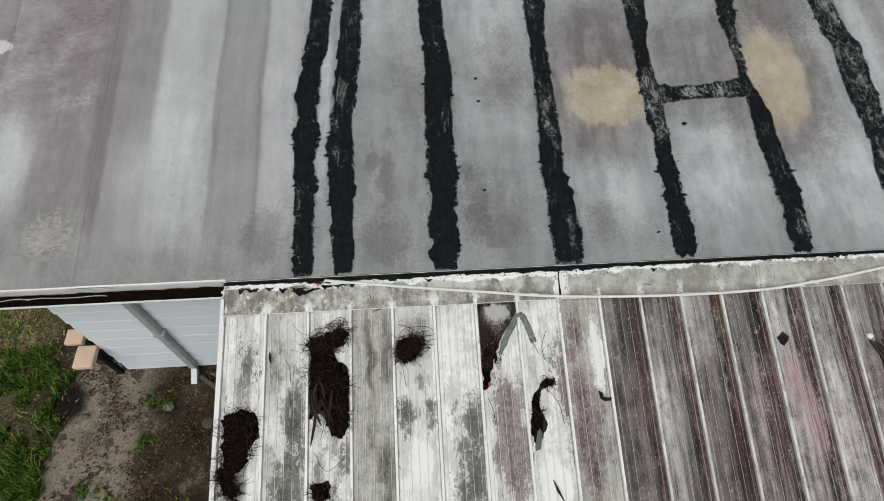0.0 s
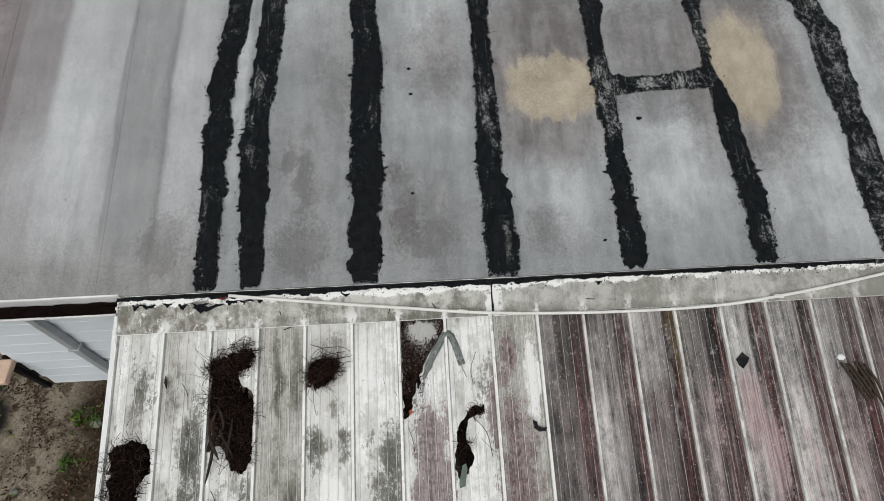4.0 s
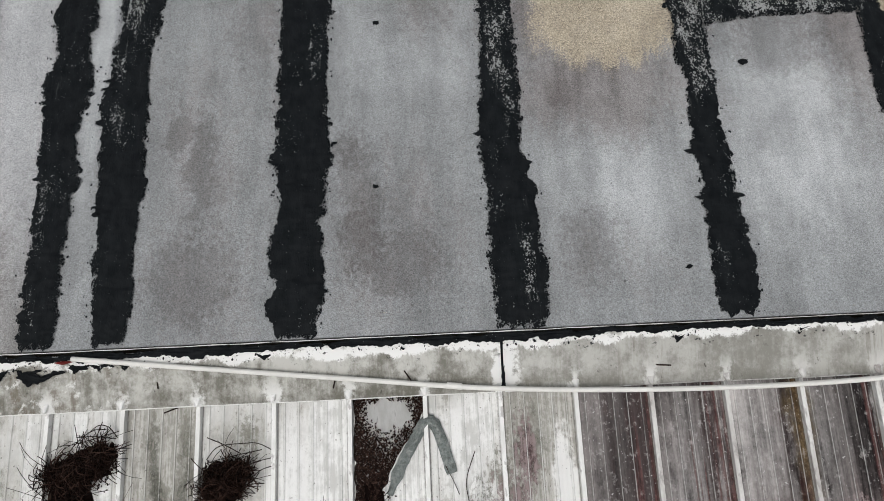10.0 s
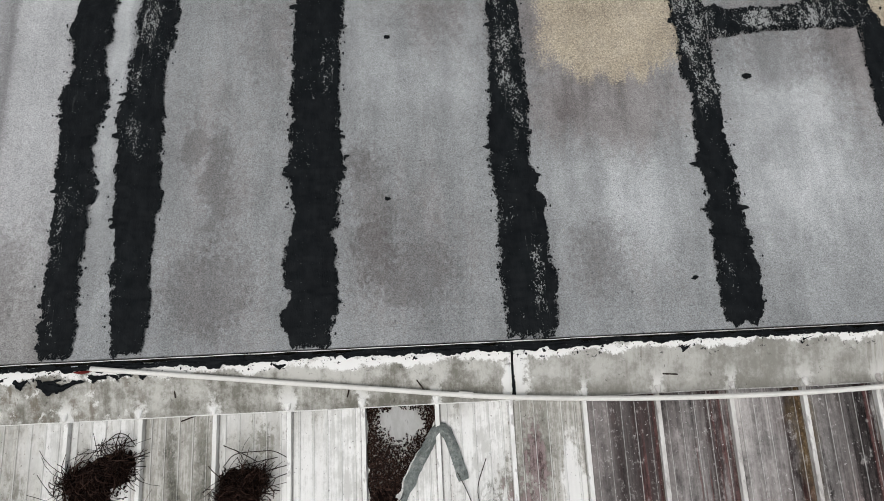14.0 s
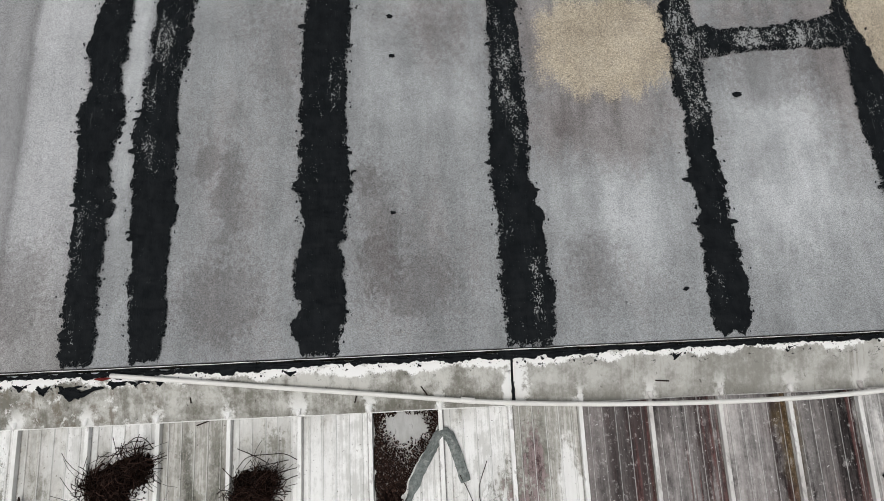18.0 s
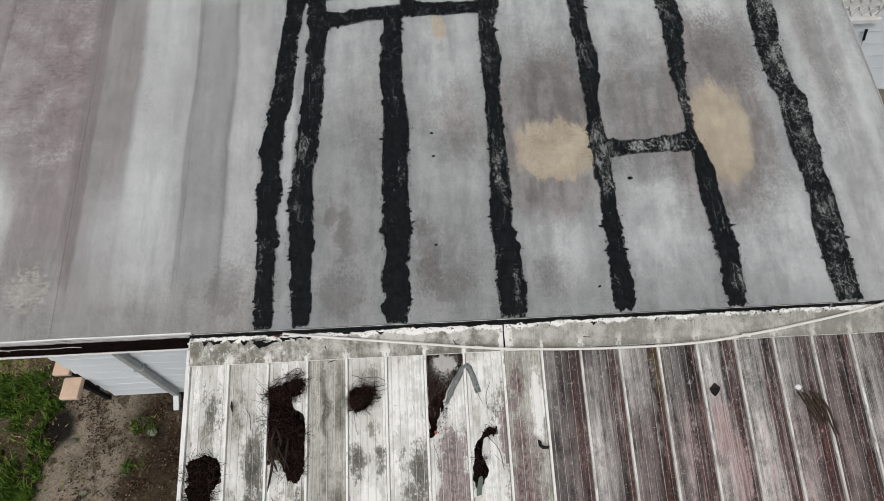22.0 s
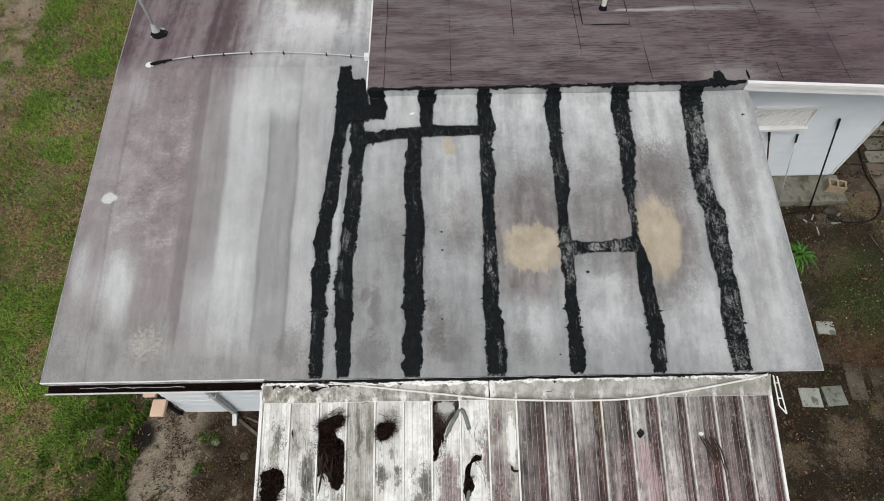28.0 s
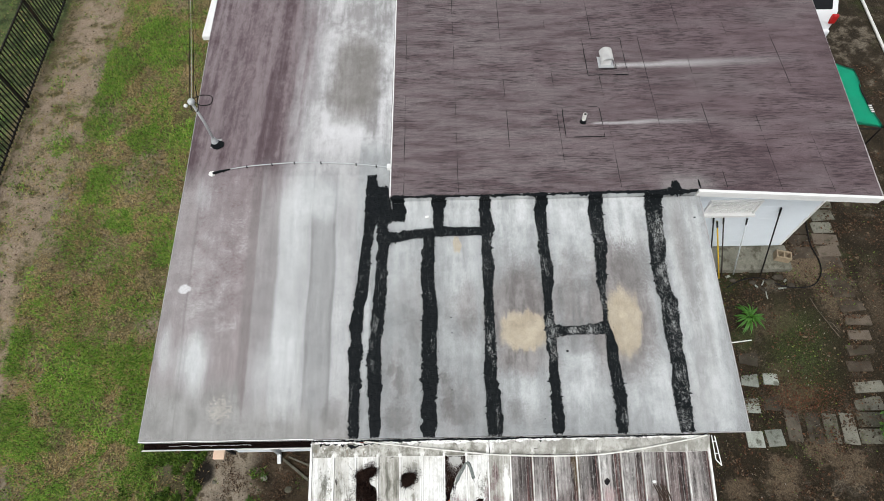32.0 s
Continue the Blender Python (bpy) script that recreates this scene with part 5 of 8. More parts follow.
front_wall = house_wall("front_wall", (-4.24, 0.30, -0.1), (3.4, 0.42, 2.24), "pale blue-white wall under the eave")
house_wall("side_wall", (-4.24, 0.42, -0.1), (-4.12, 4.0, 2.30))
house_wall("side_wall", (-4.36, 4.05, 0), (-4.24, 12.2, LEVEL - 0.14))
house_wall("side_wall", (3.28, 0.42, -0.1), (3.40, 3.9, 2.35))
porch_wall = house_wall("porch_wall", (3.28, 3.96, 0.2), (6.10, 4.08, BACK - 0.15), "pale blue-white wall behind the concrete stoop")
house_wall("side_wall", (5.98, 4.08, 0.2), (6.10, 12.2, BACK - 0.15))
house_wall("back_wall", (-4.24, 12.1, 0.2), (6.10, 12.2, BACK - 0.15))
siding(front_wall, -4.25, -2.2, 0.298, 0.05, 2.24)
siding(porch_wall, 3.4, 6.11, 3.958, 0.62, 2.95)
bm = bmesh.new()
box(bm, (6.085, 3.93, 0.62), (6.125, 3.97, 2.98), bevel=0.004)
part("corner_post", bm, WHITE, porch_wall, "white corner strip")
# ornamental vent window in the porch wall
window = part("window", box(bmesh.new(), (4.12, 3.925, 1.86), (4.96, 3.945, 2.24)), WHITE, porch_wall, "white ornamental screen-block window")
for lo, hi in (((4.08, 3.90, 2.22), (5.0, 3.955, 2.26)), ((4.08, 3.90, 1.86), (4.12, 3.955, 2.22)), ((4.96, 3.90, 1.86), (5.0, 3.955, 2.22))):
    part("window_frame", box(bmesh.new(), lo, hi, bevel=0.004), WHITE, window)
part("window_sill", box(bmesh.new(), (4.06, 3.86, 1.80), (5.02, 3.955, 1.858), bevel=0.006), WHITE, window)
bm = bmesh.new()
for row in range(2):
    for k in range(7):
        cx, cz = 4.18 + 0.12 * k, 1.95 + 0.19 * row
        for t in (0.25, 0.75):
            tube(bm, [(cx - 0.055, 3.918, cz), (cx, 3.912, cz + (0.07 if t < 0.5 else -0.07)), (cx + 0.055, 3.918, cz)], 0.009, 5)
part("lattice", bm, WHITE, window, "white diamond lattice")


# ---- patio cover ----
cover = thing("patio_cover", "weathered white aluminium patio cover with holes and mould stains", "patio cover")
X0, WIDE, TOP, FOOT = -2.467, 0.3065, -0.215, -2.55


def in_poly(x, y, poly):
    hit = False
    for (ax, ay), (bx, by) in zip(poly, poly[1:] + poly[:1]):
        if (ay > y) != (by > y) and x < (bx - ax) * (y - ay) / (by - ay) + ax:
            hit = not hit
    return hit


HOLES = {
    0: [[(-2.43, -0.93), (-2.31, -0.88), (-2.19, -0.93), (-2.18, -1.08), (-2.26, -1.15), (-2.29, -1.30), (-2.41, -1.29)]],
    2: [[(-1.842, -0.43), (-1.75, -0.39), (-1.62, -0.35), (-1.57, -0.38), (-1.60, -0.45), (-1.67, -0.49), (-1.66, -0.56), (-1.565, -0.63), (-1.565, -1.04), (-1.62, -1.12), (-1.69, -1.08), (-1.76, -0.93), (-1.842, -0.98)],
        [(-1.83, -1.40), (-1.70, -1.38), (-1.69, -1.49), (-1.80, -1.52)]],
    4: [[(-1.225, -0.47), (-1.15, -0.44), (-1.07, -0.46), (-1.055, -0.57), (-1.12, -0.62), (-1.19, -0.58), (-1.225, -0.57)]],
    6: [[(-0.615, -0.20), (-0.322, -0.20), (-0.345, -0.34), (-0.44, -0.45), (-0.535, -0.68), (-0.58, -0.83), (-0.615, -0.85)]],
    7: [[(-0.275, -0.90), (-0.18, -0.80), (-0.09, -0.78), (-0.12, -0.825), (-0.205, -0.87), (-0.235, -0.97), (-0.18, -1.12), (-0.285, -1.24), (-0.30, -1.12)]],
}


def pan_mesh(k):
    """One fluted pan; torn ones are cut on a fine grid."""
    flat = 0.0
    cols = []
    x = 0.010
    for f in range(5):
        c = 0.010 + (WIDE - 0.02) * (f + 0.5) / 5
        cols += [(c - 0.0045, 0.0), (c - 0.0015, 0.003), (c + 0.0015, 0.003), (c + 0.0045, 0.0)]
    cols = [(0.0, 0.0)] + cols + [(WIDE - 0.004, 0.0)]
    holes = HOLES.get(k, [])
    if holes:
        fine = []
        for (a, ha), (b, hb) in zip(cols, cols[1:]):
            m = max(1, round((b - a) / 0.009))
            fine += [(a + (b - a) * i / m, ha + (hb - ha) * i / m) for i in range(m)]
        cols = fine + [cols[-1]]
    rows = [TOP + (FOOT - TOP) * j / (240 if holes else 24) for j in range((240 if holes else 24) + 1)]
    bm = bmesh.new()
    rows_top = on_cover(0, TOP - 0.001, 0).y
    grid = []
    for y in rows:
        line = []
        for dx, h in cols:
            px = X0 + WIDE * k + dx
            wob = 0.003 * noise.noise((px * 3, y * 2, k))
            line.append(bm.verts.new(on_cover(px, y, h + wob)))
        grid.append(line)
    for j in range(len(rows) - 1):
        for i in range(len(cols) - 1):
            cx, cy = X0 + WIDE * k + (cols[i][0] + cols[i + 1][0]) / 2, (rows[j] + rows[j + 1]) / 2
            jx, jy = (cx + 0.018 * noise.noise((cx * 28, cy * 28, 1)) + 0.01 * noise.noise((cx * 80, cy * 80, 1)),
                      cy + 0.018 * noise.noise((cx * 28, cy * 28, 5)) + 0.01 * noise.noise((cx * 80, cy * 80, 5)))
            if any(in_poly(jx, jy, h) for h in holes):
                continue
            bm.faces.new((grid[j][i], grid[j + 1][i], grid[j + 1][i + 1], grid[j][i + 1]))
    loose = [v for v in bm.verts if not v.link_faces]
    bmesh.ops.delete(bm, geom=loose, context="VERTS")
    if holes:
        # round off the stepped cut
        lo_x, hi_x = X0 + WIDE * k + 0.001, X0 + WIDE * (k + 1) - 0.005
        rim = [v for v in bm.verts if v.is_boundary and lo_x < v.co.x < hi_x and v.co.y < rows_top]
        for _ in range(3):
            moved = []
            for v in rim:
                near = [e.other_vert(v).co for e in v.link_edges if e.is_boundary]
                moved.append(v.co.lerp(sum(near, Vector()) / len(near), 0.6) if near else v.co.copy())
            for v, co in zip(rim, moved):
                v.co = co
    r = bmesh.ops.solidify(bm, geom=bm.faces[:], thickness=0.002)
    return mesh_of("pan", bm, PAN)


for k in range(18):
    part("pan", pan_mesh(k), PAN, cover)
bm = bmesh.new()
prof = [(-0.010, -0.002), (-0.0085, 0.021), (0.0085, 0.022), (0.010, -0.002)]
ends = []
for j in range(25):
    y = TOP + (FOOT - TOP) * j / 24
    ends.append([bm.verts.new(on_cover(d, y, h)) for d, h in prof])
for a, b in zip(ends, ends[1:]):
    for i in range(4):
        bm.faces.new((a[i], b[i], b[(i + 1) % 4], a[(i + 1) % 4]))
bm.faces.new(ends[0])
bm.faces.new(ends[-1][::-1])
rib_mesh = mesh_of("seam_rib", bm, RIB)
for k in range(19):
    rib = part("seam_rib", rib_mesh, RIB, cover)
    rib.location.x = X0 + WIDE * k
bm = bmesh.new()
bmesh.ops.create_icosphere(bm, subdivisions=2, radius=0.017, matrix=Matrix.Translation(on_roof(0, -0.205, -0.060)) @ Matrix.Diagonal((0.9, 1.3, 0.22, 1)))
for v in bm.verts:
    v.co += 0.009 * noise.noise_vector(v.co * 60)
dab_mesh = mesh_of("sealant_dab", bm, RIB, True)
for k in range(19):
    dab = part("sealant_dab", dab_mesh, RIB, cover)
    dab.location.x = X0 + WIDE * k
for x in (X0 - 0.012, X0 + 18 * WIDE + 0.012):
    bm = bmesh.new()
    vs = []
    for y in (0.0, FOOT):
        for d in (-0.012, 0.012):
            for h in (-0.10, 0.022):
                vs.append(bm.verts.new(on_cover(x + d, y - 0.03, h)))
    for q in ((0, 1, 3, 2), (4, 6, 7, 5), (0, 4, 5, 1), (2, 3, 7, 6), (1, 5, 7, 3), (0, 2, 6, 4)):
        bm.faces.new([vs[i] for i in q])
    part("side_fascia", bm, WHITE, cover, "white side channel of the cover")
for x in (X0 + 0.1, X0 + 9 * WIDE, X0 + 18 * WIDE - 0.1):
    foot = on_cover(x, FOOT + 0.1, -0.06)
    bm = bmesh.new()
    box(bm, (foot.x - 0.035, foot.y - 0.035, -0.05), (foot.x + 0.035, foot.y + 0.035, foot.z), bevel=0.004)
    part("post", bm, WHITE, cover)
bm = bmesh.new()
low = on_cover(0, FOOT + 0.1, -0.025)
box(bm, (X0, low.y - 0.04, low.z - 0.12), (X0 + 18 * WIDE, low.y + 0.04, low.z - 0.008))
part("front_beam", bm, WHITE, cover)


# flashing between eave and cover, in two lengths
def flashing(x0, x1, seed):
    bm = bmesh.new()
    n = int((x1 - x0) / 0.03)
    rows = []
    for i in range(n + 1):
        x = x0 + (x1 - x0) * i / n
        w = 0.004 * noise.noise((x * 2, seed, 0)) + 0.003 * noise.noise((x * 9, seed, 0))
        rows.append([bm.verts.new(p) for p in (on_roof(x, -0.012, -0.012 + w), on_roof(x, -0.045 + w, -0.022), on_roof(x, -0.13, -0.046 + w * 2), on_roof(x, -0.224 + w, -0.068), on_roof(x, -0.224 + w, -0.082))])
    for a, b in zip(rows, rows[1:]):
        for i in range(4):
            bm.faces.new((a[i], a[i + 1], b[i + 1], b[i]))
    ob = part("flashing", bm, FLASH, cover, "stained white metal flashing", True)
    # added white tube stands in for the highlight along the lower edge
    hem = [on_roof(x0 + (x1 - x0) * i / n, -0.225 + 0.004 * noise.noise(((x0 + (x1 - x0) * i / n) * 2, seed, 0)), -0.073) for i in range(n + 1)]
    part("hem", tube(bmesh.new(), hem, 0.0032, 5), RIB, ob, "white strip for the highlight along the flashing's edge", True)
    return ob


flashing(-2.452, -0.006, 1)
flashing(0.004, 3.065, 2)


# ---- black tar ----
def tar_run(parent, name, line, along="y", seed=0, ragged=1.0, lift=0.0):
    """A brushed run of roof tar: line holds (place along, middle, width). Its rim is marked for the brush's dry fringe."""
    line = sorted(line)
    rng = random.Random(seed)
    lo, hi = line[0][0], line[-1][0]
    n = max(8, int((hi - lo) / 0.004))
    s, mids, wides = [q[0] for q in line], [q[1] for q in line], [q[2] for q in line]
    broad = max(wides) > 0.1
    lobes = [(rng.uniform(lo, hi), rng.choice((-1, 1)), rng.uniform(0.005, 0.019) * rng.choice((1, 1, 1, -0.7)), rng.uniform(0.015, 0.075)) for _ in range(int((hi - lo) * 6.5))]
    hooks = [(rng.uniform(lo, hi), rng.choice((-1, 1)), rng.uniform(0.012, 0.030), rng.uniform(0.008, 0.016)) for _ in range(int((hi - lo) * 2.2))]
    bm = bmesh.new()
    fray = bm.verts.layers.float.new("fray")
    cols = [-1.0, -0.95, -0.88, -0.78, -0.62, -0.45, -0.3, -0.15, 0.0, 0.15, 0.3, 0.45, 0.62, 0.78, 0.88, 0.95, 1.0]
    rows = []
    for i in range(n + 1):
        t = lo + (hi - lo) * i / n
        mid, wide = float(np.interp(t, s, mids)), float(np.interp(t, s, wides))
        end = min(1.0, 0.86 + min(t - lo, hi - t) / 0.06)
        edge = []
        for side in (-1, 1):
            e = wide / 2 * end + (0.003 if broad else 0.0)
            e += ragged * (0.012 * noise.noise((t * 5, seed * 3.1, side)) + 0.013 * noise.noise((t * 17, seed, side * 2)) + 0.009 * noise.noise((t * 46, seed, side * 3)) + 0.0055 * noise.noise((t * 120, seed, side * 7)))
            for at, sd, tall, reach in lobes:
                if sd == side and abs(t - at) < reach:
                    e += ragged * tall * min(1.0, 1.7 * (1 - ((t - at) / reach) ** 2))
            for at, sd, tall, reach in hooks:
                if broad and sd == side and abs(t - at) < reach:
                    e += ragged * tall * min(1.0, 2.2 * (1 - abs(t - at) / reach))
            edge.append(max(e, 0.002))
        row = []
        for c in cols:
            half = edge[1] if c > 0 else edge[0]
            off = mid + c * half
            h = 0.004 if abs(c) == 1 else 0.010 + 0.006 * (noise.noise((t * 16, c * 2 + seed, 1)) + 0.5 * noise.noise((t * 50, c * 5, seed)))
            tt = t + ragged * ((0.030 * noise.noise((off * 24, seed, 4)) + 0.018 * noise.noise((off * 80, seed, 6))) * max(0.0, 1 - min(i, n - i) / 9))
            x, y = (off, tt) if along == "y" else (tt, off)
            v = bm.verts.new(on_roof(x, y, h + lift))
            if broad:
                deep = min((1 - abs(c)) * half, 0.6 * min(t - lo, hi - t) + 0.004)
                v[fray] = max(0.0, 1 - deep / 0.030)
            row.append(v)
        rows.append(row)
    for a, b in zip(rows, rows[1:]):
        for k in range(len(cols) - 1):
            q = (a[k], a[k + 1], b[k + 1], b[k])
            bm.faces.new(q if along == "y" else q[::-1])
    ob = part(name, bm, TAR, parent, "" if name == "tar_seam" else "black roof tar", True)
    if hi - lo > 1.5 and ragged < 1.1:
        bm = bmesh.new()
        for _ in range(int((hi - lo) * 90)):
            t = rng.uniform(lo, hi)
            mid, wide = float(np.interp(t, s, mids)), float(np.interp(t, s, wides))
            off = mid + rng.choice((-1, 1)) * (wide / 2 + abs(rng.gauss(0.0, 0.016)))
            r = rng.choice((0.0012, 0.0016, 0.002, 0.0028, 0.005)) * rng.uniform(0.7, 1.2)
            x, y = (off, t) if along == "y" else (t, off)
            bm.faces.new([bm.verts.new(on_roof(x + r * math.cos(a) * rng.uniform(0.5, 1.3), y + 1.4 * r * math.sin(a) * rng.uniform(0.5, 1.3), 0.0085 + lift)) for a in (0, 1.2, 2.5, 3.7, 5.0)])
        tagged(part("tar_spatter", bm, TAR, ob), kind="stuff")
    return ob


SEAMS = [
    [(0.022, -1.878, 0.13), (0.16, -1.879, 0.15), (0.3, -1.889, 0.147), (0.55, -1.892, 0.149), (0.72, -1.885, 0.154), (0.8, -1.874, 0.183), (0.97, -1.905, 0.145), (1.08, -1.899, 0.157), (1.18, -1.896, 0.22), (1.27, -1.87, 0.207), (1.36, -1.884, 0.164), (1.46, -1.893, 0.15), (1.58, -1.898, 0.21), (1.68, -1.885, 0.17), (1.81, -1.862, 0.185), (2.15, -1.815, 0.19), (2.5, -1.79, 0.18), (2.87, -1.765, 0.15), (3.25, -1.705, 0.18)],
    [(0.028, -1.59, 0.12), (0.17, -1.586, 0.166), (0.41, -1.599, 0.161), (0.66, -1.603, 0.185), (0.79, -1.606, 0.202), (1.06, -1.612, 0.2), (1.35, -1.61, 0.174), (1.53, -1.583, 0.175), (1.66, -1.576, 0.22), (1.72, -1.574, 0.185), (1.82, -1.568, 0.2), (2.14, -1.54, 0.2), (2.5, -1.53, 0.16), (2.86, -1.495, 0.19), (3.25, -1.53, 0.16)],
    [(0.018, -0.822, 0.15), (0.14, -0.83, 0.243), (0.25, -0.824, 0.225), (0.37, -0.84, 0.223), (0.49, -0.829, 0.207), (0.62, -0.808, 0.193), (0.75, -0.82, 0.235), (0.88, -0.82, 0.238), (1.02, -0.814, 0.209), (1.31, -0.823, 0.233), (1.52, -0.812, 0.22), (1.78, -0.79, 0.24), (2.13, -0.82, 0.2), (2.49, -0.83, 0.22), (2.85, -0.805, 0.17), (3.02, -0.81, 0.18)],
    [(0.018, 0.083, 0.19), (0.21, 0.09, 0.224), (0.33, 0.086, 0.231), (0.45, 0.086, 0.22), (0.57, 0.08, 0.197), (0.7, 0.07, 0.175), (0.84, 0.055, 0.178), (0.97, 0.062, 0.175), (1.26, 0.08, 0.18), (1.56, 0.081, 0.15), (1.77, 0.085, 0.15), (2.11, 0.08, 0.14), (2.46, 0.09, 0.2), (2.61, 0.09, 0.18), (2.84, 0.075, 0.13), (3.06, 0.115, 0.21), (3.38, 0.07, 0.18), (3.58, 0.095, 0.13)],
    [(0.03, 0.972, 0.113), (0.16, 0.982, 0.167), (0.28, 0.988, 0.186), (0.4, 0.974, 0.141), (0.66, 0.978, 0.138), (0.93, 0.97, 0.137), (1.07, 0.987, 0.126), (1.21, 0.972, 0.153), (1.55, 0.967, 0.17), (1.75, 0.96, 0.14), (2.02, 0.955, 0.13), (2.24, 0.975, 0.17), (2.45, 0.995, 0.19), (2.82, 0.965, 0.15), (3.36, 0.945, 0.19), (3.51, 0.98, 0.16)],
    [(0.024, 1.865, 0.16), (0.22, 1.87, 0.18), (0.4, 1.885, 0.18), (0.75, 1.86, 0.17), (1.05, 1.84, 0.17), (1.21, 1.85, 0.18), (1.41, 1.825, 0.13), (1.6, 1.79, 0.08), (1.81, 1.795, 0.07), (2.08, 1.79, 0.1), (2.36, 1.805, 0.15), (2.58, 1.815, 0.19), (2.8, 1.84, 0.2), (3.34, 1.805, 0.23), (3.57, 1.84, 0.20)],
    [(0.024, 2.76, 0.19), (0.38, 2.755, 0.23), (0.64, 2.76, 0.25), (1.03, 2.775, 0.21), (1.19, 2.755, 0.21), (1.39, 2.76, 0.25), (1.72, 2.755, 0.25), (1.87, 2.768, 0.26), (2.06, 2.715, 0.21), (2.42, 2.685, 0.23), (2.78, 2.71, 0.26), (3.16, 2.72, 0.25), (3.36, 2.73, 0.29), (3.57, 2.735, 0.27)],
]
for i, seam in enumerate(SEAMS):
    tar_run(front_roof, "tar_seam", seam, "y", i + 1)
tar_run(front_roof, "tar_seam", [(3.0, -0.655, 0.16), (3.4, -0.65, 0.17), (3.66, -0.64, 0.22)], "y", 21, lift=0.003)
tar_run(front_roof, "tar_cross_seam", [(1.02, 1.475, 0.20), (1.15, 1.47, 0.14), (1.35, 1.48, 0.13), (1.55, 1.49, 0.15), (1.78, 1.50, 0.19)], "x", 22, lift=0.003)
tar_run(front_roof, "tar_cross_seam", [(-1.5, 2.98, 0.2), (-1.3, 2.975, 0.17), (-0.9, 3.03, 0.14), (-0.6, 3.06, 0.17), (-0.2, 3.05, 0.14), (0.17, 3.055, 0.16)], "x", 23, lift=0.003)
tar_run(front_roof, "tar_patch", [(3.18, -1.70, 0.22), (3.5, -1.68, 0.24), (3.85, -1.69, 0.20), (3.95, -1.70, 0.15), (4.04, -1.70, 0.16)], "y", 24, lift=0.004)
tar_run(front_roof, "tar_patch", [(3.2, -1.5, 0.24), (3.5, -1.52, 0.26), (3.84, -1.54, 0.20)], "y", 25, lift=0.006)
tar_run(front_roof, "tar_patch", [(3.23, -1.29, 0.22), (3.4, -1.27, 0.26), (3.56, -1.28, 0.18)], "y", 26, lift=0.005)
tar_run(front_roof, "tar_bead", [(-1.36, 3.60, 0.045), (-0.9, 3.598, 0.03), (-0.4, 3.60, 0.035), (0.1, 3.603, 0.03), (0.6, 3.605, 0.04), (1.5, 3.612, 0.035), (2.4, 3.62, 0.045), (2.7, 3.622, 0.06), (2.9, 3.612, 0.10), (3.15, 3.608, 0.095), (3.28, 3.62, 0.05), (3.42, 3.628, 0.04)], "x", 27, 1.3, lift=0.116)
# slabs placed so the seams meet the bead from the camera's view
for cx, w in ((-1.29, 0.20), (-0.645, 0.20), (0.085, 0.14), (0.975, 0.15), (1.83, 0.19), (2.75, 0.28)):
    bm = bmesh.new()
    box(bm, (cx - w / 2, 3.488, 2.985), (cx + w / 2, 3.520 + 0.009 * (cx + 1.4), BACK + 0.004), bevel=0.006)
    bmesh.ops.subdivide_edges(bm, edges=bm.edges[:], cuts=3, use_grid_fill=True)
    for v in bm.verts:
        v.co += Vector((0.035 * noise.noise((v.co.z * 22, cx, 1)), 0.006 * noise.noise(v.co * 30), 0.012 * noise.noise((v.co.x * 30, cx, 2))))
    part("tar_cap", bm, TAR, front_roof, "tar slab carrying the seam over the step")
tar_run(front_roof, "tar_bead", [(-2.45, -0.010, 0.018), (-1.9, -0.010, 0.022), (-1.4, -0.012, 0.028), (-0.9, -0.011, 0.024), (-0.3, -0.011, 0.022), (0, -0.012, 0.034), (0.4, -0.010, 0.02), (1, -0.010, 0.022), (2, -0.008, 0.018), (3.05, -0.004, 0.018)], "x", 28, 0.8, lift=-0.012)
tar_run(front_roof, "tar_bead", [(-0.21, -0.0, 0.016), (-0.12, 0.0, 0.018), (-0.02, 0.0, 0.022)], "y", 29, 0.4, lift=-0.055)
for i, (cx, cy, w) in enumerate(((-1.93, -0.07, 0.05), (-1.86, -0.085, 0.09), (-2.12, -0.05, 0.04), (-1.72, -0.06, 0.04), (-0.95, -0.03, 0.06), (-1.62, -0.055, 0.05), (-1.52, -0.05, 0.03), (-2.25, -0.055, 0.05), (-2.33, -0.05, 0.03), (-2.02, -0.065, 0.03), (0.72, -0.045, 0.025), (1.22, -0.04, 0.03), (2.1, -0.035, 0.025))):
    tar_run(front_roof, "tar_drip", [(cx - w, cy + 0.012, 0.008), (cx - w * 0.6, cy + 0.006, 0.024), (cx - w * 0.2, cy - 0.006, 0.030), (cx + w * 0.3, cy + 0.004, 0.018), (cx + w, cy + 0.014, 0.008)], "x", 30 + i, 1.1, lift=-0.03)
for i, (cx, cy, w) in enumerate(((1.186, 1.18, 0.022), (-0.50, 0.655, 0.012), (-1.70, 0.59, 0.012), (-0.49, 1.70, 0.014), (-0.487, 1.475, 0.014), (0.80, 0.235, 0.012), (-0.67, 0.87, 0.012), (3.35, 3.22, 0.02))):
    tar_run(front_roof, "tar_splash", [(cx - w, cy, w * 0.8), (cx, cy, w * 1.3), (cx + w, cy, w * 0.7)], "x", 40 + i, 0.6)
for i, (cx, w) in enumerate(((-0.645, 0.24), (0.085, 0.19), (0.975, 0.20), (1.83, 0.23))):
    tar_run(front_roof, "tar_cap", [(3.46, cx, w * 0.9), (3.53, cx, w), (3.60, cx + 0.01, w * 1.05)], "y", 60 + i, 0.9, lift=0.006)
# chalk-white lip left showing above the eave bead
bm = bmesh.new()
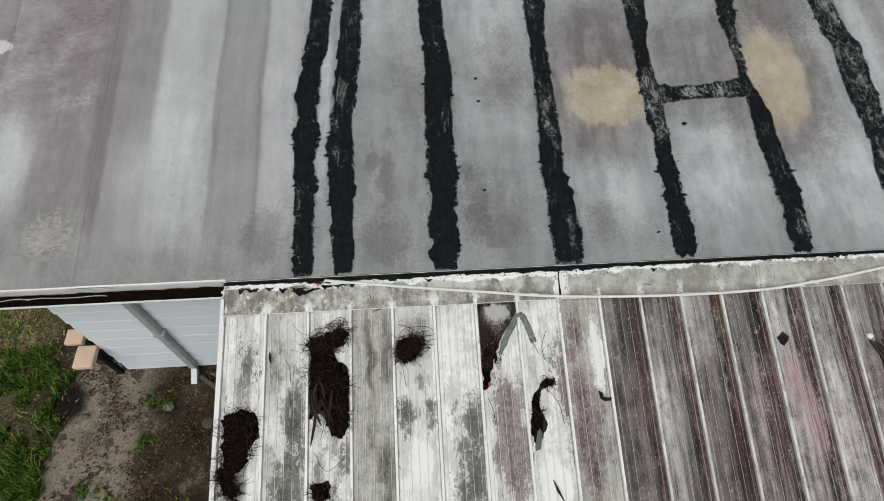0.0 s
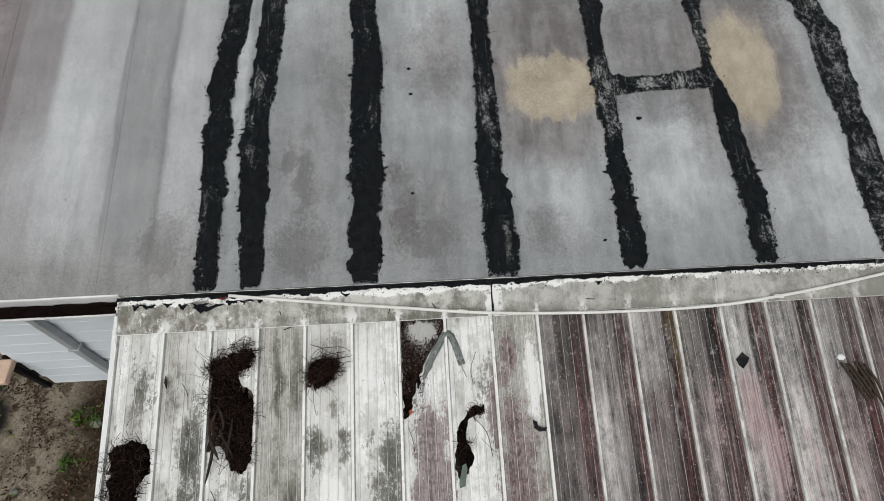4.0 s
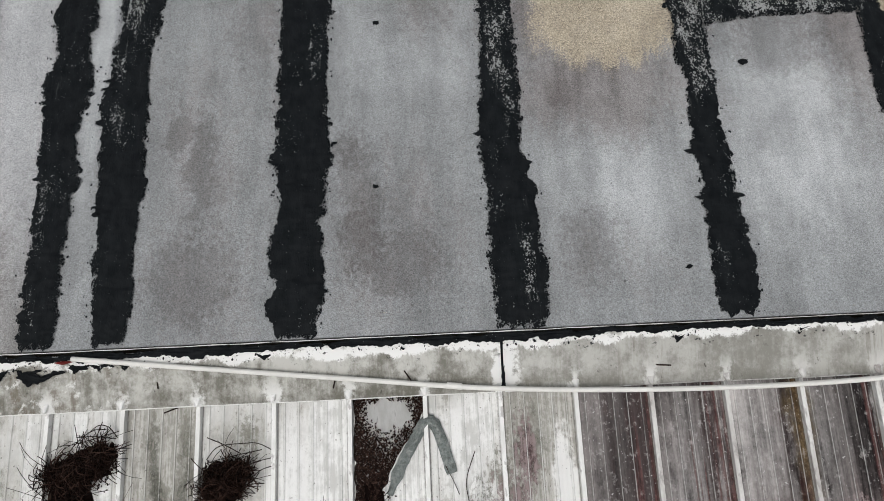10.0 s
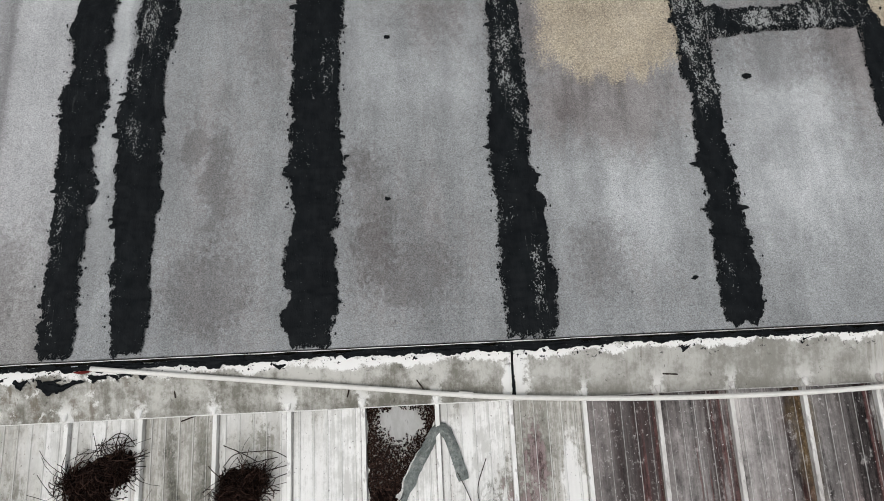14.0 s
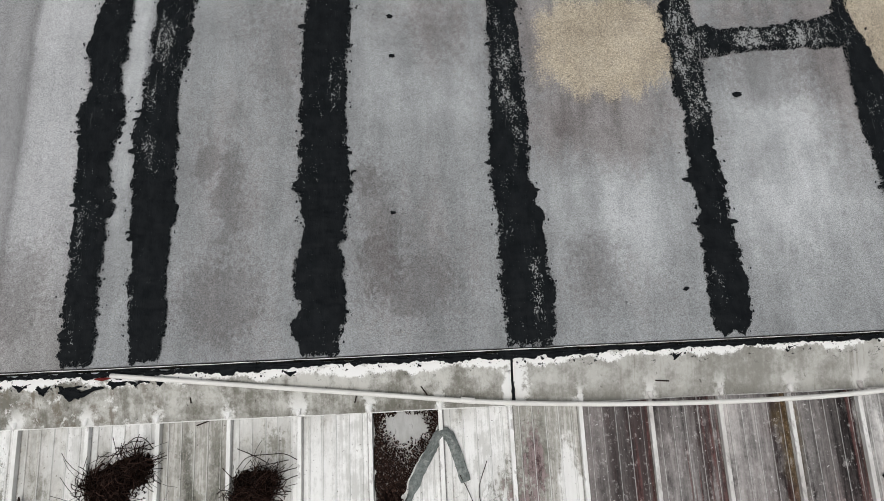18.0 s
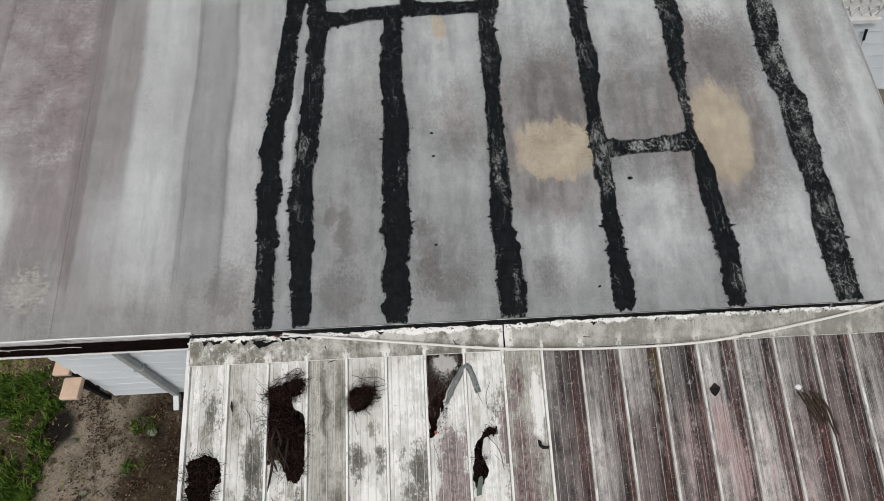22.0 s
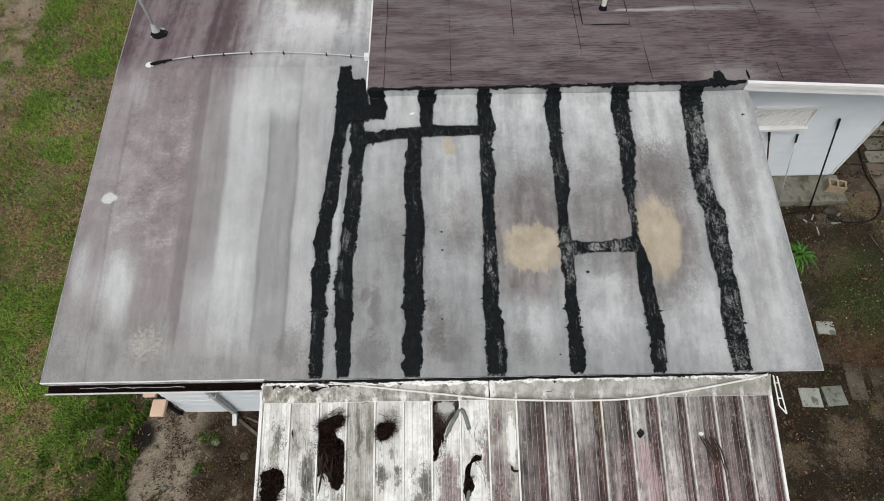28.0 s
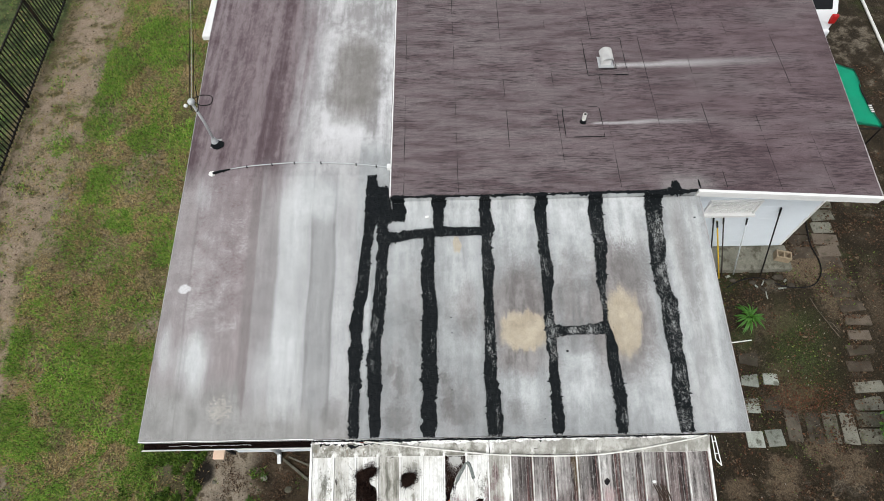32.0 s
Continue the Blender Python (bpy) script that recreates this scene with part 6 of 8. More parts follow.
tube(bm, [on_roof(-2.42 + 5.4 * k / 90, 0.009 + 0.003 * noise.noise((k * 0.5, 1, 1)), 0.006) for k in range(91)], [0.0022 * max(0.15, 0.8 + noise.noise((k * 0.7, 1, 5))) for k in range(91)], 5)
part("eave_lip", bm, RIB, front_roof, "thin chalky metal edge")
# tar on the flat roof's corner
bm = bmesh.new()
rng = random.Random(5)
ring = [(3.09 + 0.075 * math.cos(a) * (1 + 0.6 * noise.noise((a * 3, 1, 1))), 3.60 + 0.14 * math.sin(a) * (1 + 0.5 * noise.noise((a * 3, 2, 1)))) for a in (2 * math.pi * i / 40 for i in range(40))]
slab(bm, [(x, y, BACK + 0.014) for x, y in ring], 0.012)
part("tar_blot", bm, TAR, back_roof, "black tar blot")
bm = bmesh.new()
ring = [(3.47 + 0.012 * math.cos(a) * (1 + 0.5 * noise.noise((a * 4, 1, 7))), 3.66 + 0.08 * math.sin(a) * (1 + 0.4 * noise.noise((a * 4, 2, 7)))) for a in (2 * math.pi * i / 30 for i in range(30))]
slab(bm, [(x, y, BACK + 0.012) for x, y in ring], 0.010)
part("tar_blot", bm, TAR, back_roof, "black tar blot")

# ---- gutter, downspout and what lies by the wall ----
gutter = thing("gutter", "white eave gutter choked with black leaves", "gutter")
bm = bmesh.new()
prof = [(0.010, -0.02), (0.006, -0.11), (-0.075, -0.11), (-0.085, -0.052), (-0.098, -0.047), (-0.099, -0.058), (-0.090, -0.062), (-0.080, -0.118), (0.012, -0.118)]
ends = [[bm.verts.new(on_roof(x, d, h)) for d, h in prof] for x in (-4.83, -4.2, -3.6, -3.0, -2.47)]
for a, b in zip(ends, ends[1:]):
    for i in range(len(prof) - 1):
        bm.faces.new((a[i], b[i], b[i + 1], a[i + 1]))
bm.faces.new(ends[0])
bm.faces.new(ends[-1][::-1])
part("trough", bm, WHITE, gutter)
bm = bmesh.new()
rows = []
for i in range(120):
    x = -4.815 + 2.335 * i / 119
    rows.append([bm.verts.new(on_roof(x, 0.002 - 0.016 * j, -0.072 + 0.022 * noise.noise((x * 9, j * 0.7, 3)) + 0.01 * noise.noise((x * 40, j, 3)))) for j in range(6)])
for a, b in zip(rows, rows[1:]):
    for j in range(5):
        bm.faces.new((a[j], a[j + 1], b[j + 1], b[j]))
part("leaf_sludge", bm, MULCH, gutter, "black rotten leaves in the trough")
wire = thing("cable", "loose grey-white cable lying in the gutter", "cable")
for seed, a, b in ((1, -4.45, -3.85), (2, -3.95, -3.3)):
    pts = [on_roof(a + (b - a) * i / 7, -0.035 + 0.022 * noise.noise((i * 0.8, seed, 2)), -0.040 + 0.008 * math.cos(i * 0.8)) for i in range(8)]
    part("strand", tube(bmesh.new(), glide(pts, 3), 0.0035, 6), VERGE, wire, "", True)

spout = thing("downspout", "white metal downspout on the pale wall", "downspout")
bm = bmesh.new()
box(bm, (-3.54, 0.21, 0.12), (-3.475, 0.275, 2.18), bevel=0.008)
part("pipe", bm, STEEL, spout, "dull grey-white pipe")
bm = bmesh.new()
box(bm, (-0.033, -0.12, -0.036), (0.033, 0.05, 0.036), Matrix.Translation((-3.507, 0.19, 0.075)) @ Matrix.Rotation(radians(28), 4, "X"), bevel=0.008)
part("elbow", bm, STEEL, spout, "dull outlet elbow")
bm = bmesh.new()
box(bm, (-3.555, 0.205, 1.0), (-3.46, 0.295, 1.03))
part("strap", bm, STEEL, spout)

stool = thing("small_stool", "peach plastic seat board on an added dark support", "stool")
bm = bmesh.new()
box(bm, (-4.43, 0.055, 0.66), (-4.24, 0.285, 0.73), bevel=0.02)
part("seat", bm, PEACH, stool, "peach plastic seat board")
# support added under the seat, black to match the shade below it
bm = bmesh.new()
box(bm, (-4.36, 0.245, -0.02), (-4.30, 0.285, 0.662), bevel=0.006)
part("stand", bm, RUBBER, stool, "added support, dark like the shade beneath the seat")
tray = thing("plastic_tray", "pale peach plastic tray behind the stool", "tray")
bm = bmesh.new()
box(bm, (-4.62, 0.34, 0.60), (-4.44, 0.50, 0.66), bevel=0.012)
part("body", bm, PEACH, tray)
# support added under the tray, its colour darkened as if in shade
bm = bmesh.new()
box(bm, (-4.60, 0.36, -0.02), (-4.46, 0.48, 0.602), bevel=0.004)
part("stand", bm, SHADOWED, tray, "added support under the tray, dark as shade")

for (x0, y0), (x1, y1), r in (((-3.46, 0.16), (-2.80, -0.33), 0.022), ((-3.36, 0.19), (-2.75, -0.06), 0.014)):
    timber = thing("timber", "grey weathered timber lying on the soil", "timber", "timbers by the wall")
    bm = bmesh.new()
    p, q = Vector((x0, y0, r + 0.01)), Vector((x1, y1, r + 0.015))
    d = q - p
    m = Matrix.Translation((p + q) / 2) @ d.to_track_quat("X", "Z").to_matrix().to_4x4()
    box(bm, (-d.length / 2, -r, -r), (d.length / 2, r, r), m, bevel=0.008)
    part("beam", bm, SLABS, timber)
for i, (x, y, s) in enumerate(((-3.3, -0.35, 0.05), (-4.35, -0.75, 0.035), (-3.75, -0.15, 0.045), (-4.6, -0.2, 0.03), (-3.05, -0.6, 0.04))):
    bm = bmesh.new()
    bmesh.ops.create_icosphere(bm, subdivisions=3, radius=s)
    for v in bm.verts:
        v.co *= 1 + 0.35 * noise.noise(v.co * 25 + Vector((i, 0, 0)))
        v.co = Vector((v.co.x * 1.3 + x, v.co.y + y, v.co.z * 0.6 + 0.02))
    tagged(part("stone", bm, SLABS, None, "", True), "small pale stone lying on the soil", "stone", "stones by the wall")

# ---- things on the patio cover ----
def needles(bm, places, rng, count, reach, on=on_cover, thick=0.0016):
    """Bent pine needles tossed round a heap."""
    for _ in range(count):
        cx, cy, r = rng.choice(places)
        a, d = rng.uniform(0, 2 * math.pi), r * math.sqrt(rng.random())
        x, y = cx + d * math.cos(a), cy + d * math.sin(a)
        b, ln = rng.uniform(0, 2 * math.pi), rng.uniform(0.4, 1.0) * reach
        bend = rng.choice((0.25, 0.5, 1.4)) * rng.uniform(-1, 1)
        h0, h1 = rng.uniform(0.012, 0.04), rng.uniform(0.006, 0.05)
        pts = []
        for i in range(5):
            t = i / 4
            ang = b + bend * t
            x2, y2 = x + ln * t * math.cos(ang), y + ln * t * math.sin(ang)
            pts.append(on(x2, y2, h0 + (h1 - h0) * t + 0.02 * math.sin(math.pi * t)))
        tube(bm, pts, thick * rng.uniform(0.7, 1.4), 3, False)


def crumbs(parent, spots, count, seed):
    """Black rotten flakes strewn over and round a heap, thinning outwards."""
    rng = random.Random(seed)
    v, f = [], []
    while len(f) < count:
        cx, cy, rx, ry = rng.choice(spots)
        a, d = rng.uniform(0, 2 * math.pi), abs(rng.gauss(0.75, 0.33))
        x, y = cx + d * rx * math.cos(a), cy + d * ry * math.sin(a)
        if d > 0.95 and noise.noise((x * 26, y * 26, seed)) < 0.05 + 0.5 * (d - 0.95):
            continue
        if abs((x - X0) / WIDE - round((x - X0) / WIDE)) < 0.045:
            continue
        s, b = rng.uniform(0.002, 0.0075), rng.uniform(0, 6.28)
        c = on_cover(x, y, rng.uniform(0.004, 0.016) + 0.02 * max(0.0, 1 - d))
        p, q = Vector((math.cos(b), math.sin(b), rng.uniform(-0.4, 0.4))) * s, Vector((-math.sin(b), math.cos(b), 0.2)) * s * 0.55
        n = len(v)
        v += [tuple(c - p), tuple(c - q), tuple(c + p), tuple(c + q)]
        f.append((n, n + 1, n + 2, n + 3))
    me = bpy.data.meshes.new("leaf_crumb")
    me.from_pydata(v, [], f)
    me.materials.append(NEEDLE)
    tagged(part("leaf_crumb", me, NEEDLE, parent), "black rotten leaf crumbs", kind="stuff")


def heap(name, label, spots, seed, count, reach, sunk=-0.03, fill=1.0):
    """Rotten needles packed in a tear, with loose ones sprayed over the pan."""
    top = thing(name, label, "debris", "needle heaps on the cover")
    rng = random.Random(seed)
    bm = bmesh.new()
    for cx, cy, rx, ry in spots:
        r = bmesh.ops.create_icosphere(bm, subdivisions=4, radius=1.0)
        for v in r["verts"]:
            k = 0.97 + 0.45 * noise.noise(v.co * 2.3 + Vector((seed, cx, cy))) + 0.38 * noise.noise(v.co * 6 + Vector((seed, 0, 0))) + 0.24 * noise.noise(v.co * 15)
            q = v.co * k
            v.co = on_cover(cx + q.x * rx * fill, cy + q.y * ry * fill, sunk + q.z * 0.05)
    part("mulch", bm, MULCH, top, "rotten dark mulch", True)
    bm = bmesh.new()
    needles(bm, [(cx, cy, min(rx, ry) * 1.05) for cx, cy, rx, ry in spots], rng, count, reach * 0.62, thick=0.0014)
    needles(bm, [(cx, cy, max(rx, ry) * 1.15) for cx, cy, rx, ry in spots], rng, count // 14, reach * 1.3, thick=0.0012)
    part("needles", bm, NEEDLE, top, "loose brown pine needles")
    crumbs(top, spots, count * 3, seed + 50)
    return top


heap("needle_heap", "dark heap of pine needles in a torn roof pan", [(-2.32, -1.00, 0.125, 0.13), (-2.33, -1.16, 0.115, 0.12), (-2.39, -1.31, 0.06, 0.09), (-2.35, -1.41, 0.06, 0.05)], 1, 600, 0.15)
big = heap("needle_heap", "long dark heap of pine needles and bark filling a torn pan", [(-1.72, -0.47, 0.13, 0.085), (-1.76, -0.66, 0.09, 0.16), (-1.66, -0.80, 0.11, 0.17), (-1.64, -0.98, 0.08, 0.13), (-1.625, -0.405, 0.065, 0.055), (-1.80, -0.47, 0.05, 0.06)], 2, 820, 0.15)
rng = random.Random(8)
for i in range(6):
    bm = bmesh.new()
    x, y = rng.uniform(-1.81, -1.62), rng.uniform(-0.86, -0.70)
    ln, tilt = rng.uniform(0.12, 0.34), rng.uniform(-0.03, 0.06)
    pts = [on_cover(x + tilt * t + 0.015 * math.sin(t * 3 + i), y - ln * t, 0.058 + 0.012 * math.cos(t * 4 + i)) for t in (0, 0.3, 0.6, 0.85, 1)]
    tube(bm, pts, [0.003, 0.009, 0.010, 0.007, 0.002], 6)
    part("bark_strip", bm, TWIG, big, "ragged strip of bark")
heap("needle_heap", "small heap of pine needles at a hole", [(-1.77, -1.45, 0.05, 0.045)], 3, 60, 0.12)
nest = heap("needle_nest", "round nest of pine needles stuck in a hole", [(-1.13, -0.525, 0.090, 0.085), (-1.17, -0.56, 0.055, 0.08), (-1.08, -0.50, 0.06, 0.06)], 4, 520, 0.12)
# long stems arching out of the heaps
STEMS = ((nest, [(-1.204, -0.434), (-1.151, -0.385), (-1.052, -0.377), (-0.993, -0.38), (-0.935, -0.411)]), (nest, [(-1.204, -0.349), (-1.122, -0.381), (-1.066, -0.417)]),
         (nest, [(-1.203, -0.448), (-1.12, -0.428), (-0.982, -0.405)]), (nest, [(-1.05, -0.478), (-1.011, -0.452), (-0.938, -0.437)]), (nest, [(-1.029, -0.516), (-0.981, -0.482), (-0.934, -0.467)]),
         (nest, [(-1.039, -0.539), (-1.0, -0.53), (-0.97, -0.533)]), (big, [(-1.801, -0.354), (-1.717, -0.348), (-1.562, -0.308)]), (big, [(-1.731, -0.324), (-1.65, -0.323), (-1.57, -0.336)]),
         (big, [(-1.676, -0.303), (-1.633, -0.281), (-1.593, -0.29), (-1.565, -0.332)]), (big, [(-1.763, -0.389), (-1.708, -0.334), (-1.652, -0.299), (-1.612, -0.299)]), (big, [(-1.798, -0.443), (-1.712, -0.41), (-1.626, -0.376)]))
for top, pts in STEMS:
    n = len(pts) - 1
    line = glide([on_cover(x, y, 0.016 + 0.02 * math.sin(math.pi * i / n)) for i, (x, y) in enumerate(pts)], 5)
    part("stem", tube(bmesh.new(), line, 0.0019, 5), TWIG, top, "long dry stem", True)
heap("leaf_heap", "leaf litter fallen through the torn pan", [(-0.535, -0.66, 0.075, 0.19)], 5, 60, 0.06, -0.05)
heap("needle_heap", "strip of rotten needles along a tear", [(-0.25, -1.02, 0.03, 0.12), (-0.15, -0.82, 0.06, 0.03)], 6, 80, 0.10, -0.02)

# white sheet for the pan's own face, raised for light, under black leaf crumbs
lower = thing("pan_face_sheet", "white sheet for the torn pan's own face, strewn with black leaf crumbs", "panel")
bm = bmesh.new()
rows = []
for i in range(13):
    rows.append([bm.verts.new(on_cover(-0.612 + 0.285 * i / 12, -0.19 - 0.50 * j / 16, -0.016 + 0.003 * noise.noise((i, j, 1)))) for j in range(17)])
for a, b in zip(rows, rows[1:]):
    for j in range(16):
        bm.faces.new((a[j], a[j + 1], b[j + 1], b[j]))
bmesh.ops.solidify(bm, geom=bm.faces[:], thickness=0.006)
part("panel", bm, RIB, lower)
rng = random.Random(12)
v, f = [], []
while len(f) < 13000:
    x, y = rng.uniform(-0.612, -0.325), rng.uniform(-0.70, -0.20)
    blob = math.hypot((x + 0.475) / 0.088, (y + 0.292) / 0.058) + 0.35 * noise.noise((x * 25, y * 25, 3))
    thickly = min(1.0, max(0.0, (blob - 0.95) * 1.6))
    if -0.50 < y < -0.33:
        thickly *= 0.10 + 0.75 * abs(x + 0.475) / 0.13 + 0.5 * max(0.0, (-0.36 - y) / 0.12)
    if rng.random() > thickly:
        continue
    s, a = rng.uniform(0.002, 0.006), rng.uniform(0, 6.28)
    c = on_cover(x, y, -0.010 + rng.uniform(0, 0.007))
    d, w = Vector((math.cos(a), math.sin(a), rng.uniform(-0.4, 0.4))) * s, Vector((-math.sin(a), math.cos(a), 0.2)) * s * 0.6
    n = len(v)
    v += [tuple(c - d), tuple(c - w), tuple(c + d), tuple(c + w)]
    f.append((n, n + 1, n + 2, n + 3))
me = bpy.data.meshes.new("leaf_crumb")
me.from_pydata(v, [], f)
me.materials.append(NEEDLE)
tagged(part("leaf_crumb", me, NEEDLE, lower), "black rotten leaf crumbs", kind="stuff")

# grey tape over the torn edge
tape = thing("sealant_tape", "grey sealant tape bent over a torn pan edge", "tape")
bm = bmesh.new()
path = glide([(-0.475, -0.60, 0), (-0.425, -0.49, 0), (-0.365, -0.39, 0), (-0.330, -0.335, 0), (-0.295, -0.330, 0), (-0.262, -0.40, 0), (-0.225, -0.53, 0)], 6)
rows = []
for i, p in enumerate(path):
    d = (path[min(i + 1, len(path) - 1)] - path[max(i - 1, 0)]).normalized()
    w = Vector((-d.y, d.x, 0)) * (0.023 + 0.007 * noise.noise((i * 0.9, 1, 1))) * (0.6 if i < 3 else 1)
    rows.append([bm.verts.new(on_cover((p + w * c).x, (p + w * c).y, 0.010 + (0.028 if 0.25 < i / len(path) < 0.8 else 0.01) * (1 - abs(c)))) for c in (-1, -0.6, 0, 0.6, 1)])
for a, b in zip(rows, rows[1:]):
    for k in range(4):
        bm.faces.new((a[k], b[k], b[k + 1], a[k + 1]))
part("strip", bm, SEALANT, tape, "", True)


def scrap(name, label, category, material, outline, h=0.012, thick=0.008):
    """A flat torn scrap lying on the cover."""
    bm = bmesh.new()
    up = [bm.verts.new(on_cover(x, y, h + 0.004 * noise.noise((x * 30, y * 30, 2)))) for x, y in outline]
    lo = [bm.verts.new(on_cover(x, y, h - thick)) for x, y in outline]
    bm.faces.new(up)
    bm.faces.new(lo[::-1])
    n = len(up)
    for i in range(n):
        bm.faces.new((up[i], lo[i], lo[(i + 1) % n], up[(i + 1) % n]))
    return tagged(part(name, bm, material), label, category)


scrap("shingle_scrap", "black square scrap of roofing felt on the cover", "scrap", RUBBER, [(1.565, -0.592), (1.612, -0.548), (1.648, -0.585), (1.635, -0.615), (1.60, -0.65), (1.578, -0.63)])
scrap("bark_scrap", "curled black scrap of bark on the cover", "scrap", RUBBER, [(0.20, -0.895), (0.225, -0.91), (0.225, -0.935), (0.25, -0.945), (0.285, -0.945), (0.275, -0.965), (0.235, -0.968), (0.205, -0.945)], 0.02, 0.016)
scrap("glass_scrap", "greenish plastic scrap by the tear", "scrap", painted("green_scrap", (0.085, 0.12, 0.095), 0.4, 0.3, 20), [(-0.262, -1.14), (-0.238, -1.13), (-0.232, -1.16), (-0.25, -1.26), (-0.285, -1.27), (-0.287, -1.24)], 0.014, 0.01)
scrap("brick_chip", "small orange chip by the torn pan", "chip", painted("orange_chip", (0.45, 0.12, 0.05), 0.8, 0.2, 30), [(-0.58, -0.80), (-0.565, -0.79), (-0.555, -0.81), (-0.57, -0.825)], 0.012, 0.014)
for i, pts in enumerate(([(-0.19, -1.46), (-0.165, -1.53), (-0.13, -1.60)], [(-2.123, -0.50), (-2.121, -0.54), (-2.112, -0.58)], [(-1.38, -0.245), (-1.32, -0.225)], [(-0.40, -0.125), (-0.37, -0.17)], [(-0.86, -0.10), (-0.84, -0.06)], [(-2.02, -0.10), (-2.0, -0.07)], [(-1.40, -0.12), (-1.394, -0.15)], [(-0.678, -0.142), (-0.687, -0.182)], [(-0.403, -0.074), (-0.406, -0.11)], [(-0.926, -0.035), (-0.942, -0.075)], [(0.62, -0.15), (0.68, -0.155)])):
    bm = bmesh.new()
    tube(bm, [on_roof(x, y, -0.045) if y > -0.2 else on_cover(x, y, 0.02) for x, y in pts], [0.003, 0.010, 0.003] if i in (0, 1) else 0.003, 5)
    tagged(part("twig", bm, TWIG), "dark twig fallen on the patio cover", "twig", "twigs on the cover")
bundle = thing("stick_bundle", "small bundle of rotten brown sticks lying on the cover", "sticks")
for i in range(6):
    bm = bmesh.new()
    x0, x1 = 2.235 + 0.030 * i, 2.35 + 0.026 * i
    y1 = -0.90 - (0.1 if i > 3 else 0.0) + 0.02 * (i % 2)
    tube(bm, [on_cover(x0, -0.645 - 0.01 * (i % 3), 0.02 + 0.006 * (i % 2)), on_cover((x0 + x1) / 2 + 0.004, -0.78, 0.028), on_cover(x1, y1, 0.018)], [0.007, 0.009, 0.006], 6)
    part("stick", bm, ROTTEN, bundle)
bm = bmesh.new()
r = bmesh.ops.create_icosphere(bm, subdivisions=3, radius=1)
for v in r["verts"]:
    q = v.co * (1 + 0.3 * noise.noise(v.co * 3))
    v.co = on_cover(2.255 + q.x * 0.026, -0.612 + q.y * 0.02, 0.006 + q.z * 0.010)
tagged(part("plaster_lump", bm, WHITE, None, "", True), "white lump of dried sealant on the cover", "lump")
for i, pts in enumerate(([(-2.02, -0.55), (-1.98, -0.62), (-1.97, -0.72)], [(-0.25, -0.5), (-0.22, -0.56), (-0.2, -0.61)], [(-0.13, -0.45), (-0.17, -0.56), (-0.16, -0.66)], [(-0.20, -0.83), (-0.10, -0.95), (-0.07, -1.1)], [(-1.8, -1.2), (-1.72, -1.32), (-1.60, -1.25)], [(-0.585, -0.9), (-0.56, -0.98), (-0.55, -1.06)])):
    bm = bmesh.new()
    tube(bm, glide([on_cover(x, y, 0.014) for x, y in pts], 5), 0.0022, 4)
    tagged(part("vine", bm, TWIG), "thin dry vine stem lying on the cover", "vine", "vine stems on the cover")

bm = bmesh.new()
tube(bm, [on_roof(-1.80, -0.030, -0.006), on_roof(-1.765, -0.033, -0.004), on_roof(-1.73, -0.028, -0.008)], [0.003, 0.008, 0.003], 6)
tagged(part("plastic_scrap", bm, DARKRED), "small dark red scrap stuck in the tar", "scrap")
# white plastic pipe sagging along the flashing
conduit = thing("plastic_pipe", "thin white plastic pipe sagging across the flashing", "pipe")
line = [on_roof(-1.72, -0.02, 0.015), on_roof(-1.25, -0.075, -0.012), on_roof(-0.6, -0.15, -0.028), on_roof(0.0, -0.215, -0.035), on_roof(0.75, -0.25, -0.03), on_roof(1.48, -0.245, -0.03), on_roof(2.0, -0.19, -0.03), on_roof(2.4, -0.13, -0.02), on_roof(2.75, -0.07, -0.005), on_roof(3.02, -0.015, 0.012)]
part("tube", tube(bmesh.new(), glide(line, 8), 0.0105, 8), PIPE, conduit, "", True)
for x, y in ((-0.2, -0.195), (1.9, -0.203)):
    bm = bmesh.new()
    p = on_roof(x, y, -0.033)
    tube(bm, [p - Vector((0.03, -0.004, 0)), p + Vector((0.03, -0.004, 0))], 0.0135, 8)
    part("coupling", bm, PIPE, conduit)

# white bracket frame hanging off the cover's end
frame_ob = thing("metal_bracket", "white metal bracket at the end of the patio cover", "bracket")
for a, b in (((3.10, -0.02, -0.03), (3.14, -0.34, -0.10)), ((3.15, -0.03, -0.05), (3.225, -0.42, -0.14)), ((3.10, -0.10, -0.05), (3.165, -0.10, -0.06)), ((3.125, -0.26, -0.085), (3.195, -0.26, -0.10)), ((3.14, -0.34, -0.10), (3.225, -0.42, -0.14))):
    part("bar", tube(bmesh.new(), [on_roof(*a), on_roof(*b)], 0.008, 6), WHITE, frame_ob)

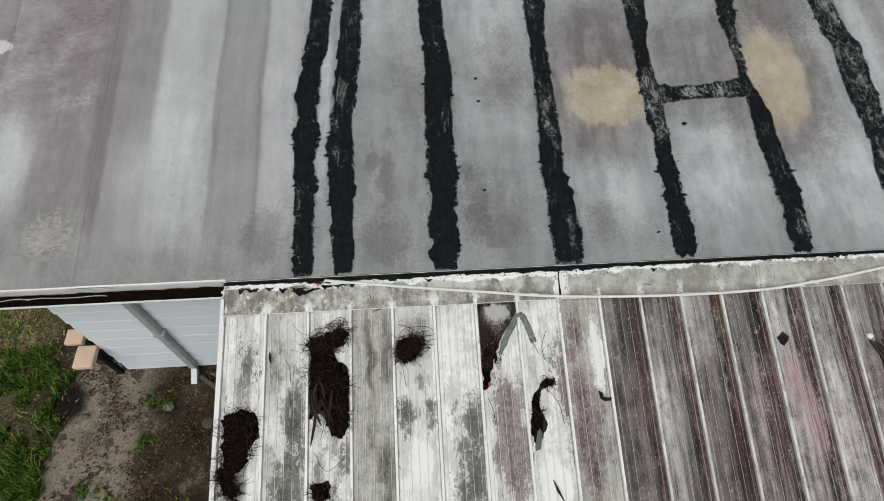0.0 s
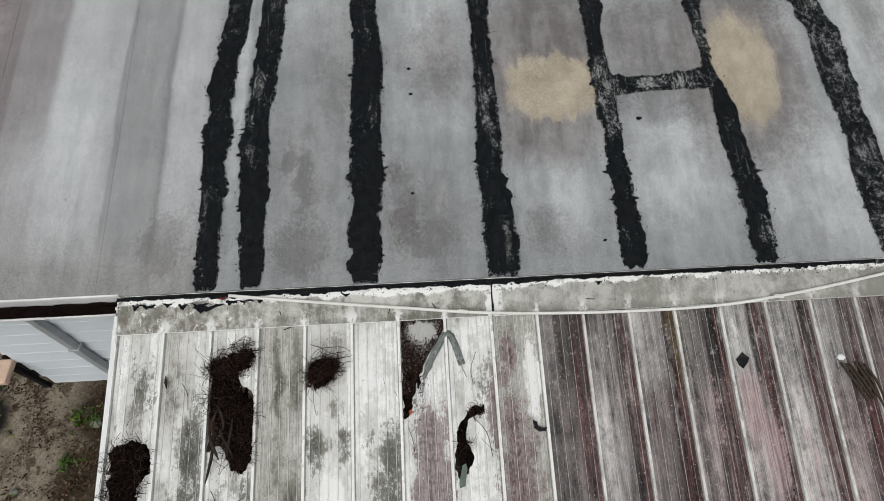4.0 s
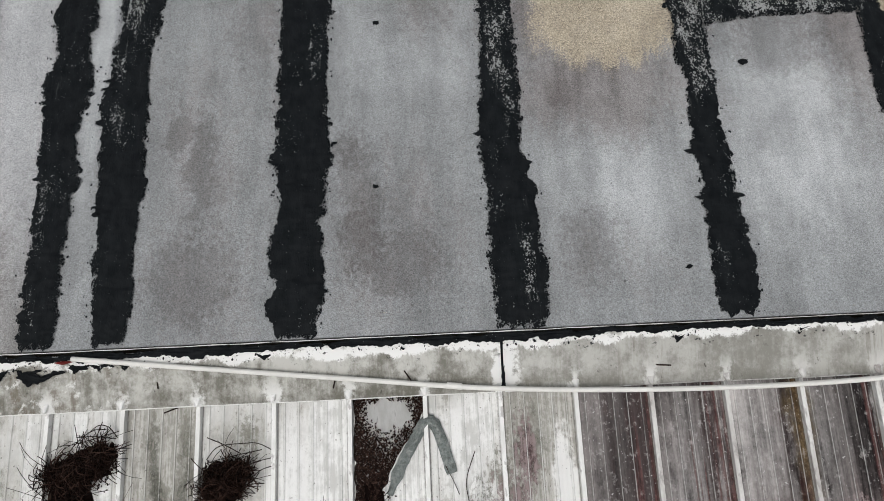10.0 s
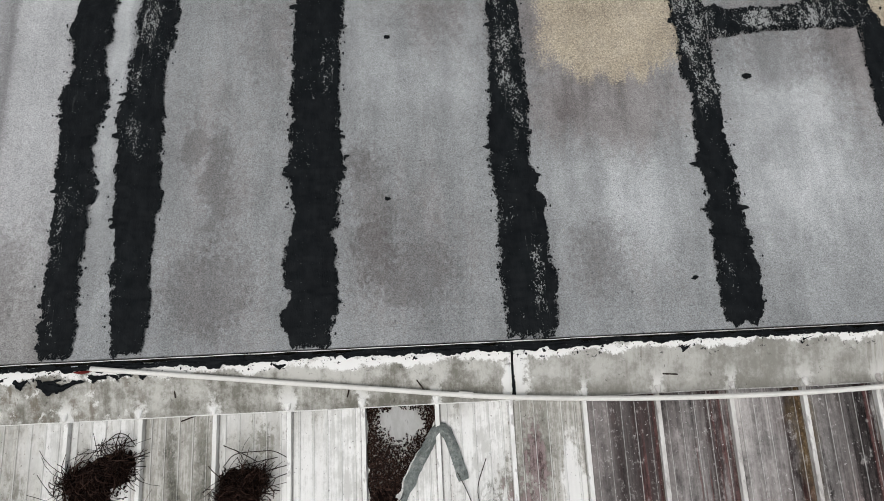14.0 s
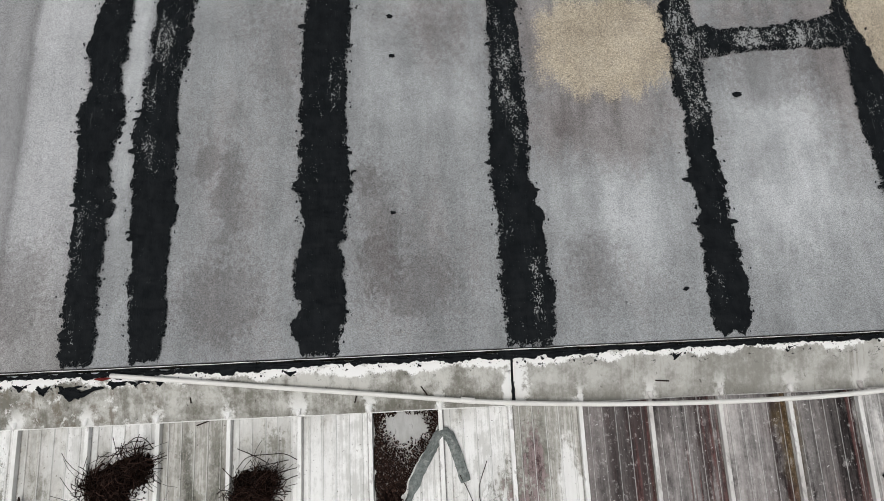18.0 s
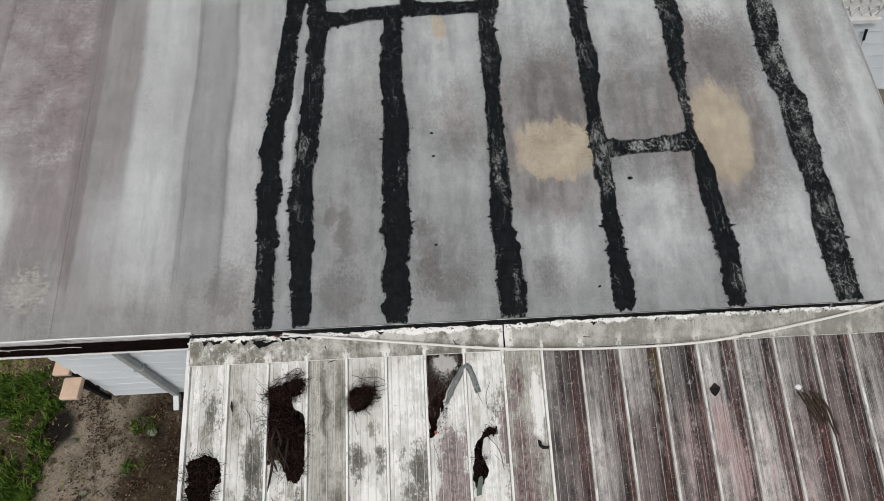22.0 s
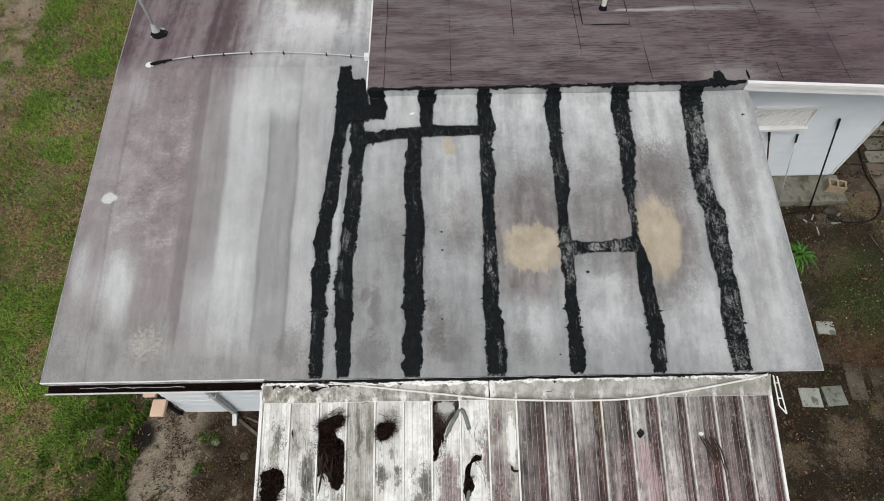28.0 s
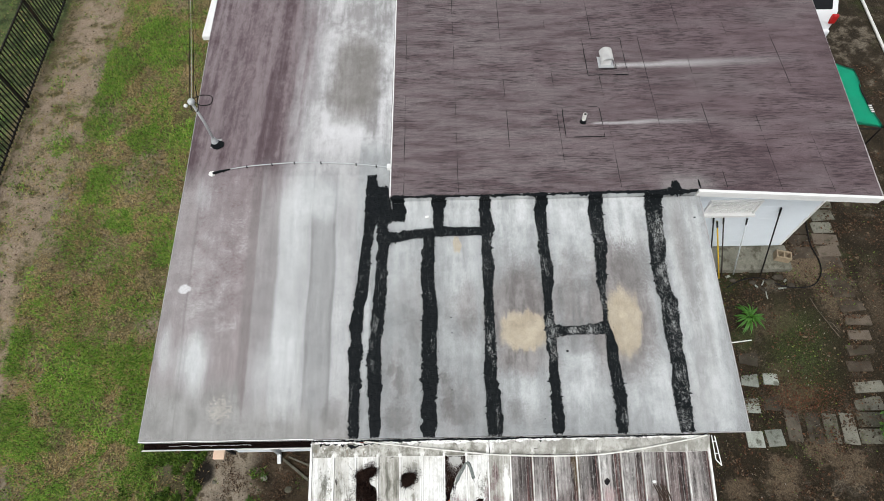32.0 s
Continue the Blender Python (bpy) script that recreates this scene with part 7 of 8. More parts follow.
# ---- things on the flat roofs ----
def flat_patch(x0, y0, x1, y1, h=0.012):
    bm = bmesh.new()
    pts = []
    for (ax, ay), (bx, by) in zip(((x0, y0), (x1, y0), (x1, y1), (x0, y1)), ((x1, y0), (x1, y1), (x0, y1), (x0, y0))):
        for i in range(12):
            t = i / 12
            x, y = ax + (bx - ax) * t, ay + (by - ay) * t
            pts.append((x + 0.008 * noise.noise((x * 6, y * 6, 3)), y + 0.008 * noise.noise((x * 6, y * 6, 9)), BACK + h))
    slab(bm, pts, h)
    ob = part("felt_patch", bm, FELT, back_roof, "square felt patch round a vent")
    bm = bmesh.new()
    tube(bm, [(p[0], p[1], BACK + h - 0.004) for p in pts + pts[:1]], [0.008 if noise.noise((p[0] * 4, p[1] * 4, 6)) > -0.18 else 0.003 for p in pts + pts[:1]], 5)
    part("tar_line", bm, TAR, back_roof, "thin tar line")


flat_patch(2.05, 6.05, 2.76, 6.98)
flat_patch(1.49, 4.65, 2.13, 5.31)
vent = thing("roof_vent", "white hooded metal vent on the flat roof", "vent")
bm = bmesh.new()
box(bm, (2.26, 6.22, BACK + 0.010), (2.53, 6.49, BACK + 0.020), bevel=0.003)
part("flange", bm, STEEL, vent, "sealed base flange")
bm = bmesh.new()
box(bm, (2.30, 6.27, BACK + 0.018), (2.48, 6.45, BACK + 0.15), bevel=0.006)
part("neck", bm, WHITE, vent)
bm = bmesh.new()
ringa, ringb = [], []
for k in range(13):
    a = math.pi * k / 12
    for ring, y in ((ringa, 6.20), (ringb, 6.50)):
        ring.append(bm.verts.new((2.39 + 0.115 * math.cos(a), y, BACK + 0.13 + 0.11 * math.sin(a))))
for k in range(12):
    bm.faces.new((ringa[k], ringa[k + 1], ringb[k + 1], ringb[k]))
bm.faces.new(ringb[::-1])
bmesh.ops.solidify(bm, geom=bm.faces[:], thickness=0.004)
part("hood", bm, WHITE, vent, "curved white hood", True)
bm = bmesh.new()
tube(bm, [(2.20, 6.19, BACK + 0.016), (2.40, 6.183, BACK + 0.018), (2.57, 6.19, BACK + 0.016), (2.575, 6.30, BACK + 0.016)], [0.006, 0.013, 0.010, 0.005], 6)
part("tar_seal", bm, TAR, vent, "black tar along the flange")
stack = thing("vent_pipe", "short white plumbing vent pipe on the flat roof", "vent")
part("pipe", tube(bmesh.new(), [(1.81, 4.97, BACK), (1.81, 4.97, BACK + 0.20)], 0.034, 14), PIPE, stack)
# the pipe is closed; a black disc stands in for the shade inside
part("bore", tube(bmesh.new(), [(1.81, 4.97, BACK + 0.19), (1.81, 4.97, BACK + 0.203)], 0.024, 14), RUBBER, stack, "black disc for the dark inside of the pipe")
part("collar", tube(bmesh.new(), [(1.81, 4.97, BACK + 0.01), (1.81, 4.97, BACK + 0.03), (1.81, 4.97, BACK + 0.07)], [0.06, 0.055, 0.042], 14), TAR, stack, "black tarred collar")

mast = thing("service_mast", "grey electrical service mast at the roof's edge", "mast")
foot = Vector((-4.35, 4.70, LEVEL))
part("pipe", tube(bmesh.new(), [foot - Vector((0, 0, 0.3)), foot + Vector((0, 0, 0.5)), foot + Vector((-0.02, -0.02, 0.95))], 0.022, 10), STEEL, mast, "", True)
part("boot", tube(bmesh.new(), [foot, foot + Vector((0, 0, 0.03)), foot + Vector((0, 0, 0.12))], [0.07, 0.055, 0.032], 12), STEEL, mast, "grey sealed boot")
bm = bmesh.new()
ring = [(foot.x + 0.05 + 0.11 * math.cos(a) * (1 + 0.4 * noise.noise((a * 3, 5, 1))), foot.y - 0.06 + 0.09 * math.sin(a) * (1 + 0.4 * noise.noise((a * 3, 6, 1))), LEVEL + 0.022) for a in (2 * math.pi * i / 30 for i in range(30))]
slab(bm, ring, 0.012)
part("tar_ring", bm, TAR, mast, "black tar round the foot")
bm = bmesh.new()
box(bm, (foot.x - 0.06, foot.y - 0.12, LEVEL + 0.002), (foot.x + 0.10, foot.y + 0.07, LEVEL + 0.014), bevel=0.004)
part("flange", bm, VERGE, mast, "white metal flange")
head = foot + Vector((-0.02, -0.02, 0.98))
bm = bmesh.new()
bmesh.ops.create_uvsphere(bm, u_segments=14, v_segments=9, radius=0.055, matrix=Matrix.Translation(head) @ Matrix.Diagonal((1, 1.1, 0.9, 1)))
part("weatherhead", bm, STEEL, mast, "rounded grey weatherhead", True)
bm = bmesh.new()
bmesh.ops.create_uvsphere(bm, u_segments=12, v_segments=8, radius=0.030, matrix=Matrix.Translation(head + Vector((-0.085, -0.05, -0.03))))
part("insulator", bm, WHITE, mast, "white insulator knob", True)
for i, pts in enumerate(([(0.0, 0.05, 0), (0.12, 0.16, -0.03), (0.26, 0.16, -0.06), (0.28, 0.0, -0.05), (0.14, -0.03, -0.05), (0.02, 0.02, 0.0)], [(-0.02, 0, 0), (0.02, -0.12, -0.05), (0.10, -0.14, -0.06), (0.10, 0.0, 0.0), (0.02, 0.3, 0.05)])):
    part("drip_loop", tube(bmesh.new(), glide([head + Vector(p) for p in pts], 5), 0.008, 6), RUBBER, mast, "black wire loop", True)
for i, dx in enumerate((0.0, 0.06, 0.03)):
    span = thing("service_cable", "overhead electric cable leaving the service mast", "cable", "service cables")
    a, b = head + Vector((dx - 0.03, 0.04, 0)), Vector((-8.4 + dx * 2, 24, 6.2))
    pts = [a.lerp(b, t) - Vector((0, 0, 1.1 * 4 * t * (1 - t) * 0.6)) for t in (k / 30 for k in range(31))]
    part("wire", tube(bmesh.new(), pts, 0.0045 if i < 2 else 0.003, 5), RUBBER if i < 2 else STEEL, span, "", True)

roof_pipe = thing("roof_conduit", "thin grey-white conduit arching across the felt", "conduit")
line = [on_roof(-4.27, 4.12, 0.03), on_roof(-3.81, 4.23, 0.03), on_roof(-3.18, 4.29, 0.03), on_roof(-2.63, 4.30, 0.03), on_roof(-1.89, 4.24, 0.03), on_roof(-1.43, 4.17, 0.035)]
curve = glide(line, 8)
part("tube", tube(bmesh.new(), curve, 0.009, 7), STEEL, roof_pipe, "", True)
for i in (3, 9, 14, 19, 25, 31, 36):
    bm = bmesh.new()
    box(bm, (-0.008, -0.015, -0.03), (0.008, 0.015, 0.011), Matrix.Translation(curve[i]))
    part("clip", bm, RUBBER, roof_pipe, "dark clip")
bm = bmesh.new()
tube(bm, [curve[0] + Vector((0.0, 0.0, -0.012)), curve[2], curve[5]], [0.022, 0.02, 0.010], 8)
part("boot", bm, TAR, roof_pipe, "tarred end of the conduit")
bm = bmesh.new()
ring = [(-4.29 + 0.05 * math.cos(a) * (1 + 0.4 * noise.noise((a * 3, 5, 3))), 4.05 + 0.05 * math.sin(a) * (1 + 0.4 * noise.noise((a * 3, 6, 3))), LEVEL + 0.016) for a in (2 * math.pi * i / 24 for i in range(24))]
slab(bm, ring, 0.014)
part("sealant_pad", bm, RIB, roof_pipe, "smeared white sealant")
bm = bmesh.new()
box(bm, (-0.035, -0.045, -0.03), (0.035, 0.045, 0.04), Matrix.Translation(curve[-1]), bevel=0.008)
part("junction", bm, WHITE, roof_pipe, "white junction fitting")
wood = on_roof(-0.83, 3.30, 0.004)
bm = bmesh.new()
box(bm, (-0.030, -0.018, 0), (0.030, 0.018, 0.02), Matrix.Translation(wood) @ Matrix.Rotation(0.3, 4, "Z"), bevel=0.006)
tagged(part("foam_chip", bm, WHITE), "small white chip lying on the roof", "chip")

# ---- stoop corner ----
stoop = thing("concrete_stoop", "low stained concrete stoop at the white wall", "stoop")
bm = bmesh.new()
box(bm, (3.4, 3.42, 0.2), (6.22, 3.955, 0.58), bevel=0.015)
part("slab", bm, SLABS, stoop)
block = thing("concrete_block", "hollow tan concrete block on the stoop", "block")
bm = bmesh.new()
m = Matrix.Translation((6.05, 3.66, 0.581)) @ Matrix.Rotation(radians(-14), 4, "Z") @ Matrix.Diagonal((0.74, 0.9, 0.8, 1))
for lo, hi in (((-0.19, -0.095, 0), (0.19, -0.065, 0.19)), ((-0.19, 0.065, 0), (0.19, 0.095, 0.19)), ((-0.19, -0.0648, 0), (-0.155, 0.0648, 0.19)), ((-0.018, -0.0648, 0), (0.018, 0.0648, 0.19)), ((0.155, -0.0648, 0), (0.19, 0.0648, 0.19))):
    box(bm, lo, hi, m)
part("shell", bm, BLOCK, block)
POLES = [((5.63, 3.36), (5.43, 1.99), 0.013, BLACKMETAL, "black"), ((5.10, 3.38), (4.98, 1.66), 0.012, STEEL, "grey metal"), ((4.80, 3.30), (4.46, 1.58), 0.014, YELLOW, "yellow"), ((4.86, 3.34), (4.52, 1.72), 0.013, SHADOWED, "dark wooden"), ((4.62, 3.36), (4.33, 1.75), 0.013, BLACKMETAL, "black")]
for (bx, by), (tx, tz), r, mat, tone in POLES:
    pole = thing("pole", f"{tone} tool pole leaning on the white wall", "pole", "poles leaning on the wall")
    p, q = Vector((bx, by, ground_height(bx, by) + 0.005)), Vector((tx, 3.925, tz))
    part("shaft", tube(bmesh.new(), [p, q], r, 8), mat, pole, "", True)
    part("grip", tube(bmesh.new(), [p.lerp(q, 0.9), q], r * 1.35, 8), RUBBER, pole, "black grip", True)
hose = thing("garden_hose", "black garden hose lying in a loop on the soil", "hose")
pts = [(6.9, 4.6), (6.81, 4.04), (6.86, 3.61), (6.78, 3.32), (6.54, 3.1), (6.06, 3.09), (5.61, 3.28), (5.23, 3.25), (4.9, 3.1)]
part("tube", tube(bmesh.new(), glide([(x, y, ground_height(x, y) + 0.03) for x, y in pts], 8), 0.012, 7), RUBBER, hose, "", True)
for i, (x, y, s) in enumerate(((5.42, 3.2, 0.05), (5.75, 3.2, 0.06), (5.95, 3.3, 0.07), (5.05, 3.25, 0.045), (6.15, 3.12, 0.05), (5.6, 3.05, 0.04))):
    bm = bmesh.new()
    bmesh.ops.create_icosphere(bm, subdivisions=3, radius=s)
    for v in bm.verts:
        v.co *= 1 + 0.4 * noise.noise(v.co * 20 + Vector((i, 1, 0)))
        v.co = Vector((v.co.x * 1.4 + x, v.co.y + y, v.co.z * 0.5 + ground_height(x, y) + 0.02))
    tagged(part("rubble", bm, SOILED, None, "", True), "broken lump of concrete on the soil", "rubble", "rubble by the stoop")


for i, (x, y, ln, turn, wide) in enumerate(((4.97, 3.33, 0.09, 0.4, 0.05), (5.97, 3.07, 0.16, 0.1, 0.03), (5.62, 3.18, 0.12, 1.0, 0.02), (5.64, 2.97, 0.24, 1.5, 0.018), (5.48, 3.12, 0.07, 2.2, 0.03), (6.06, 3.22, 0.08, 0.8, 0.04))):
    bm = bmesh.new()
    box(bm, (-ln / 2, -wide / 2, 0), (ln / 2, wide / 2, 0.018), Matrix.Translation((x, y, ground_height(x, y) + 0.012)) @ Matrix.Rotation(turn, 4, "Z"), bevel=0.005)
    for v in bm.verts:
        v.co += 0.01 * noise.noise_vector(v.co * 14)
    tagged(part("plaster_chip", bm, PALE_SLAB), "broken white chip lying on the dark soil", "chip", "chips by the stoop")


def tuft(name, label, category, at, count, reach, wide, seed, rise=(0.3, 1.2), parts=True):
    """A plant of arching strap leaves."""
    top = thing(name, label, category, at=at)
    rng = random.Random(seed)
    base = Vector(at)
    part("stem", tube(bmesh.new(), [base - Vector((0, 0, 0.03)), base + Vector((0, 0, reach * 0.25))], [0.025, 0.015], 7), TWIG, top)
    for i in range(count):
        a = 2.4 * i + rng.uniform(-0.3, 0.3)
        up = rng.uniform(*rise)
        ln = reach * rng.uniform(0.6, 1.1)
        d = Vector((math.cos(a), math.sin(a), 0))
        w = Vector((-d.y, d.x, 0))
        bm = bmesh.new()
        rows = []
        for k in range(7):
            t = k / 6
            p = base + Vector((0, 0, reach * 0.2)) + d * ln * math.cos(up) * t + Vector((0, 0, ln * (math.sin(up) * t - 0.75 * t * t)))
            half = wide * math.sin(math.pi * (0.12 + 0.88 * t)) ** 0.8 / 2
            rows.append([bm.verts.new(p - w * half + Vector((0, 0, half * 0.4))), bm.verts.new(p), bm.verts.new(p + w * half + Vector((0, 0, half * 0.4)))])
        for r0, r1 in zip(rows, rows[1:]):
            for k in range(2):
                bm.faces.new((r0[k], r0[k + 1], r1[k + 1], r1[k]))
        part("leaf", bm, FROND if reach > 0.3 else WEED, top, "", True)
    return top


tuft("spiky_plant", "bright green spiky plant in the dark soil", "plant", (5.17, 2.48, ground_height(5.17, 2.48)), 60, 0.46, 0.032, 3, (0.5, 1.45))
shrub = thing("shrub", "light green leafy shrub at the paved edge", "shrub", at=(7.28, 0.36, ground_height(7.28, 0.36)))
rng = random.Random(44)
root = Vector((7.28, 0.36, ground_height(7.28, 0.36)))
for i in range(9):
    a = 2.4 * i
    lean = Vector((math.cos(a) * 0.28, math.sin(a) * 0.34, 0.62 - 0.03 * i))
    part("branch", tube(bmesh.new(), [root, root + lean * 0.5 + Vector((0, 0, 0.08)), root + lean], [0.010, 0.007, 0.003], 6), TWIG, shrub)
bm = bmesh.new()
for _ in range(900):
    a, d = rng.uniform(0, 6.28), math.sqrt(rng.random())
    c = root + Vector((0.36 * d * math.cos(a), 0.42 * d * math.sin(a), 0.30 + 0.38 * rng.random() * (1 - 0.5 * d)))
    if noise.noise(c * 6) < -0.12:
        continue
    p = Vector((rng.uniform(-1, 1), rng.uniform(-1, 1), rng.uniform(-0.4, 0.4))).normalized() * rng.uniform(0.02, 0.045)
    w = p.cross(Vector((rng.uniform(-0.3, 0.3), rng.uniform(-0.3, 0.3), 1))).normalized() * p.length * 0.45
    face(bm, c - p, c - w * 0.9, c + p, c + w * 0.9)
tagged(part("foliage", bm, FROND, shrub), "light green leaves", kind="stuff")
tuft("weed", "small green weed clump by the soil path", "weed", (-3.75, -0.12, 0.0), 30, 0.13, 0.010, 5, (0.2, 1.4))
tuft("weed", "small green weed clump by the soil path", "weed", (-4.45, -0.95, 0.0), 34, 0.10, 0.022, 6, (0.2, 1.4))
tuft("weed", "small green weed clump by the soil path", "weed", (-3.95, -0.50, 0.0), 30, 0.12, 0.010, 7, (0.2, 1.4))

# ---- far corner: canopy, car, pipe and fence ----
canopy = thing("tarp_canopy", "green tarpaulin canopy on a dark metal frame", "canopy")
bm = bmesh.new()
rows = []
for i in range(15):
    u = i / 14
    rows.append([])
    for j in range(9):
        w = j / 8
        x = 7.55 + 0.75 * w + 0.03 * math.sin(u * 9)
        y = 6.02 + 1.78 * u - 0.14 * w * u
        z = 1.78 - 0.16 * w - 0.05 * math.sin(math.pi * u) + 0.015 * noise.noise((u * 7, w * 7, 1))
        rows[-1].append(bm.verts.new((x, y, z)))
for a, b in zip(rows, rows[1:]):
    for j in range(8):
        bm.faces.new((a[j], a[j + 1], b[j + 1], b[j]))
bmesh.ops.solidify(bm, geom=bm.faces[:], thickness=0.004)
part("tarpaulin", bm, TARP, canopy, "creased green tarpaulin", True)
for k in range(4):
    bm = bmesh.new()
    box(bm, (8.20, 6.42 + 0.055 * k, 1.645), (8.265, 6.45 + 0.055 * k, 1.652))
    part("printed_bar", bm, WHITE, canopy, "white printed mark")
for x, y in ((7.58, 6.05), (8.27, 6.03), (7.6, 7.75), (8.28, 7.62)):
    part("post", tube(bmesh.new(), [(x, y, 0.4), (x, y, 1.6)], 0.018, 7), BLACKMETAL, canopy)
for p, q in (((7.58, 6.05, 1.6), (8.27, 6.03, 1.58)), ((7.6, 7.75, 1.6), (8.28, 7.62, 1.58)), ((8.27, 6.03, 1.58), (8.28, 7.62, 1.58)), ((7.58, 6.05, 0.9), (8.27, 6.03, 0.9))):
    part("rail", tube(bmesh.new(), [p, q], 0.016, 7), BLACKMETAL, canopy)

car = thing("car", "parked white estate car with dark rear window", "car")
G = 0.45
bm = bmesh.new()
body = [(-2.2, 0.28), (-2.2, 0.75), (-2.12, 0.98), (-1.75, 1.42), (-1.3, 1.50), (0.3, 1.48), (0.95, 1.0), (1.9, 0.88), (2.2, 0.7), (2.2, 0.28)]
ringl = [bm.verts.new((7.32 + (0.06 if z > 1.1 else 0.0), 12.0 + y, G + z)) for y, z in body]
ringr = [bm.verts.new((9.08 - (0.10 if z > 1.1 else 0.0), 12.0 + y, G + z)) for y, z in body]
n = len(body)
bm.faces.new(ringl)
bm.faces.new(ringr[::-1])
for i in range(n):
    bm.faces.new((ringl[i], ringr[i], ringr[(i + 1) % n], ringl[(i + 1) % n]))
bmesh.ops.bevel(bm, geom=bm.edges[:], offset=0.05, segments=3, affect="EDGES", profile=0.6)
part("body", bm, CARPAINT, car, "", True)
bm = bmesh.new()
slab(bm, [(7.50, 9.905, G + 1.04), (8.90, 9.905, G + 1.04), (8.84, 10.19, G + 1.38), (7.56, 10.19, G + 1.38)], 0.02)
part("rear_window", bm, GLASSY, car, "dark rear window")
for x in (7.32, 8.93):
    bm = bmesh.new()
    box(bm, (x, 9.76, G + 0.72), (x + 0.15, 9.84, G + 0.95), bevel=0.02)
    part("tail_light", bm, RED, car, "red tail lamp")
bm = bmesh.new()
box(bm, (7.34, 9.70, G + 0.32), (9.06, 9.84, G + 0.55), bevel=0.04)
part("bumper", bm, CARPAINT, car)
bm = bmesh.new()
box(bm, (7.95, 9.785, G + 0.72), (8.45, 9.80, G + 0.83))
part("number_plate", bm, STEEL, car, "plain plate")
for x in (7.38, 9.02):
    for y in (10.6, 13.3):
        wheel = part("wheel", tube(bmesh.new(), [(x - 0.10, y, G + 0.32), (x + 0.10, y, G + 0.32)], 0.32, 20), RUBBER, car)
        part("rim", tube(bmesh.new(), [(x - 0.105, y, G + 0.32), (x + 0.105, y, G + 0.32)], 0.19, 16), STEEL, wheel)
car.location = (-0.25, -0.15, 0)

rail = thing("boundary_pipe", "long pale pipe lying along the boundary", "pipe")
part("pipe", tube(bmesh.new(), [(10.25, 7.0, 0.48), (10.42, 9.57, 0.49), (10.55, 11.3, 0.49), (10.9, 16, 0.48)], 0.035, 8), PIPE, rail, "", True)

fence = thing("metal_fence", "black metal picket fence along the yard", "fence")
FX, F0, F1, FB, FT = -10.15, 3.6, 14.4, 0.45, 1.68
pick = mesh_of("picket", box(bmesh.new(), (-0.011, -0.011, 0.04), (0.011, 0.011, FT - FB)), BLACKMETAL)
post = mesh_of("post", box(bmesh.new(), (-0.032, -0.032, -0.1), (0.032, 0.032, FT - FB + 0.05), bevel=0.006), BLACKMETAL)


def fence_x(y):
    return FX - 0.05 * (y - 5.5)


k, y = 0, F0
while y < F1:
    ob = part("post" if k % 18 == 0 else "picket", post if k % 18 == 0 else pick, BLACKMETAL, fence)
    ob.location = (fence_x(y), y, FB)
    y += 0.125
    k += 1
for z in (FB + 0.10, FT - 0.03):
    bm = bmesh.new()
    tube(bm, [(fence_x(F0), F0, z), (fence_x(F1), F1, z)], 0.021, 4)
    part("rail", bm, BLACKMETAL, fence, "rusting rail" if z < 1 else "")

# ---- paving, last ----
paving = thing("paving", "loose mossy concrete pavers set in dark soil", "pavers", kind="structure")


def slab_piece(x, y, w, d, turn, mat, i):
    bm = bmesh.new()
    box(bm, (-w / 2, -d / 2, -0.04), (w / 2, d / 2, 0.014), bevel=0.006)
    for v in bm.verts:
        v.co += Vector((0.008 * noise.noise(v.co * 6 + Vector((i, 0, 0))), 0.008 * noise.noise(v.co * 6 + Vector((0, i, 0))), 0.006 * noise.noise(v.co * 4 + Vector((0, 0, i)))))
    ob = part("paver", bm, mat, paving)
    ob.location = (x, y, ground_height(x, y) + 0.025 * noise.noise((x * 1.3, y * 1.3, 0)))
    ob.rotation_euler = (0.02 * noise.noise((i, 1, 1)), 0.02 * noise.noise((i, 2, 1)), radians(turn))


branch = [(6.44, 2.85), (6.52, 2.64), (6.66, 2.40), (6.73, 2.28), (6.85, 2.10)]
bm = bmesh.new()
tube(bm, glide([(x, y, ground_height(x, y) + 0.05) for x, y in branch], 5), 0.0075, 6)
tube(bm, [(x, y, ground_height(x, y) + 0.05) for x, y in ((6.66, 2.40), (6.76, 2.36), (6.84, 2.22))], 0.005, 5)
tagged(part("fallen_branch", bm, DUSTY), "thin pale branch lying on the yard soil", "branch")
bm = bmesh.new()
tube(bm, [(4.70, 2.04, ground_height(4.70, 2.04) + 0.025), (5.18, 2.09, ground_height(5.18, 2.09) + 0.03)], 0.011, 8)
tagged(part("plastic_rod", bm, PIPE), "white plastic rod lying on dark soil", "rod")
PAVERS = [(4.89, 0.34, 0.30, 0.28, -2, 1), (5.25, 0.36, 0.30, 0.29, 3, 1), (4.98, 0.94, 0.30, 0.28, -4, 1), (5.04, 1.42, 0.31, 0.30, -8, 1), (5.43, 1.44, 0.27, 0.30, -4, 1), (5.08, 1.80, 0.34, 0.30, -12, 0),
          (5.36, 1.02, 0.30, 0.36, -6, 0), (5.64, 0.57, 0.25, 0.56, -5, 0), (6.0, 0.52, 0.25, 0.54, -5, 0), (6.31, 0.51, 0.26, 0.53, -6, 0), (6.62, 0.50, 0.26, 0.55, -6, 0),
          (7.12, 0.94, 0.52, 0.25, 0, 0), (7.07, 0.65, 0.50, 0.26, -2, 0), (7.02, 0.36, 0.50, 0.26, -2, 0), (7.2, 1.25, 0.55, 0.25, 2, 0)]
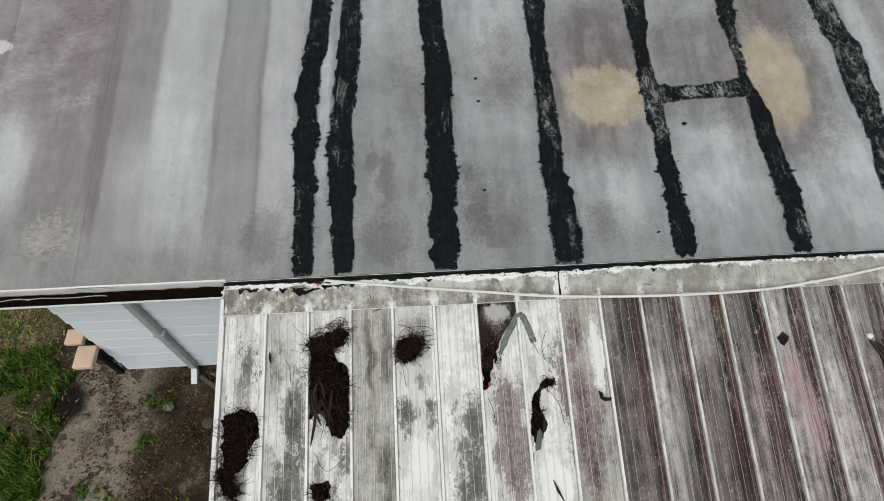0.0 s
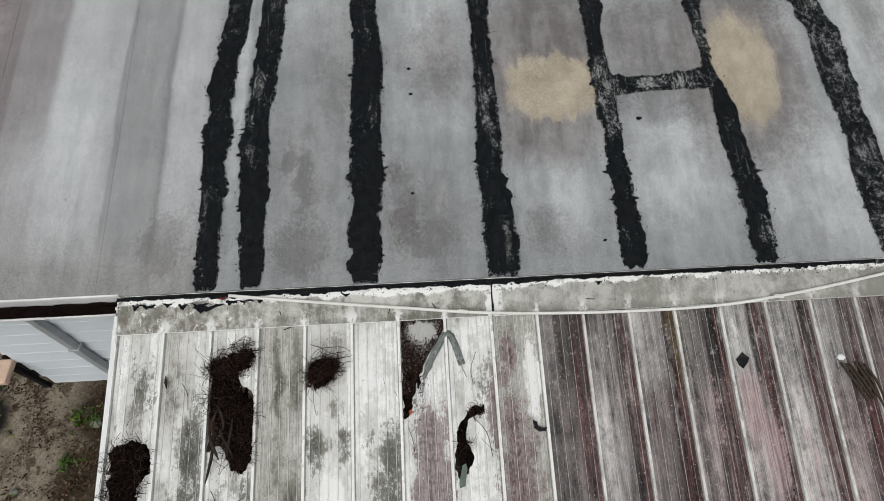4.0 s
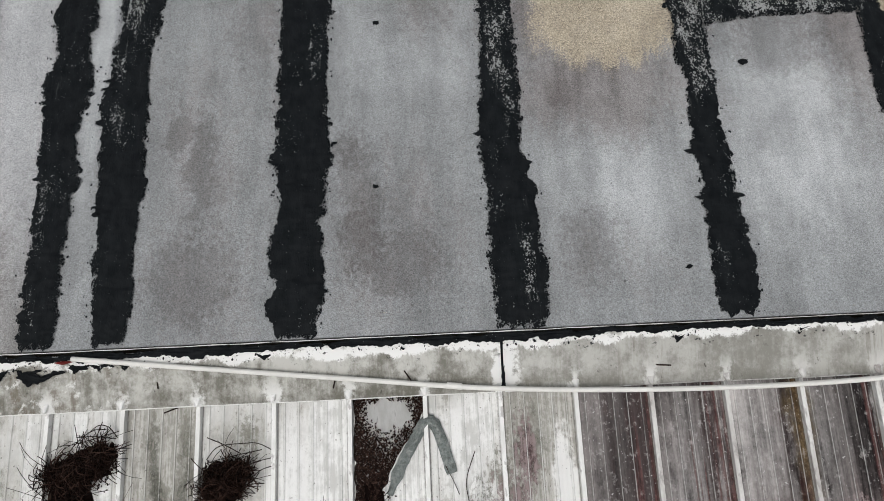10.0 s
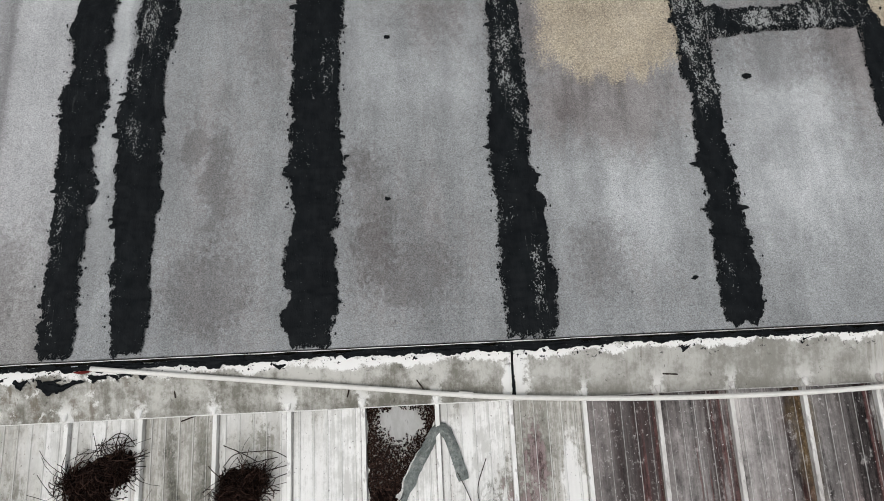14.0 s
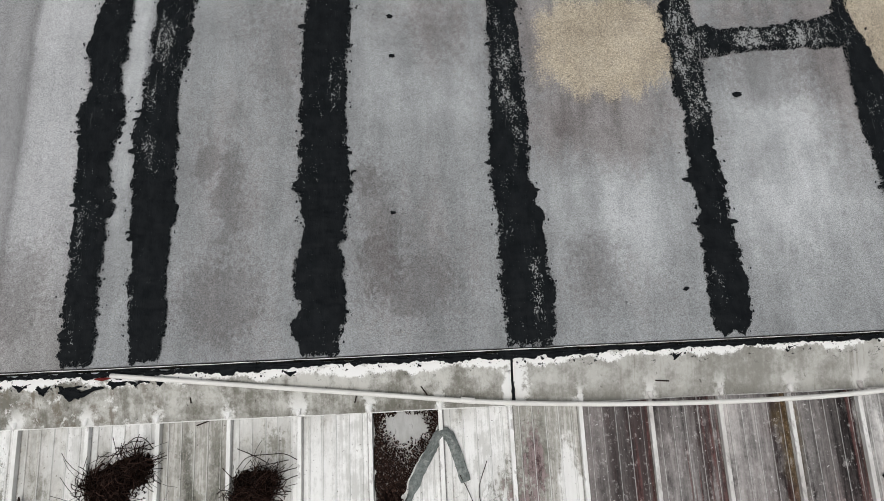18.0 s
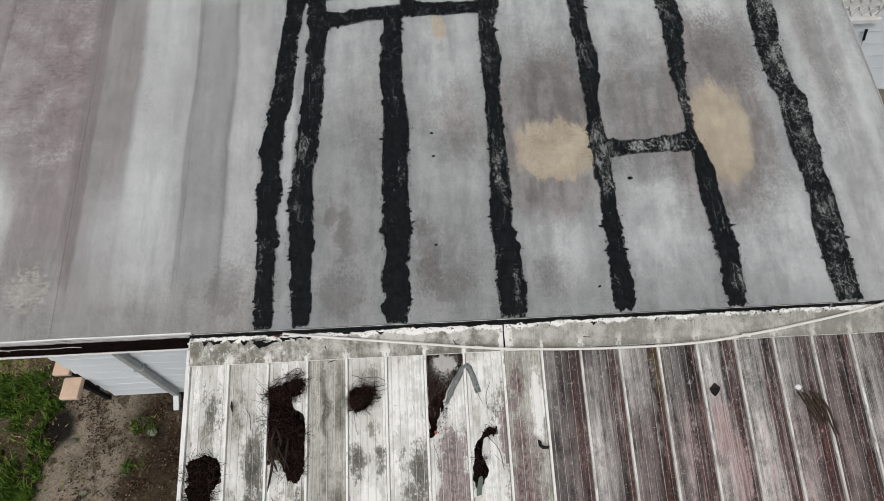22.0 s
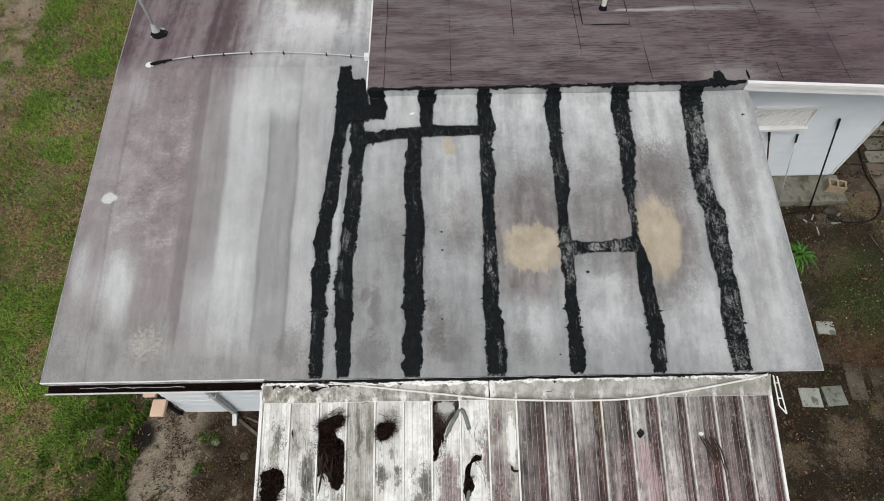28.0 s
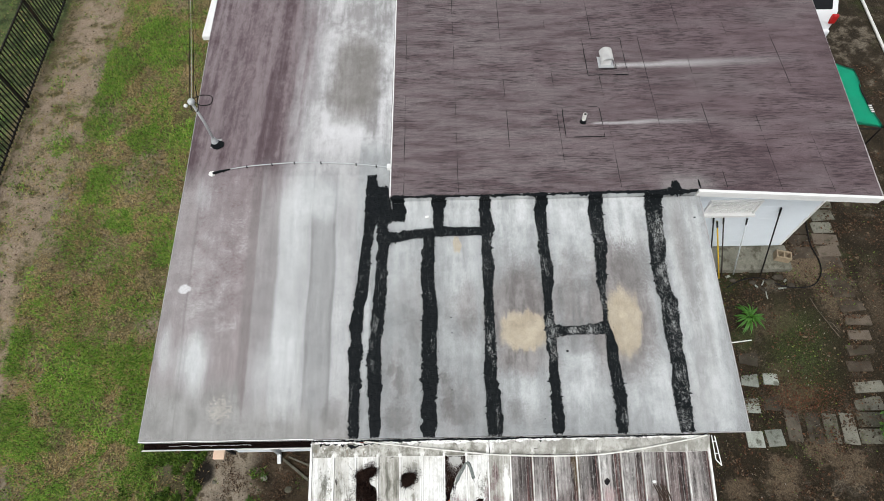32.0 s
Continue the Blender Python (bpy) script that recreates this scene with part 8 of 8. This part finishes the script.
for i, (x, y, w, d, turn, pale) in enumerate(PAVERS):
    slab_piece(x, y, w, d, turn, PALE_SLAB if pale else SLABS if i > 8 else SOILED, i)
PATH_LINE = [(1.62, 7.12), (1.92, 7.20), (2.19, 7.24), (2.46, 7.27), (2.72, 7.21), (3.0, 7.12), (3.24, 7.04), (3.6, 7.08), (3.86, 7.12), (4.13, 7.15), (4.42, 7.19), (4.71, 7.28), (5.02, 7.32), (5.35, 7.36), (5.7, 7.42), (6.05, 7.48)]
for i, (y, x) in enumerate(PATH_LINE):
    slab_piece(x, y, 0.46 + 0.05 * math.sin(i * 2.3), 0.25, 5 * math.sin(i * 1.9), SLABS if i > 9 else DUSTY, 20 + i)
for i, (x, y) in enumerate(((6.62, 4.12), (6.64, 4.40), (6.68, 4.70), (6.58, 3.84))):
    slab_piece(x, y, 0.44, 0.26, 3 * math.sin(i * 3.1), DUSTY, 50 + i)


# ---- roofing sheets, last ----
def sheet(parent, left, right, y0, y1, rows, on, mat, name="roofing_sheet", lap=0.0025):
    """A length of roofing felt whose far edge laps over the next."""
    bm = bmesh.new()
    grid = []
    for j in range(rows + 1):
        y = y0 + (y1 - y0) * j / rows
        l, r = left(y), right(y)
        line = []
        for i in range(9):
            t = i / 8
            x = l + (r - l) * t
            line.append(bm.verts.new(on(x, y, lap * t + 0.0015 * noise.noise((x * 2.2, y * 1.6, 4)))))
        grid.append(line)
    for a, b in zip(grid, grid[1:]):
        for i in range(8):
            bm.faces.new((a[i], a[i + 1], b[i + 1], b[i]))
    edge = [e for e in bm.edges if e.is_boundary]
    r = bmesh.ops.extrude_edge_only(bm, edges=edge)
    for v in r["geom"]:
        if isinstance(v, bmesh.types.BMVert):
            v.co.z -= 0.011
    return part(name, bm, mat, parent, "", False)


def verge(y):
    return -4.87 + 0.17 * y / BEND if y <= BEND else -4.70 - 0.062 * (y - BEND) if y < 7.3 else -4.9 - 0.035 * (y - 7.3)


def far_verge(y):
    return 3.64 - 0.15 * y / 3.5


def bend_of(x, y):
    """The lap beside the double seam runs a little askew."""
    return -1.89 + 0.06 * max(0.0, y - 0.8) if x == -1.80 and y < 4 else x


lines = [None, -4.43, -3.55, -2.61, -1.80, -0.82, 0.08, 0.97, 1.83, 2.75, None]
for a, b in zip(lines, lines[1:]):
    l = (lambda y: verge(y)) if a is None else (lambda y, a=a: bend_of(a, y) + 0.006 * noise.noise((a, y * 1.5, 2)))
    r = (lambda y: far_verge(y)) if b is None else (lambda y, b=b: bend_of(b, y) + 0.012 + 0.006 * noise.noise((b, y * 1.5, 2)))
    top = BEND if b is not None and b < -1.7 else 3.58
    sheet(front_roof, l, r, 0.018, top, 24, on_roof, ROOF)
    if b is not None and b < -1.7:
        sheet(side_roof, l, (lambda y: -1.424) if b == -1.80 else r, BEND + 0.0, 12.4, 24, on_roof, ROOF)
sheet(front_roof, lambda y: -1.79, lambda y: -1.424, 3.57, BEND, 4, on_roof, ROOF)


def level(x, y, h):
    return Vector((x, y, BACK + h))


def back_front(x):
    return 3.525 + 0.009 * (x + 1.4) if x < 3.43 else 3.57 - 0.069 * (x - 3.43)


def back_sheet(a, b):
    """A length of felt from the front rim of the flat roof to its far rim."""
    bm = bmesh.new()
    grid = []
    for j in range(25):
        line = []
        for i in range(9):
            t = i / 8
            x = a + (b - a) * t
            y = back_front(x) + (12.4 - back_front(x)) * j / 24
            xx = x + (0.09 * max(0.0, y - 3.4) * t if b > 6 else 0.0)
            line.append(bm.verts.new(level(xx, y, 0.006 * t + 0.002 * noise.noise((x * 2, y * 2, 7)))))
        grid.append(line)
    for p, q in zip(grid, grid[1:]):
        for i in range(8):
            bm.faces.new((p[i], p[i + 1], q[i + 1], q[i]))
    r = bmesh.ops.extrude_edge_only(bm, edges=[e for e in bm.edges if e.is_boundary])
    for v in r["geom"]:
        if isinstance(v, bmesh.types.BMVert):
            v.co.z -= 0.012
    part("roofing_sheet", bm, FELT, back_roof)
    bm = bmesh.new()
    ys = [back_front(b) + 0.05 + 8.6 * j / 60 for j in range(61)]
    if b < 6:
        tube(bm, [(b + 0.006 * noise.noise((b, y * 2, 1)), y, BACK + 0.003) for y in ys], [0.0012 + 0.006 * max(0.0, 0.45 + noise.noise((b * 3, y * 1.7, 2))) for y in ys], 4)
        part("tar_line", bm, TAR, back_roof, "thin cracked tar line")
    else:
        bm.free()


# strip added to fit the camera's view: it hides the step's face
bm = bmesh.new()
cuts = []
for k in range(81):
    x = -1.40 + 4.83 * k / 80
    y, z = back_front(x), BACK - 0.006 + 0.006 * noise.noise((x * 5, 1, 1))
    cuts.append([(x, y - 0.016, BACK - 0.20), (x, y - 0.002, BACK - 0.20), (x, y - 0.002, z), (x, y - 0.016, z)])
loft(bm, cuts)
part("upstand", bm, ROOF, front_roof, "pale coated strip fitted over the step to the flat roof")
seams = [-1.40, -1.19, -0.33, 0.54, 1.40, 2.24, 3.09, 3.90, 4.75, 5.55, 6.25]
for a, b in zip(seams, seams[1:]):
    back_sheet(a, b)
